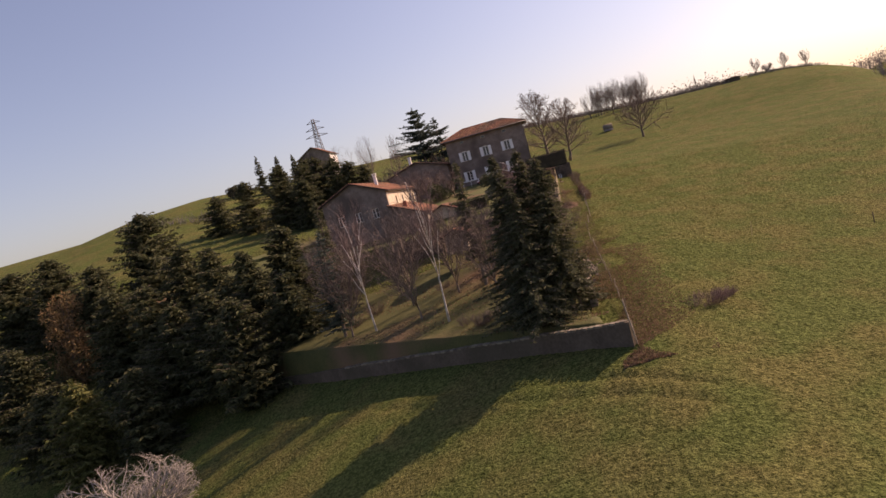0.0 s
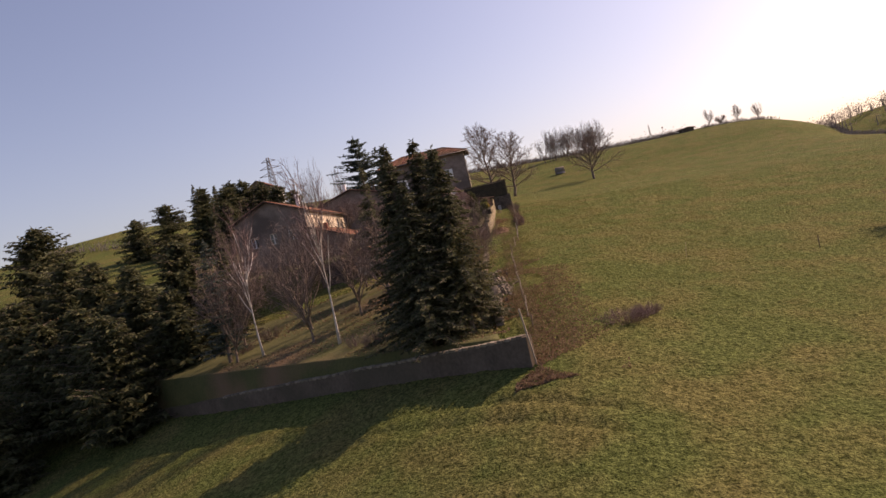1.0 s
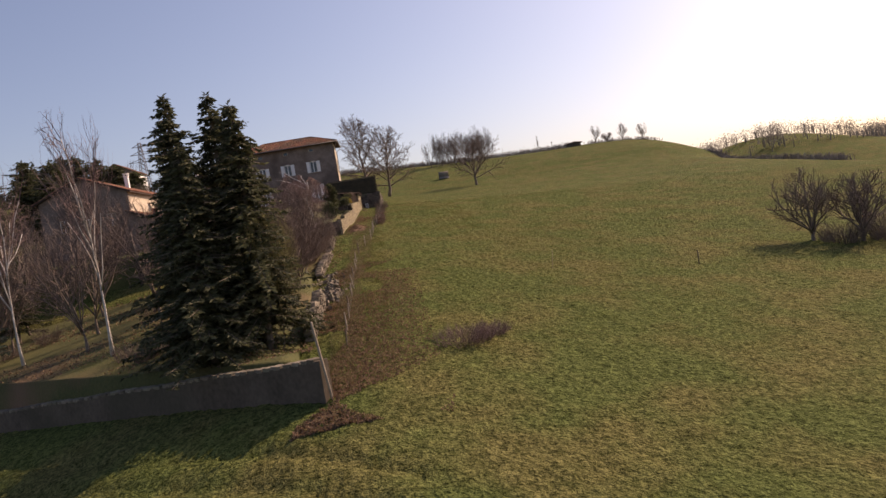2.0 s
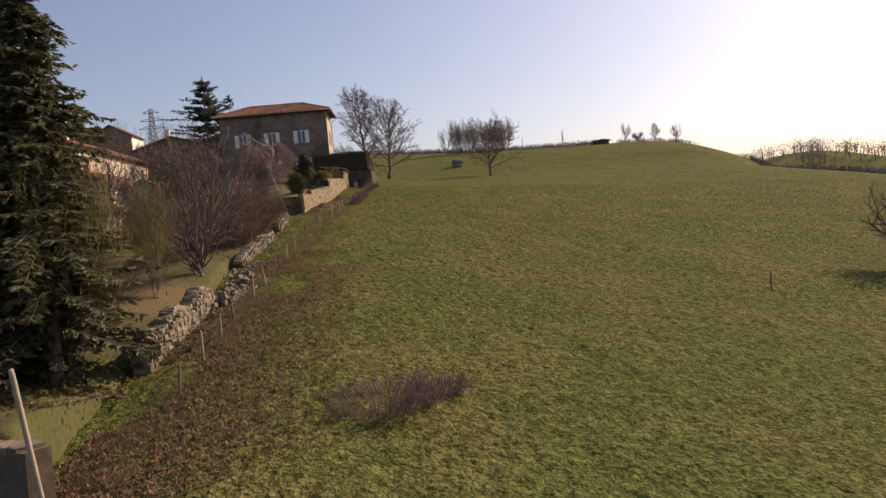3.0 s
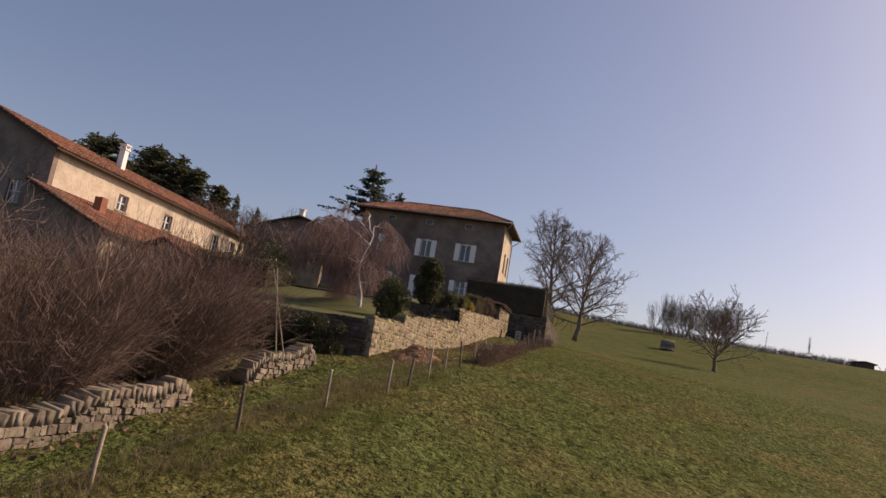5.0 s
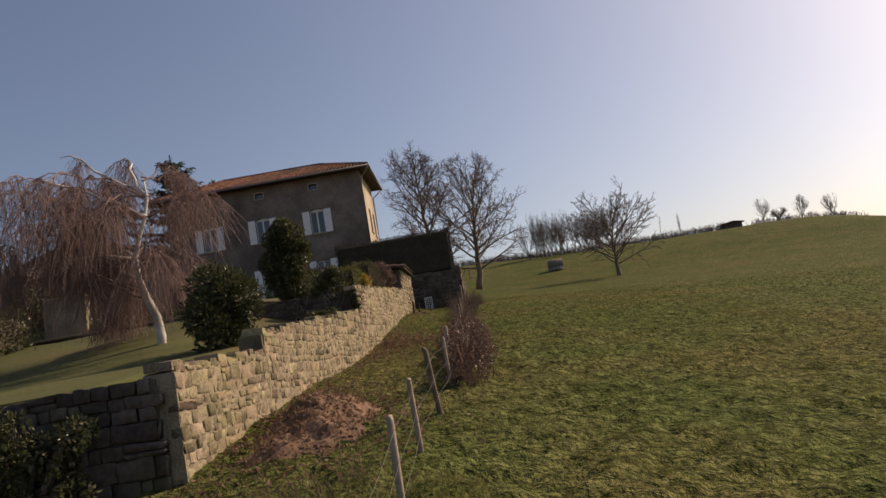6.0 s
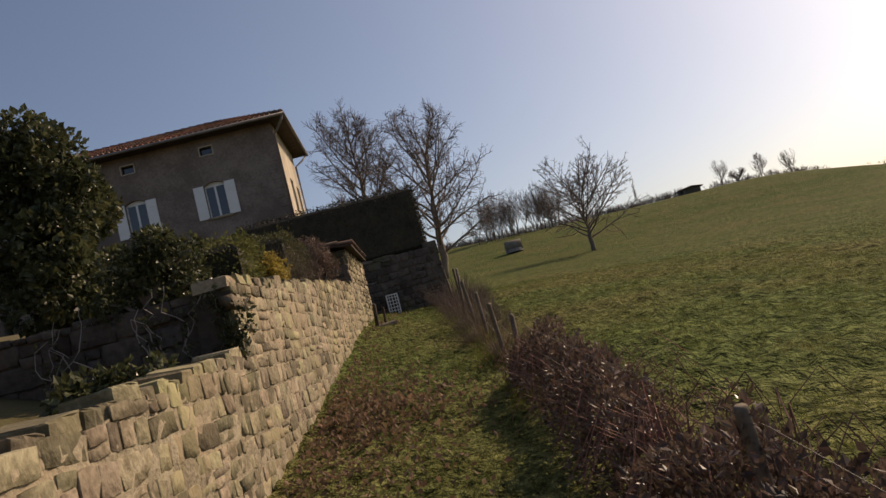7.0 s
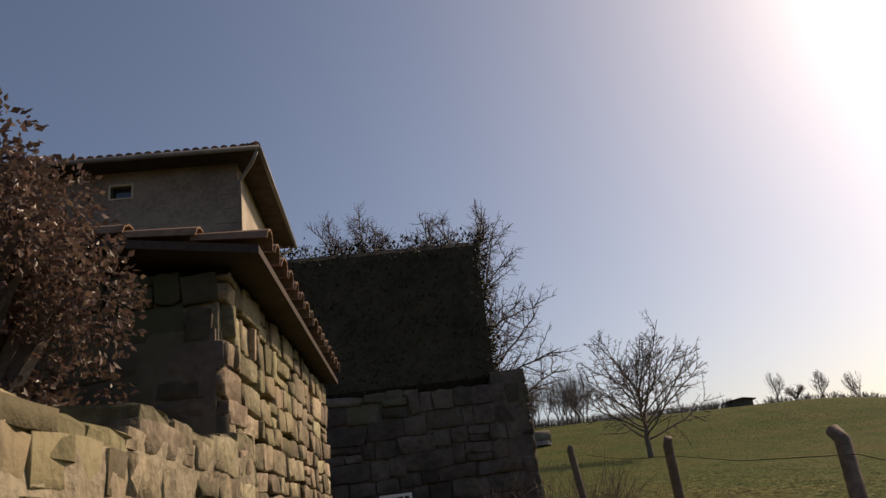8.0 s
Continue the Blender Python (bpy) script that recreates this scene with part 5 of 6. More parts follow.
def small_things():
    # crate leaning on the end wall
    t = thing("plastic_crate", (-8.44, 82.4, float(field(-8.44, 82.3)) + 0.02), "white slatted plastic crate leaning on the wall", "crate", turn=8)
    w, h, d = 0.42, 0.7, 0.1
    fr = MB()
    fr.box(-w / 2, 0, 0, -w / 2 + 0.035, d, h), fr.box(w / 2 - 0.035, 0, 0, w / 2, d, h)
    fr.box(-w / 2 + 0.035, 0, 0, w / 2 - 0.035, d, 0.035), fr.box(-w / 2 + 0.035, 0, h - 0.035, w / 2 - 0.035, d, h)
    part("frame", fr, M_WHITE, t)
    for k in range(1, 4):
        part("slat", MB().box(-w / 2 + w * k / 4 - 0.012, 0.01, 0.035, -w / 2 + w * k / 4 + 0.012, 0.03, h - 0.035), M_WHITE, t)
    for k in range(1, 6):
        part("rail", MB().box(-w / 2 + 0.035, 0.032, h * k / 6 - 0.012, w / 2 - 0.035, 0.05, h * k / 6 + 0.012), M_WHITE, t)


    for x, y, h, r in ((-8.88, 75.6, 0.62, 0.05), (-8.7, 76.9, 0.5, 0.035)):
        o = part("stub_post", post_mesh(int(y * 10), h, r), M_DARKW, smooth=True)
        o.matrix_basis = pose(x, y, float(field(x, y)), 2, 4, 0)
        tagged(o, "short dark wooden post at the foot of the wall", "post", "stub posts")
    o = part("flat_stone", MB().box(-0.28, -0.4, -0.05, 0.28, 0.4, 0.09, 0.03), M_DRY)
    o.matrix_basis = pose(-8.72, 76.2, float(field(-8.72, 76.2)), 2, -3, 12)
    tagged(o, "flat pale stone lying at the wall foot", "stone")


small_things()


def terrace_things():
    k = thing("terrace_rail", (-23.3, 90.0, lz(-23, 90)), "low white rail at the terrace below the house", "rail")
    part("bar", MB().box(-1.5, -0.04, 0.95, 1.5, 0.04, 1.07, 0.01), M_WHITE, k)
    for x in (-1.4, 0.0, 1.4):
        part("post", MB().box(x - 0.04, -0.03, -0.1, x + 0.04, 0.03, 0.95), M_WHITE, k)
    t = thing("toy_tractor", (-21.9, 89.8, lz(-22, 89.8)), "red and white toy tractor on the terrace grass", "toy", turn=20)
    part("body", MB().box(-0.3, -0.15, 0.15, 0.3, 0.15, 0.4, 0.04), M_RED, t)
    part("seat", MB().box(-0.32, -0.13, 0.4, -0.1, 0.13, 0.62, 0.03), M_WHITE, t)
    for x, r in ((-0.22, 0.17), (0.24, 0.11)):
        for y in (-0.2, 0.16):
            part("wheel", MB().tube([(x, y, r), (x, y + 0.06, r)], [r, r], 12), M_DARKW, t)


terrace_things()
pw = part("garden_screen_wall", MB().box(-19.65, 64.9, 4.4, -18.3, 65.2, 5.95, 0.03), M_MORTAR)
tagged(pw, "pale rendered screen wall on the upper terrace", "wall", kind="structure")


def leaning_poles():
    t = thing("pole_frame", (-10.7, 44.0, 0.75), "pale leaning poles tied together in the shrub", "poles")
    for a, b in (((-0.4, 0.1, 2.2), (0.42, 0.0, 0.0)), ((-0.26, 0.0, 2.25), (0.24, -0.1, 0.0)), ((-0.55, 0.05, 1.5), (0.03, 0.0, 1.42))):
        part("pole", MB().tube([a, b], [0.014, 0.018], 6), M_PALEPOST, t)


def fence():
    f = thing("field_fence", (0, 0, 0), "old wooden post and wire fence beside the stone walls", "fence")
    rng = np.random.RandomState(12)
    tops = []
    ys = [13.9, 16.5, 18.5, 20.5, 23.8, 26.1, 29.0, 32.0, 35.0, 38.7, 41.9] + [45.1, 46.95, 48.9, 51.2, 53.0, 55.1, 57.4, 59.8, 66.4] + [68.28 + 2.35 * k for k in range(6)]
    for k, y in enumerate(ys):
        x = (-8.65 if y < 38 else -8.65 + 1.0 * (y - 38) / 7 if y < 45 else -7.65 + 0.055 * (y - 45) if y < 56 else -7.05 + 0.25 * (y - 56) / 12 if y < 68 else -6.8 + 0.026 * (y - 68)) + rng.normal(0, 0.05)
        h = rng.uniform(0.85, 1.02) if y < 74 else 1.22
        z = float(field(x, y))
        o = part("post", post_mesh(100 + k, h, rng.uniform(0.03, 0.041)), M_POST if y > 60 or k % 3 == 0 else M_PALEPOST, f, smooth=True)
        o.matrix_basis = pose(x, y, z, rng.normal(0, 2.5), rng.normal(0, 3), 0)
        tops.append((x, y, z, h))
    for lv in (0.35, 0.62, 0.9):
        line = []
        for (x, y, z, h), (x2, y2, z2, h2) in zip(tops, tops[1:]):
            a, b = np.array([x + 0.05, y, z + h * lv]), np.array([x2 + 0.05, y2, z2 + h2 * lv])
            line += [a, (a + b) / 2 - (0, 0, 0.03)]
        line.append(b)
        part("wire", MB().tube(line, [0.002] * len(line), 3, cap=False), M_WIRE, f)


fence()


leaning_poles()


def stake(x, y, h=0.95, r=0.035, lean=(0, 0), mat=None, label="lone wooden stake standing in the pasture", seed=1):
    o = part("stake", post_mesh(seed, h, r), mat or M_POST, smooth=True)
    o.matrix_basis = pose(x, y, float(field(x, y)), lean[0], lean[1], 0)
    tagged(o, label, "stake", "stakes in the pasture")


stake(14.19, 28.38, seed=5)
stake(4.34, 28.5, 1.25, 0.012, (0, 8), M_PALEPOST, "thin pale electric fence stake", 6)
cp = part("corner_post", post_mesh(77, 3.1, 0.05), M_PALEPOST, smooth=True)
cp.matrix_basis = pose(-8.95, 7.6, float(field(-9, 7.6)), 3, -5, 0)
tagged(cp, "tall pale leaning post at the wall corner", "post")
cp2 = part("corner_post", post_mesh(78, 1.6, 0.05), M_POST, smooth=True)
cp2.matrix_basis = pose(-43.6, 34.0, float(field(-43.6, 34.0)), 0, -12, 0)
tagged(cp2, "leaning dark post at the wall's lower end", "post")


# ---- orchard walls ----
def orchard_walls():
    a, b = (-43.1, 34.5), (-9.2, 7.5)
    L = math.hypot(33.9, 27.0)
    P = lambda s: (a[0] + 33.9 * s / L, a[1] - 27.0 * s / L)  # noqa: E731
    zl = lambda s: float(field(*P(s))) - 0.2  # noqa: E731
    zt = lambda s: -7.4 + 3.3 * s / L + 0.03 * math.sin(s * 0.9)  # noqa: E731
    w = part("retaining_wall", wall_slab(a, b, zl, zt, 0.45, 60), M_CONC)
    tagged(w, "long grey retaining wall below the orchard", "wall", kind="structure")
    rng = np.random.RandomState(8)
    cap = MB()
    s = 0.0
    vs, fs = stone_mesh(5, M_DRY)[1:]
    while s < L:
        ln = rng.uniform(0.3, 0.7)
        if s > 12:
            x, y = P(s)
            M = np.array(pose(x + 0.14, y + 0.18, zt(s) + 0.03, 90, 0, math.degrees(math.atan2(-27.0, 33.9)) + rng.normal(0, 5)) @ Matrix.Diagonal((ln, 0.14, 0.5, 1)))
            cap.add(vs @ M[:3, :3].T + M[:3, 3], fs)
        s += ln
    tagged(part("coping", cap, M_DRY_J, w, "uneven pale coping stones"), kind="stuff")
    # dry stone wall along the fence, whole in parts and tumbled in others
    def dry(name, y0, y1, top, seed, label, limit):
        x0, x1 = float(east_low(y0)), float(east_low(y1))
        ln = y1 - y0
        lo = lambda s: float(field(east_low(y0 + s), y0 + s)) - 0.2  # noqa: E731
        up = lambda s: lo(s) + 0.2 + top * (0.85 + 0.15 * math.sin(s * 2.3 + seed)) * min(1, (s + 0.15) * 1.4, (ln - s + 0.15) * 1.4)  # noqa: E731
        w = part(name, wall_slab((x0 - 0.1, y0), (x1 - 0.1, y1), lo, lambda s: up(s) - 0.12, 0.4, 24), M_DRY)
        tagged(w, label, "wall", kind="structure")
        stone_face(w, (x0, y0), (x1, y1), lo, up, seed, M_DRY, M_DRY_J, lambda s: True, 0.15, 0.21, 0.22, 0.07, limit=limit, smooth=False)
        stone_face(w, (x1 - 0.55, y1), (x0 - 0.55, y0), lo, lambda s: up(ln - s), seed + 1, M_DRY, M_DRY_J, lambda s: False, 0.15, 0.21, 0.2, 0.06, smooth=False)
        r = np.random.RandomState(seed)
        k = [stone_mesh(seed * 7 + i, M_DRY, True) for i in range(5)]
        s = 0.1
        while s < ln:
            q = r.uniform(0.13, 0.2)
            o = new("coping_stone", k[r.randint(5)][0])
            o.parent = w
            o.matrix_basis = pose(float(east_low(y0 + s)) - 0.28, y0 + s, up(s) + 0.08, r.normal(0, 6), r.normal(8, 7), 90 + r.normal(0, 7)) @ Matrix.Diagonal((q, 0.46, r.uniform(0.24, 0.32), 1))
            s += q
    dry("dry_stone_wall", 16.6, 24.3, 1.0, 51, "dry stone wall topped with upright coping stones", 260)
    dry("dry_stone_wall", 33.2, 40.8, 0.5, 53, "low dry stone wall with rounded upright copings", 260)
    dry("dry_stone_wall", 43.6, 48.3, 0.5, 55, "last low stretch of the dry stone wall, broken at its end", 160)
    rng = np.random.RandomState(61)
    kinds = [stone_mesh(700 + i, M_DRY, False) for i in range(6)]
    heap = thing("stone_heap", (-9.6, 25.4, float(field(-9.6, 25.4))), "heap of tumbled grey wall stones", "stones")
    for k in range(230):
        y = rng.normal(0.2, 1.1) if k < 170 else rng.uniform(2.0, 8.0)
        x = rng.normal(-0.4, 0.45) - (0.0 if k < 170 else 0.1 * y)
        z = float(field(x - 9.6, y + 25.4)) - heap.matrix_world.translation.z + max(0, 0.5 - abs(x + 0.4)) * rng.uniform(0, 0.9)
        o = new("stone", kinds[rng.randint(6)][0])
        o.parent = heap
        o.matrix_basis = pose(x, y, z + 0.05, *rng.uniform(0, 360, 3)) @ Matrix.Diagonal((rng.uniform(0.14, 0.34), rng.uniform(0.12, 0.26), rng.uniform(0.08, 0.2), 1))


orchard_walls()


# ---- conifers and trees of the orchard ----
spruce("spruce", (-15.1, 15.2, oz(-15.1, 15.2)), 12.2, 3.7, 1, "tall dark spruce with drooping branches behind the wall", group="spruces by the wall")
spruce("spruce", (-13.4, 16.4, oz(-13.4, 16.4)), 12.0, 3.5, 2, "tall dark spruce with drooping branches behind the wall", group="spruces by the wall")
spruce("spruce", (-12.2, 15.0, oz(-12.2, 15.0)), 11.6, 3.3, 3, "tall spruce with a bare lower trunk behind the wall", bare=0.13, group="spruces by the wall")
spruce("spruce", (-14.4, 13.4, oz(-14.4, 13.4)), 9.6, 3.2, 4, "dark spruce close to the retaining wall", group="spruces by the wall")
bare_tree("birch", (-22.4, 22.9, oz(-22.4, 22.9)), 14.2, 3.0, 11, "slender white-barked birch, leafless", 0.15, 0.5, bark=M_BIRCH, twig=M_PINKTWIG, kids=(9, 4, 4, 3), lean=(0.1, -0.08), group="birches")
bare_tree("birch", (-30.3, 28.9, oz(-30.3, 28.9)), 13.2, 3.0, 12, "slender white-barked birch, leafless", 0.14, 0.5, bark=M_BIRCH, twig=M_PINKTWIG, kids=(9, 4, 4, 3), lean=(0.08, -0.08), group="birches")
for k, (x, y, h, r) in enumerate(((-34, 35, 10, 3), (-27, 33, 10, 3), (-22, 31, 9, 3), (-30, 42, 10, 3.2), (-37, 44, 11, 3.2), (-18, 27, 8, 2.6), (-24, 46, 7, 2.8), (-33, 30, 8, 2.6), (-25.5, 27, 8.5, 2.6), (-19.5, 36, 7, 2.6))):
    bare_tree("orchard_tree", (x, y, oz(x, y)), h, r + 0.7, 20 + k, "leafless orchard tree with purplish brown twigs", 0.14, 0.22, kids=(8, 6, 5, 3), twig_r=0.018, lift=0.03, group="orchard trees")
bare_tree("hazel", (-12.0, 15.2, oz(-12.0, 15.2)), 7.0, 1.9, 31, "leafless many-stemmed hazel by the wall", 0.09, 0.2, kids=(6, 5, 5, 3), stems=4, twig=M_OLIVETWIG)
bare_tree("many_stemmed_tree", (-12.4, 29.9, oz(-12.4, 29.9)), 7.2, 3.4, 32, "leafless many-stemmed tree fanning out behind the broken wall", 0.17, 0.12, kids=(5, 4, 4, 3), stems=6, lift=0.02, bark=M_TWIG, open_=0.95)
bare_tree("young_tree", (-12.7, 25.2, oz(-12.7, 25.2)), 4.9, 1.2, 33, "leafless young tree with upright olive twigs", 0.07, 0.2, kids=(7, 6, 5), levels=3, twig=M_OLIVETWIG, stems=6, twig_r=0.01)
bare_tree("young_tree", (-13.6, 20.6, oz(-13.6, 20.6)), 5.2, 1.6, 34, "leafless young tree with upright olive twigs", 0.07, 0.2, kids=(7, 6, 5), levels=3, twig=M_OLIVETWIG, stems=6, twig_r=0.01)
shrub("thicket", (-13.3, 38.4, oz(-13.3, 38.4)), 4.4, 2.4, 41, "dense brown leafless thicket behind the low wall", M_THICKET, 420, 0.009, 12, upright=0.4)
shrub("thicket", (-15.6, 41.0, oz(-15.6, 41.0)), 4.9, 2.6, 42, "dense brown leafless thicket behind the low wall", M_THICKET, 380, 0.009, 12, upright=0.4)
shrub("thicket", (-13.0, 42.4, oz(-13.0, 42.4)), 4.5, 1.9, 43, "very dense rounded brown thicket at the end of the low wall", M_THICKET, 800, 0.008, 13, upright=0.4)
shrub("red_stemmed_shrub", (-14.6, 46.0, oz(-14.6, 46.0)), 4.6, 2.0, 44, "dense shrub of upright reddish stems", M_REDTWIG, 420, 0.010, 7, upright=0.65)
shrub("bramble_patch", (-3.4, 12.9, fz(-3.4, 12.9)), 1.1, 2.3, 45, "low brown bramble patch in the pasture", M_PINKTWIG, 360, 0.008, 6, upright=0.15)
shrub("bramble_patch", (-2.0, 13.9, fz(-2.0, 13.9)), 0.9, 1.1, 46, "low brown bramble patch in the pasture", M_PINKTWIG, 180, 0.008, 6, upright=0.15)

undergrowth = np.random.RandomState(47)
for k in range(18):
    x, y = undergrowth.uniform(-34, -13), undergrowth.uniform(13, 36)
    if y > south_line(x) + 2.5:
        shrub("orchard_bush", (x, y, oz(x, y)), undergrowth.uniform(0.9, 2.2), undergrowth.uniform(0.8, 1.6), 300 + k, "brown leafless bush under the orchard trees", M_TWIG, 110, 0.009, 6, "orchard bushes", 0.45)

# dark cypress screen west of the retaining wall
for k, (x, y, h, w, mat) in enumerate(((-45.5, 33.0, 10.8, 3.8, M_THUJA), (-50, 37.0, 11.6, 4.1, M_THUJA), (-55, 38.5, 11.2, 4.4, M_THUJA), (-41.0, 37.5, 9.5, 3.4, M_THUJA), (-60.0, 43.0, 12.5, 4.4, M_THUJA), (-58, 33, 9.0, 3.4, M_THUJA),
                                       (-66, 45.0, 12.5, 4.4, M_THUJA), (-66, 34.0, 10.5, 4.0, M_YELLOWG), (-72, 37.0, 9.5, 4.0, M_THUJA), (-73, 54.0, 12.0, 5.2, M_THUJA), (-82, 58.0, 12.5, 5.4, M_THUJA), (-90, 60.0, 11.0, 5.4, M_THUJA),
                                       (-70, 64.0, 12.5, 5.2, M_THUJA), (-80, 44.0, 11, 4.6, M_THUJA), (-88, 48.0, 12, 4.6, M_THUJA), (-46.5, 41.5, 12.0, 3.8, M_THUJA), (-52, 44.5, 13.0, 4.0, M_THUJA), (-43.5, 46.5, 11.5, 3.6, M_THUJA), (-57, 48.0, 13.0, 4.2, M_THUJA))):
    spruce("cypress", (x, y, fz(x, y) - 0.2), h + 0.3, w * 1.3, 60 + k, "large dark cypress with feathery drooping foliage" if mat is M_THUJA else "yellow-green conifer in the screen", mat, 0.02, "cypress screen", tiers=64, per=7, spray=1.0, short=0.6, rise=0.42, power=0.5, dens=7)
leafy("larch", (-76, 50.0, fz(-76, 50)), (4.0, 4.0, 12.5), 80, "russet brown larch among the cypresses", M_RUST, 7000, 0.4, 44, "", 0.35, 0.1, 0.5, "conifer")
spruce("cedar", (-33.2, 113.0, 7.4), 18.6, 8.6, 81, "tall blue-green cedar with tiered branches behind the house", M_CEDAR, 0.12, tiers=17, per=15, spray=0.75, short=0.3, rise=0.4, power=0.45, dens=17)
spruce("cedar", (-29.5, 114.0, 7.6), 15.6, 4.6, 87, "smaller blue-green cedar leaning beside the tall one", M_CEDAR, 0.3, tiers=12, per=10, spray=0.7, short=0.3, rise=0.4, power=0.42, dens=16)
spruce("garden_conifer", (-36.5, 41.0, oz(-36.5, 41.0)), 13.0, 2.8, 82, "dark garden conifer with open branches", M_SPRUCE, 0.08, tiers=26, per=9)
spruce("garden_conifer", (-19.3, 30.6, oz(-19.3, 30.6)), 11.8, 2.2, 86, "slim dark conifer with loose branches in the orchard", M_SPRUCE, 0.25, tiers=24, per=7, short=0.35)
spruce("garden_conifer", (-34.0, 31.0, oz(-34, 31)), 10.5, 3.0, 83, "blue cedar with layered branches by the wall", M_CEDAR, 0.1, tiers=24, per=7, short=0.35, rise=0.25)
for k, (x, y, h, w) in enumerate(((-47, 92, 12.2, 2.9), (-50.5, 93, 13.4, 3.1), (-44.0, 90.5, 10.8, 2.6), (-41.8, 92, 9.4, 2.4), (-53.5, 96, 14.2, 3.2), (-57, 91, 13.5, 3.3), (-51, 86, 12, 3.0), (-66, 96, 13, 3.6), (-62, 104, 14, 3.6), (-74, 100, 12, 3.6))):
    spruce("pine", (x, y, 7.0), h * 0.97, w * 1.55, 90 + k, "dark green pine behind the farmhouse", M_THUJA, 0.05, "pines", tiers=26, per=14, spray=0.8, short=0.5, rise=0.3, power=0.4, dens=9)
for k, (x, y, h) in enumerate(((-40, 104, 8), (-45, 108, 9), (-36, 101, 7.5), (-30, 103, 8), (-25, 106, 9), (-52, 104, 9), (-58, 100, 9), (-33, 88, 6), (-37, 86, 6), (-29, 84, 5.5), (-25.5, 80, 5), (-31, 79, 5.5), (-35, 81, 6), (-39.5, 85, 7))):
    bare_tree("garden_tree", (x, y, lz(x, y)), h, 2.8, 100 + k, "leafless garden tree near the house", 0.14, 0.2, kids=(7, 5, 4, 2), twig_r=0.022, group="garden trees")

# ---- on the hill behind the farmhouse ----
for k, (x, y, top) in enumerate(((-82, 150, 30.5), (-77, 151, 29.2), (-72, 149, 28.2), (-69, 152, 26.8))):
    spruce("hill_spruce", (x, y, fz(x, y)), top - fz(x, y), 2.4, 230 + k, "small dark spruce on the hill by the villa", M_SPRUCE, 0.04, "hill spruces", tiers=22, per=8, spray=0.6)
for k, (x, y, top) in enumerate(((-60, 150, 27.3), (-53, 152, 28.2), (-46, 150, 26.5), (-66, 146, 25.0))):
    bare_tree("hill_tree", (x, y, fz(x, y)), top - fz(x, y), 4.2, 240 + k, "leafless tree on the hill behind the farmhouse", 0.2, 0.18, kids=(7, 5, 4, 2), twig_r=0.034, group="hill trees", lift=0.03)
leafy("dark_hedge", (-89.3, 150.0, fz(-89.3, 150.0) - 0.2), (4.6, 1.6, 3.0), 235, "dark evergreen hedge on the hill crest", M_HEDGE, 5000, 0.3, 44, "", 0.5, 0.0, 0.0, "hedge")

# ---- upper garden ----
weeping_birch("weeping_birch", (-13.9, 59.3, lz(-13.9, 59.3)), 5.8, 7, "leafless weeping birch with white trunk and reddish hanging twigs")
leafy("laurel_bush", (-11.75, 57.9, lz(-11.7, 57.9)), (0.95, 0.95, 1.6), 110, "glossy dark laurel bush beside the wall", M_LAUREL, 5000, 0.15, 30, "", 0.33, -0.5, 0.1)
leafy("ivy_clad_stump", (-11.95, 65.75, lz(-12.0, 65.7)), (1.08, 1.0, 2.65), 111, "tall ivy-clad column of dark leaves", M_IVY, 17000, 0.085, 34, "", 0.7, 0.1, 0.15)
def climbing_ivy():
    rng = np.random.RandomState(112)
    t = thing("climbing_ivy", (-10.36, 64.44, 3.55), "thin ivy stems and leaves climbing the dark terrace wall", "ivy")
    lv = MB()
    for k in range(15):
        x = 0.52 - 0.11 * k if k < 6 else rng.uniform(-2.6, 0.3)
        n = rng.randint(9, 16)
        pts = [np.array([x, -0.06, -0.1])]
        for _ in range(n):
            pts.append(pts[-1] + np.array([rng.normal(0, 0.06), rng.normal(0, 0.012), 0.085]))
        pts = np.array(pts)
        pts[:, 1] = np.clip(pts[:, 1], -0.16, -0.05)
        part("stem", MB().tube(pts, np.linspace(0.011, 0.004, len(pts)), 4), M_PALETWIG, t)
        m = (330 if k < 3 else 80) if k < 6 else rng.randint(12, 46)
        q = rng.uniform(0, len(pts) - 1.01, m)
        i = q.astype(int)
        p = pts[i] + (pts[i + 1] - pts[i]) * (q - i)[:, None] + rng.normal(0, 0.05, (m, 3)) * np.array([1, 0.3, 1])
        lv.leaves(p, np.array([0.2, -1.0, -0.2]), 0.05, rng, 0.8, 0.3, 0.7)
    for _ in range(160):
        x = rng.uniform(-2.6, 0.4)
        p = np.array([x, rng.uniform(-0.5, -0.1), rng.uniform(-0.05, 0.14)])
        q = p + np.array([rng.normal(0, 0.25), rng.normal(-0.1, 0.1), rng.uniform(-0.05, 0.1)])
        lv.tube([p, q], [0.004, 0.002], 3, cap=False)
    part("foliage", lv, M_IVY, t)


climbing_ivy()
leafy("ivy_mound", (-10.6, 64.8, 4.35), (0.85, 0.5, 1.0), 127, "ivy sprawling over the wall corner", M_IVY, 6000, 0.06, 26, "", 0.7, 0.4, 0.0)
leafy("ivy_mound", (-10.7, 63.6, lz(-10.7, 63.6) - 0.1), (0.8, 0.5, 0.35), 123, "ivy and dead stems along the wall top", M_IVY, 2000, 0.08, 20, "", 0.7, 0.3, 0.0)
clipped_hedge("variegated_shrub", -10.95, 67.5, 4.45, -10.12, 69.15, 5.72, 124, "clipped green and gold shrub above the wall", M_YELLOWG, 0.075, 520)
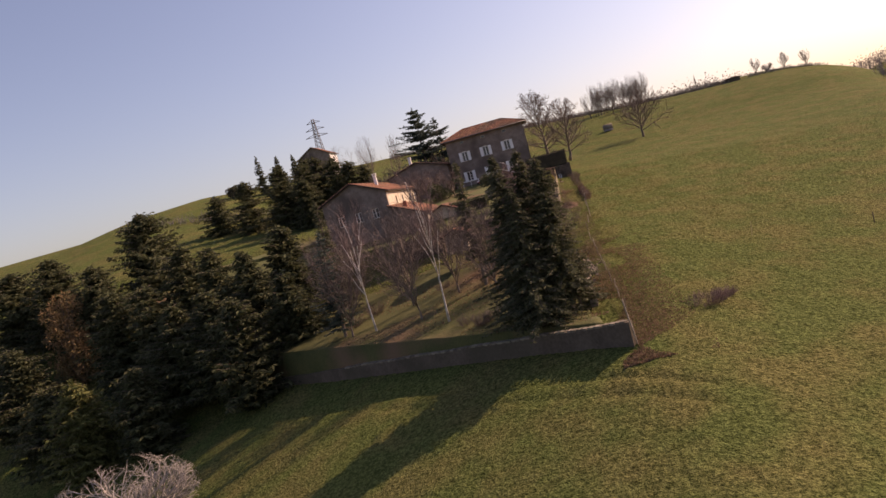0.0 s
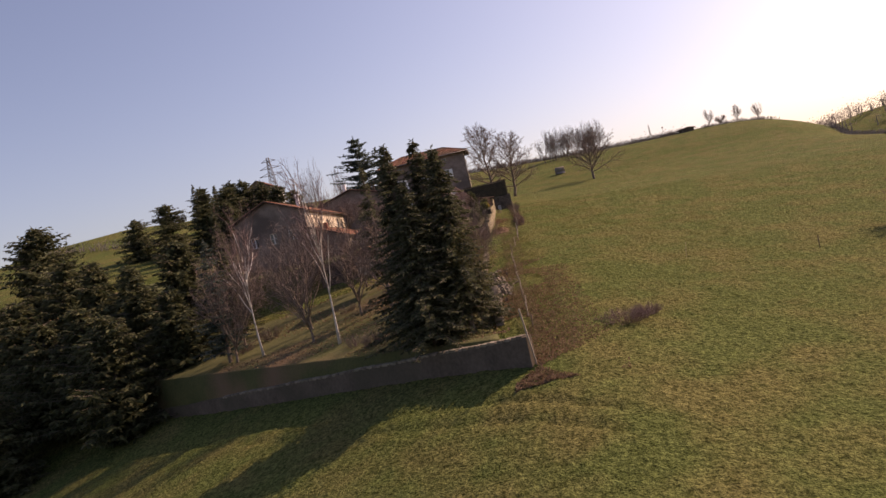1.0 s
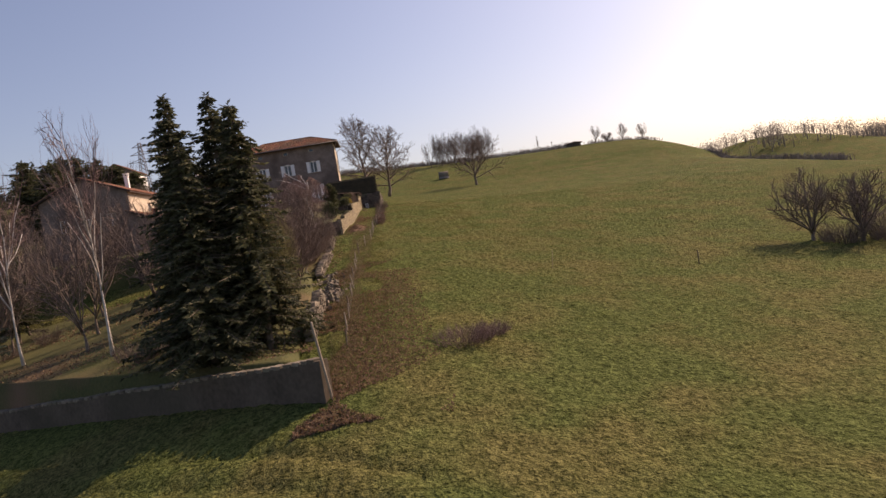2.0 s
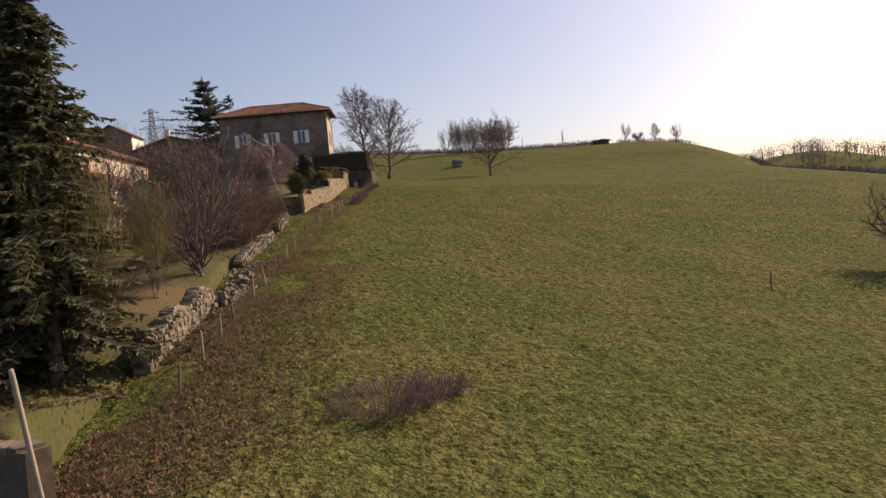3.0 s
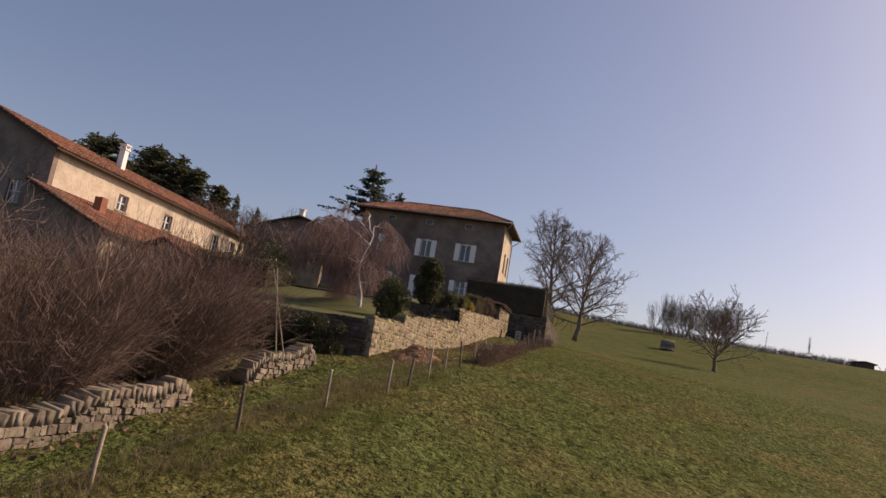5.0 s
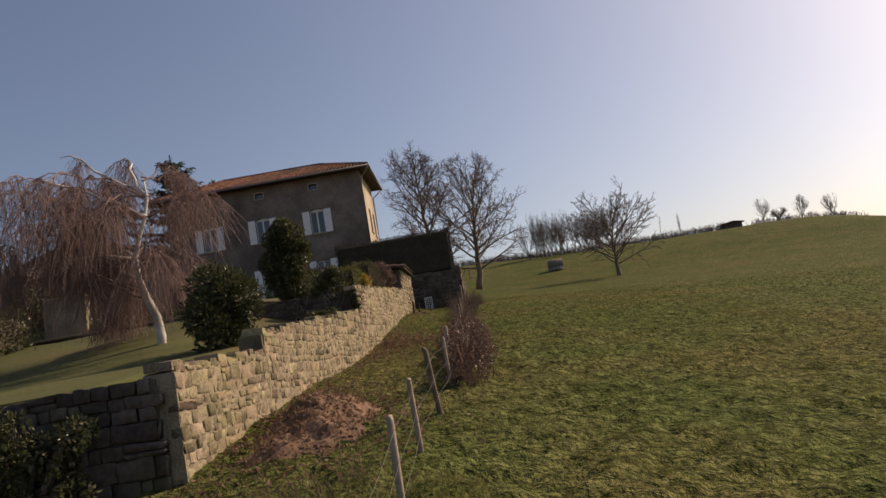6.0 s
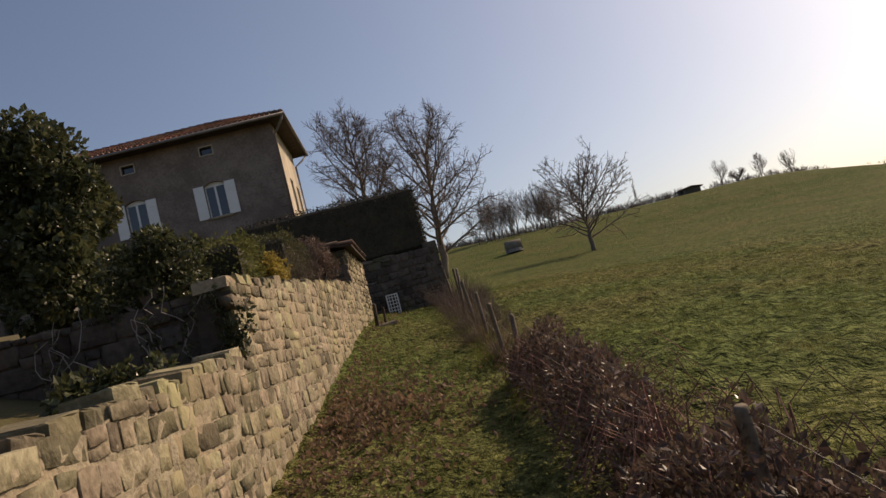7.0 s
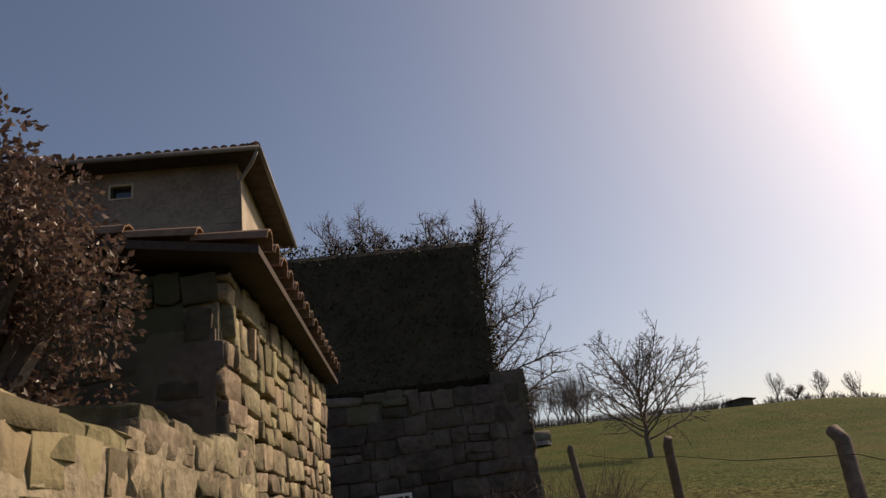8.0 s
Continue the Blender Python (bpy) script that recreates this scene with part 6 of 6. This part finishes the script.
leafy("golden_shrub", (-10.05, 69.2, lz(-10.2, 69.2)), (0.32, 0.9, 0.72), 113, "golden-leaved shrub above the wall", M_GOLD, 4600, 0.055, 26, "", 0.6, 0.1, 0.1)
clipped_hedge("olive_hedge", -10.75, 71.3, 4.9, -10.02, 74.6, 6.35, 114, "clipped olive-green hedge behind the wall", M_OLIVELEAF, 0.06, 620)
clipped_hedge("dark_hedge", -12.6, 70.4, 4.9, -11.7, 75.2, 6.35, 139, "dark clipped hedge on the upper terrace", M_HEDGE, 0.06, 260)
shrub("dead_stems", (-10.2, 71.0, lz(-10.1, 71.0)), 1.5, 1.0, 128, "dry reddish stems among the shrubs", M_THICKET, 120, 0.005, 5, upright=0.7)
leafy("copper_hedge", (-10.05, 75.35, lz(-10.05, 75.35) - 0.1), (0.6, 1.05, 1.5), 125, "hedge of dead coppery leaves beside the stone shed", M_BROWNLEAF, 15000, 0.036, 70, "", 0.65, 0.1, 0.05)
leafy("round_shrub", (-27.8, 79.5, lz(-27.8, 79.5)), (2.2, 2.2, 2.4), 115, "rounded dark evergreen shrub on the lawn", M_LAUREL, 4500, 0.18, 30)
clipped_hedge("laurel_hedge", -26.5, 60.8, 3.0, -19.4, 63.6, 5.35, 126, "broad dark laurel hedge on the lower lawn", M_LAUREL, 0.15, 130)
leafy("round_shrub", (-20.0, 84.0, lz(-20, 84)), (1.6, 1.3, 1.7), 116, "rounded dark evergreen shrub below the house", M_LAUREL, 3200, 0.16, 24)
leafy("round_shrub", (-17.2, 86.5, lz(-17, 86)), (1.3, 1.2, 1.5), 117, "dark evergreen shrub below the house", M_IVY, 3000, 0.15, 24)
leafy("wall_ivy", (-12.1, 51.1, oz(-12.1, 51.2) - 0.1), (1.3, 0.55, 1.5), 138, "dark ivy spreading towards the wall corner", M_IVY, 6000, 0.07, 50, "", 0.7, 0.3, 0.0)
leafy("wall_ivy", (-14.2, 50.95, oz(-14.2, 51.2) - 0.1), (3.0, 0.7, 1.75), 136, "dark ivy covering the shaded terrace wall", M_IVY, 15000, 0.085, 90, "", 0.7, 0.3, 0.0)
leafy("wall_ivy", (-19.5, 50.95, oz(-19.5, 51.2) - 0.1), (3.2, 0.7, 1.75), 137, "dark ivy covering the shaded terrace wall", M_IVY, 15000, 0.085, 90, "", 0.7, 0.3, 0.0)
def bramble_bank(y0, y1, half, top, seed, leaves, label):
    """A long low bank of bramble grown over the fence line."""
    rng = np.random.RandomState(seed)
    ym, ln = (y0 + y1) / 2, y1 - y0
    t = thing("bramble_bank", (-6.75, ym, fz(-6.75, ym)), label, "bramble")
    z0 = fz(-6.75, ym)
    y, th = rng.uniform(y0, y1, leaves), np.arccos(rng.uniform(-1, 1, leaves))
    ends = np.clip(np.minimum(y - y0, y1 - y) / 0.9, 0.15, 1) ** 0.5
    r = (1 + 0.75 * rough_noise(y, th, 2.2, seed) + 0.4 * rough_noise(y, th, 6.0, seed + 1)) * (0.55 + 0.5 * rng.uniform(0, 1, leaves) ** 0.6) * ends
    x = 0.14 * np.sin(y * 0.9) + half * r * np.cos(th)
    p = np.stack([x, y - ym, field(-6.75 + x, y) - z0 + top * r * np.sin(th)], 1)
    nd, st = MB(), MB()
    nd.leaves(p, np.stack([np.cos(th), 0 * th, np.sin(th) + 0.2], 1), 0.05, rng, 0.55, 0.1, 0.8)
    for _ in range(int(ln * 26)):
        y, a = rng.uniform(y0, y1), rng.uniform(0, 6.283)
        p = np.array([rng.normal(0, half * 0.35), y - ym, 0.0])
        p[2] = fz(-6.75 + p[0], y) - z0
        L, d = rng.uniform(0.35, 0.75), np.array([math.cos(a), math.sin(a), 0])
        h = top * rng.uniform(0.7, 1.25)
        st.tube([p, p + d * L * 0.3 + (0, 0, h * 0.8), p + d * L * 0.65 + (0, 0, h), p + d * L + (0, 0, h * 0.6)], [0.006, 0.005, 0.004, 0.002], 3, cap=False)
    tagged(part("twiggy_inside", st, M_REDTWIG, t), kind="stuff")
    part("foliage", nd, M_BRAMBLE, t)


bramble_bank(54.9, 61.5, 0.46, 0.68, 118, 15000, "low bank of dark bramble leaves along the fence")
bramble_bank(61.2, 66.8, 0.4, 0.56, 134, 10000, "low bank of dark bramble leaves along the fence")
for x, y, h, r, m in ((-6.6, 68.4, 0.6, 0.6, 120), (-6.7, 70.6, 0.8, 0.7, 130), (-6.6, 72.6, 0.9, 0.7, 140), (-6.6, 74.6, 0.9, 0.8, 150), (-6.5, 76.8, 1.0, 0.9, 170), (-6.3, 79.0, 1.0, 1.0, 180), (-6.5, 81.4, 1.3, 1.0, 240)):
    shrub("bramble", (x, y, fz(x, y)), h, r, int(119 + y), "dry arching bramble stems along the fence", M_THICKET, m, 0.004, 7, "brambles", 0.4)
spreading_tree("bare_tree", (-8.4, 113.0, 8.3), 13.0, 6.2, 130, "large leafless tree behind the hedge", 0.34, 0.2, 30, lean=(-0.03, 0.0), twig_r=0.014)
spreading_tree("bare_tree", (-5.0, 106.5, 7.5), 9.4, 6.6, 131, "large leafless tree behind the hedge, leaning over the pasture", 0.28, 0.18, 30, lean=(0.1, 0.0), twig_r=0.012)

# ---- out in the pasture ----
spreading_tree("lone_tree", (14.2, 138.5, fz(14.2, 138.5)), 7.4, 8.6, 140, "lone leafless tree in the middle of the pasture", 0.3, 0.24, 30, twig_r=0.018)
bare_tree("field_tree", (25.9, 34.5, fz(25.9, 34.5)), 5.6, 3.0, 141, "leafless spreading tree at the pasture's far side", 0.2, 0.22, kids=(8, 6, 5, 3), twig_r=0.014, open_=0.95)
bare_tree("field_tree", (29.0, 33.2, fz(29.0, 33.2)), 5.4, 3.0, 142, "leafless spreading tree at the pasture's far side", 0.2, 0.22, kids=(8, 6, 5, 3), twig_r=0.014, open_=0.95)
shrub("thorn_bush", (27.6, 33.4, fz(27.6, 33.4)), 2.2, 2.4, 143, "dark thorn bush under the field trees", M_TWIG, 260, 0.012, 6, upright=0.35)
shrub("thorn_bush", (31.5, 33.0, fz(31.5, 33.0)), 3.6, 3.0, 144, "dark thorn bush under the field trees", M_TWIG, 320, 0.012, 6, upright=0.4)
for k in range(22):
    x, y = 9.5 + k * 0.85 + (k * 37 % 5) * 0.5, 203 + (k * 53 % 13)
    bare_tree("copse_tree", (x, y, fz(x, y)), 8.2 + (k * 29 % 5) * 0.6, 2.5, 150 + k, "leafless tree of the copse behind the pasture", 0.2, 0.16, kids=(6, 5, 4, 2), twig_r=0.028, group="copse", lift=0.05, open_=0.8)
for k, (x, y, h) in enumerate(((60.0, 200, 5.4), (68.5, 200, 5.2), (75.0, 200, 5.2), (42.6, 201, 5.3), (63.5, 200, 2.8))):
    bare_tree("ridge_tree", (x, y, fz(x, y)), h, 0.4 if k == 3 else 2.0, 170 + k, "small leafless tree on the ridge", 0.16, 0.2, kids=(6, 5, 4, 3), twig_r=0.03, group="ridge trees")
bare_tree("corner_tree", (-47.0, 9.6, fz(-47, 9.6)), 7.2, 5.6, 180, "pale leafless treetop below the flight line", 0.16, 0.2, kids=(9, 6, 6, 4), twig=M_PALETWIG, twig_r=0.018, lift=0.0)


def mound(X, Y):
    """Height of the soil mound above the ground."""
    X, Y = X + 9.0, Y - 53.5
    r = np.hypot(X / 0.95, Y / 1.9) + 0.45 * rough_noise(X, Y, 2.2, 14)
    return 0.42 * np.clip(1 - r, -0.5, 1) + (rough_noise(X, Y, 6, 4) * 0.16 + rough_noise(X, Y, 15, 5) * 0.09) * np.clip(1.3 - r, 0, 1)


def soil_mound():
    o = part("soil_mound", grid_mesh(np.linspace(-10.0, -7.8, 90), np.linspace(51.2, 55.9, 180), lambda X, Y: field(X, Y) + mound(X, Y)), M_SOIL, smooth=True)
    tagged(o, "low mound of bare brown soil at the wall foot", "soil")


soil_mound()


def round_bale():
    x, y = 9.6, 164.0
    t = thing("hay_feeder", (x, y, fz(x, y)), "dark round hay feeder with a bale on the pasture", "feeder")
    mb = MB()
    mb.tube([(-1.2, 0, 0.9), (-1.15, 0, 0.9), (1.15, 0, 0.9), (1.2, 0, 0.9)], [0.85, 0.92, 0.92, 0.85], 16)
    part("bale", mb, M_HAY, t, smooth=True)
    part("rack", MB().tube([(0, 0, 0.0), (0, 0, 0.5)], [1.3, 1.3], 14, cap=False), M_ZINC, t)


round_bale()


def far_hut():
    x, y = 51.5, 199.5
    plain_house("field_barn", (x, y, fz(x, y) - 0.3), 3.8, 3, 1.2, 0.3, "low dark barn on the ridge", (M_CONC, M_CONC))


far_hut()


def hedgerow(name, pts, h, w, seed, label, dens=5):
    """A leafless field hedge along a line, as one mass of stems."""
    rng = np.random.RandomState(seed)
    mb = MB()
    for (x0, y0), (x1, y1) in zip(pts, pts[1:]):
        L = math.hypot(x1 - x0, y1 - y0)
        for _ in range(int(L * dens)):
            u = rng.uniform()
            x, y = x0 + (x1 - x0) * u + rng.normal(0, w), y0 + (y1 - y0) * u + rng.normal(0, w)
            z = fz(x, y)
            hh = h * rng.uniform(0.5, 1.15)
            p, _ = branch_path(rng, (x, y, z - 0.1), (rng.normal(0, 0.35), rng.normal(0, 0.35), 1), hh, 3, 0.2)
            mb.tube(p, [0.07, 0.05, 0.035, 0.012], 3, cap=False)
            for _k in range(2):
                i = rng.randint(1, 3)
                q, _ = branch_path(rng, p[i], rng.normal(0, 0.7, 3) + (0, 0, 0.6), hh * 0.4, 2, 0.2)
                mb.tube(q, [0.035, 0.025, 0.01], 3, cap=False)
    tagged(part(name, mb, M_HAZED_WOOD), label, "hedge", kind="stuff")


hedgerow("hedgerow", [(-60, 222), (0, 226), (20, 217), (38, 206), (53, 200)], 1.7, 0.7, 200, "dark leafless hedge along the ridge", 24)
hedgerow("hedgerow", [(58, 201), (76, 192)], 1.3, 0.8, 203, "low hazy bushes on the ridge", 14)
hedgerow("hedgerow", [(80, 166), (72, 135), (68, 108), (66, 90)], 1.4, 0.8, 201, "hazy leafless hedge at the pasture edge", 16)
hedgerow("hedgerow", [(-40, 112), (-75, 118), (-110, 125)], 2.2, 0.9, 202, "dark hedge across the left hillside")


def far_wood(name, cx, cy, rx, ry, count, h, seed, label):
    rng = np.random.RandomState(seed)
    mb = MB()
    for _ in range(count):
        a, q = rng.uniform(0, 6.283), math.sqrt(rng.uniform())
        x, y = cx + rx * q * math.cos(a), cy + ry * q * math.sin(a)
        z, hh = fz(x, y), h * rng.uniform(0.7, 1.2)
        m = 64
        d = rng.normal(0, 1, (m, 3)) * np.array([h * 0.28, h * 0.28, h * 0.25]) + np.array([x, y, z + hh * 0.6])
        mb.leaves(d, np.array([0, 0, 0.5]), h * 0.11, rng, 0.45, 0, 0.8)
        mb.tube([(x, y, z - 0.5), (x, y, z + hh * 0.7)], [0.3, 0.1], 3, cap=False)
    tagged(part(name, mb, M_HAZED_WOOD), label, "wood", kind="stuff")


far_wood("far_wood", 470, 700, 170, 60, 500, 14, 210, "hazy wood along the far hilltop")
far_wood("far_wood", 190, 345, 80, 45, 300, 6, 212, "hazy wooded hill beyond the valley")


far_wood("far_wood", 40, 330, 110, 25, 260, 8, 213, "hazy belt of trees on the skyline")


def pylon():
    x, y = -114.0, 330.0
    t = thing("power_pylon", (x, y, fz(x, y)), "distant lattice steel power pylon", "pylon")
    leg = MB()
    H, b = 64.2 - fz(x, y), 2.6
    w = lambda z: b * (1 - z / H) + 0.5  # noqa: E731
    for sx in (-1, 1):
        for sy in (-1, 1):
            leg.tube([(sx * w(0), sy * w(0), -0.5), (sx * w(H), sy * w(H), H)], [0.22, 0.15], 4)
    z = 0.0
    while z < H - 2:
        z2 = z + max(2.0, w(z) * 1.5)
        z2 = min(z2, H)
        for sy in (-1, 1):
            leg.tube([(-w(z), sy * w(z), z), (w(z2), sy * w(z2), z2)], [0.1, 0.1], 3)
            leg.tube([(w(z), sy * w(z), z), (-w(z2), sy * w(z2), z2)], [0.1, 0.1], 3)
        z = z2
    for za, L in ((H - 9, 6), (H - 5.5, 5), (H - 2, 3.6)):
        arm = MB().tube([(-L, 0, za), (L, 0, za)], [0.14, 0.14], 4)
        arm.tube([(-L, 0, za), (0, 0, za + 1.6), (L, 0, za)], [0.12, 0.12, 0.12], 4)
        part("arm", arm, M_ZINC, t)
    part("lattice", leg, M_ZINC, t)


pylon()


# ---- tufts of grass, and dead leaves on the path ----
def tufts():
    rng = np.random.RandomState(300)
    mb = MB()
    for cnt, x0, x1, y0, y1, hh, blades in ((34000, -8.0, 12, 8, 50, 0.085, 5), (34000, -9.9, 3, 48, 84, 0.07, 7), (18000, 3, 24, 20, 84, 0.09, 4), (9000, -9.4, -6.6, 8, 50, 0.13, 5), (4500, -7.1, -6.2, 65, 83, 0.10, 8), (9000, -30, 14, -14, 8, 0.10, 3)):
        x, y = rng.uniform(x0, x1, cnt), rng.uniform(y0, y1, cnt)
        keep = (rough_noise(x, y, 2.6, 3) + rng.normal(0, 0.25, cnt)) > -0.02
        keep &= (x > wall_x(np.maximum(y, 51)) + 0.15) & ~((y < 10) & (y > south_line(x) - 0.4))
        x, y = x[keep], y[keep]
        for _ in range(blades):
            px, py = x + rng.normal(0, 0.09, len(x)), y + rng.normal(0, 0.09, len(x))
            mb.leaves(np.stack([px, py, field_rough(px, py) - 0.015], 1), np.array([0, 0, 1.0]), hh, rng, 0.09, 0, 0.8)
    x, y = rng.uniform(-24, -10.6, 16000), rng.uniform(12, 51, 16000)
    k = (y > south_line(x) + 0.8) & (rough_noise(x, y, 1.4, 9) > -0.1)
    x, y = x[k], y[k]
    for _ in range(4):
        px, py = x + rng.normal(0, 0.1, len(x)), y + rng.normal(0, 0.1, len(x))
        mb.leaves(np.stack([px, py, orchard(px, py) + 0.01], 1), np.array([0, 0, 1.0]), 0.1, rng, 0.09, 0, 0.8)
    tagged(part("grass", mb, M_TUFT), "tufts of coarse pasture grass", "grass", kind="stuff")
    dry = MB()
    for cnt, x0, x1, y0, y1, hh in ((2600, -6.95, -5.9, 62, 84, 0.13), (1000, -6.9, -6.4, 67, 83, 0.2), (2600, -9.3, -7.6, 36, 52, 0.2), (3200, -9.4, -8.2, 9, 36, 0.24)):
        x, y = rng.uniform(x0, x1, cnt), rng.uniform(y0, y1, cnt)
        k = rough_noise(x, y, 1.6, 21) + rng.normal(0, 0.2, cnt) > -0.05
        x, y = x[k], y[k]
        for _ in range(4):
            px, py = x + rng.normal(0, 0.05, len(x)), y + rng.normal(0, 0.05, len(x))
            dry.leaves(np.stack([px, py, field_rough(px, py) - 0.02], 1), np.array([0, 0, 1.0]), hh, rng, 0.035, 0, 0.45)
    tagged(part("dry_grass", dry, M_STRAW), "dry straw-coloured grass along the fence", "grass", kind="stuff")
    lf = MB()
    m = 5200
    y = np.concatenate([rng.normal(66.0, 2.6, m // 2), rng.uniform(50, 82, m // 4), rng.normal(55, 1.5, m // 4)])
    x = np.concatenate([wall_x(y[: m // 2]) + np.abs(rng.normal(0.5, 0.8, m // 2)) + 0.15, wall_x(y[m // 2: m // 2 + m // 4]) + np.abs(rng.normal(0, 0.5, m // 4)) + 0.15, wall_x(y[m // 2 + m // 4:]) + np.abs(rng.normal(0.5, 0.6, m // 4)) + 0.15])
    p = np.stack([x, y, field_rough(x, y) + 0.02], 1)
    lf.leaves(p, np.array([0, 0, 0.1]), 0.06, rng, 0.7, 0, 0.8)
    y = rng.normal(66.6, 0.9, 1300)
    x = wall_x(y) + 0.2 + np.abs(rng.normal(0.6, 0.6, 1300))
    lf.leaves(np.stack([x, y, field_rough(x, y) + 0.03], 1), np.array([0, 0, 0.3]), 0.075, rng, 0.7, 0, 0.8)
    x, y = rng.normal(-9.0, 0.75, 3000), rng.normal(53.4, 1.5, 3000)
    k = x > wall_x(y) + 0.1
    x, y = x[k], y[k]
    lf.leaves(np.stack([x, y, np.maximum(field_rough(x, y), field(x, y) + mound(x, y)) + 0.015], 1), np.array([0, 0, 0.1]), 0.07, rng, 0.6, 0, 0.8)
    m = 16000
    x, y = rng.uniform(-34, -10, m), rng.uniform(10, 50, m)
    k = (y > south_line(x) + 0.8) & (rough_noise(x, y, 0.4, 5) > -0.1)
    p = np.stack([x[k], y[k], orchard(x[k], y[k]) + 0.06], 1)
    lf.leaves(p, np.array([0, 0, 0.1]), 0.12, rng, 0.7, 0, 0.8)
    m = 64000
    x, y = rng.uniform(-10.2, -4.6, m), 5 + 29 * rng.uniform(0, 1, m) ** 1.4
    k = (rng.uniform(0, 1, m) > (x + 9) / 5) & (rough_noise(x, y, 0.8, 23) > -0.15)
    p = np.stack([x[k], y[k], field_rough(x[k], y[k]) + 0.01], 1)
    lf.leaves(p, np.array([0, 0, 0.3]), 0.1, rng, 0.55, 0, 0.8)
    tagged(part("dead_leaves", lf, M_LEAFLITTER), "drifts of dead brown leaves", "leaves", kind="stuff")


tufts()
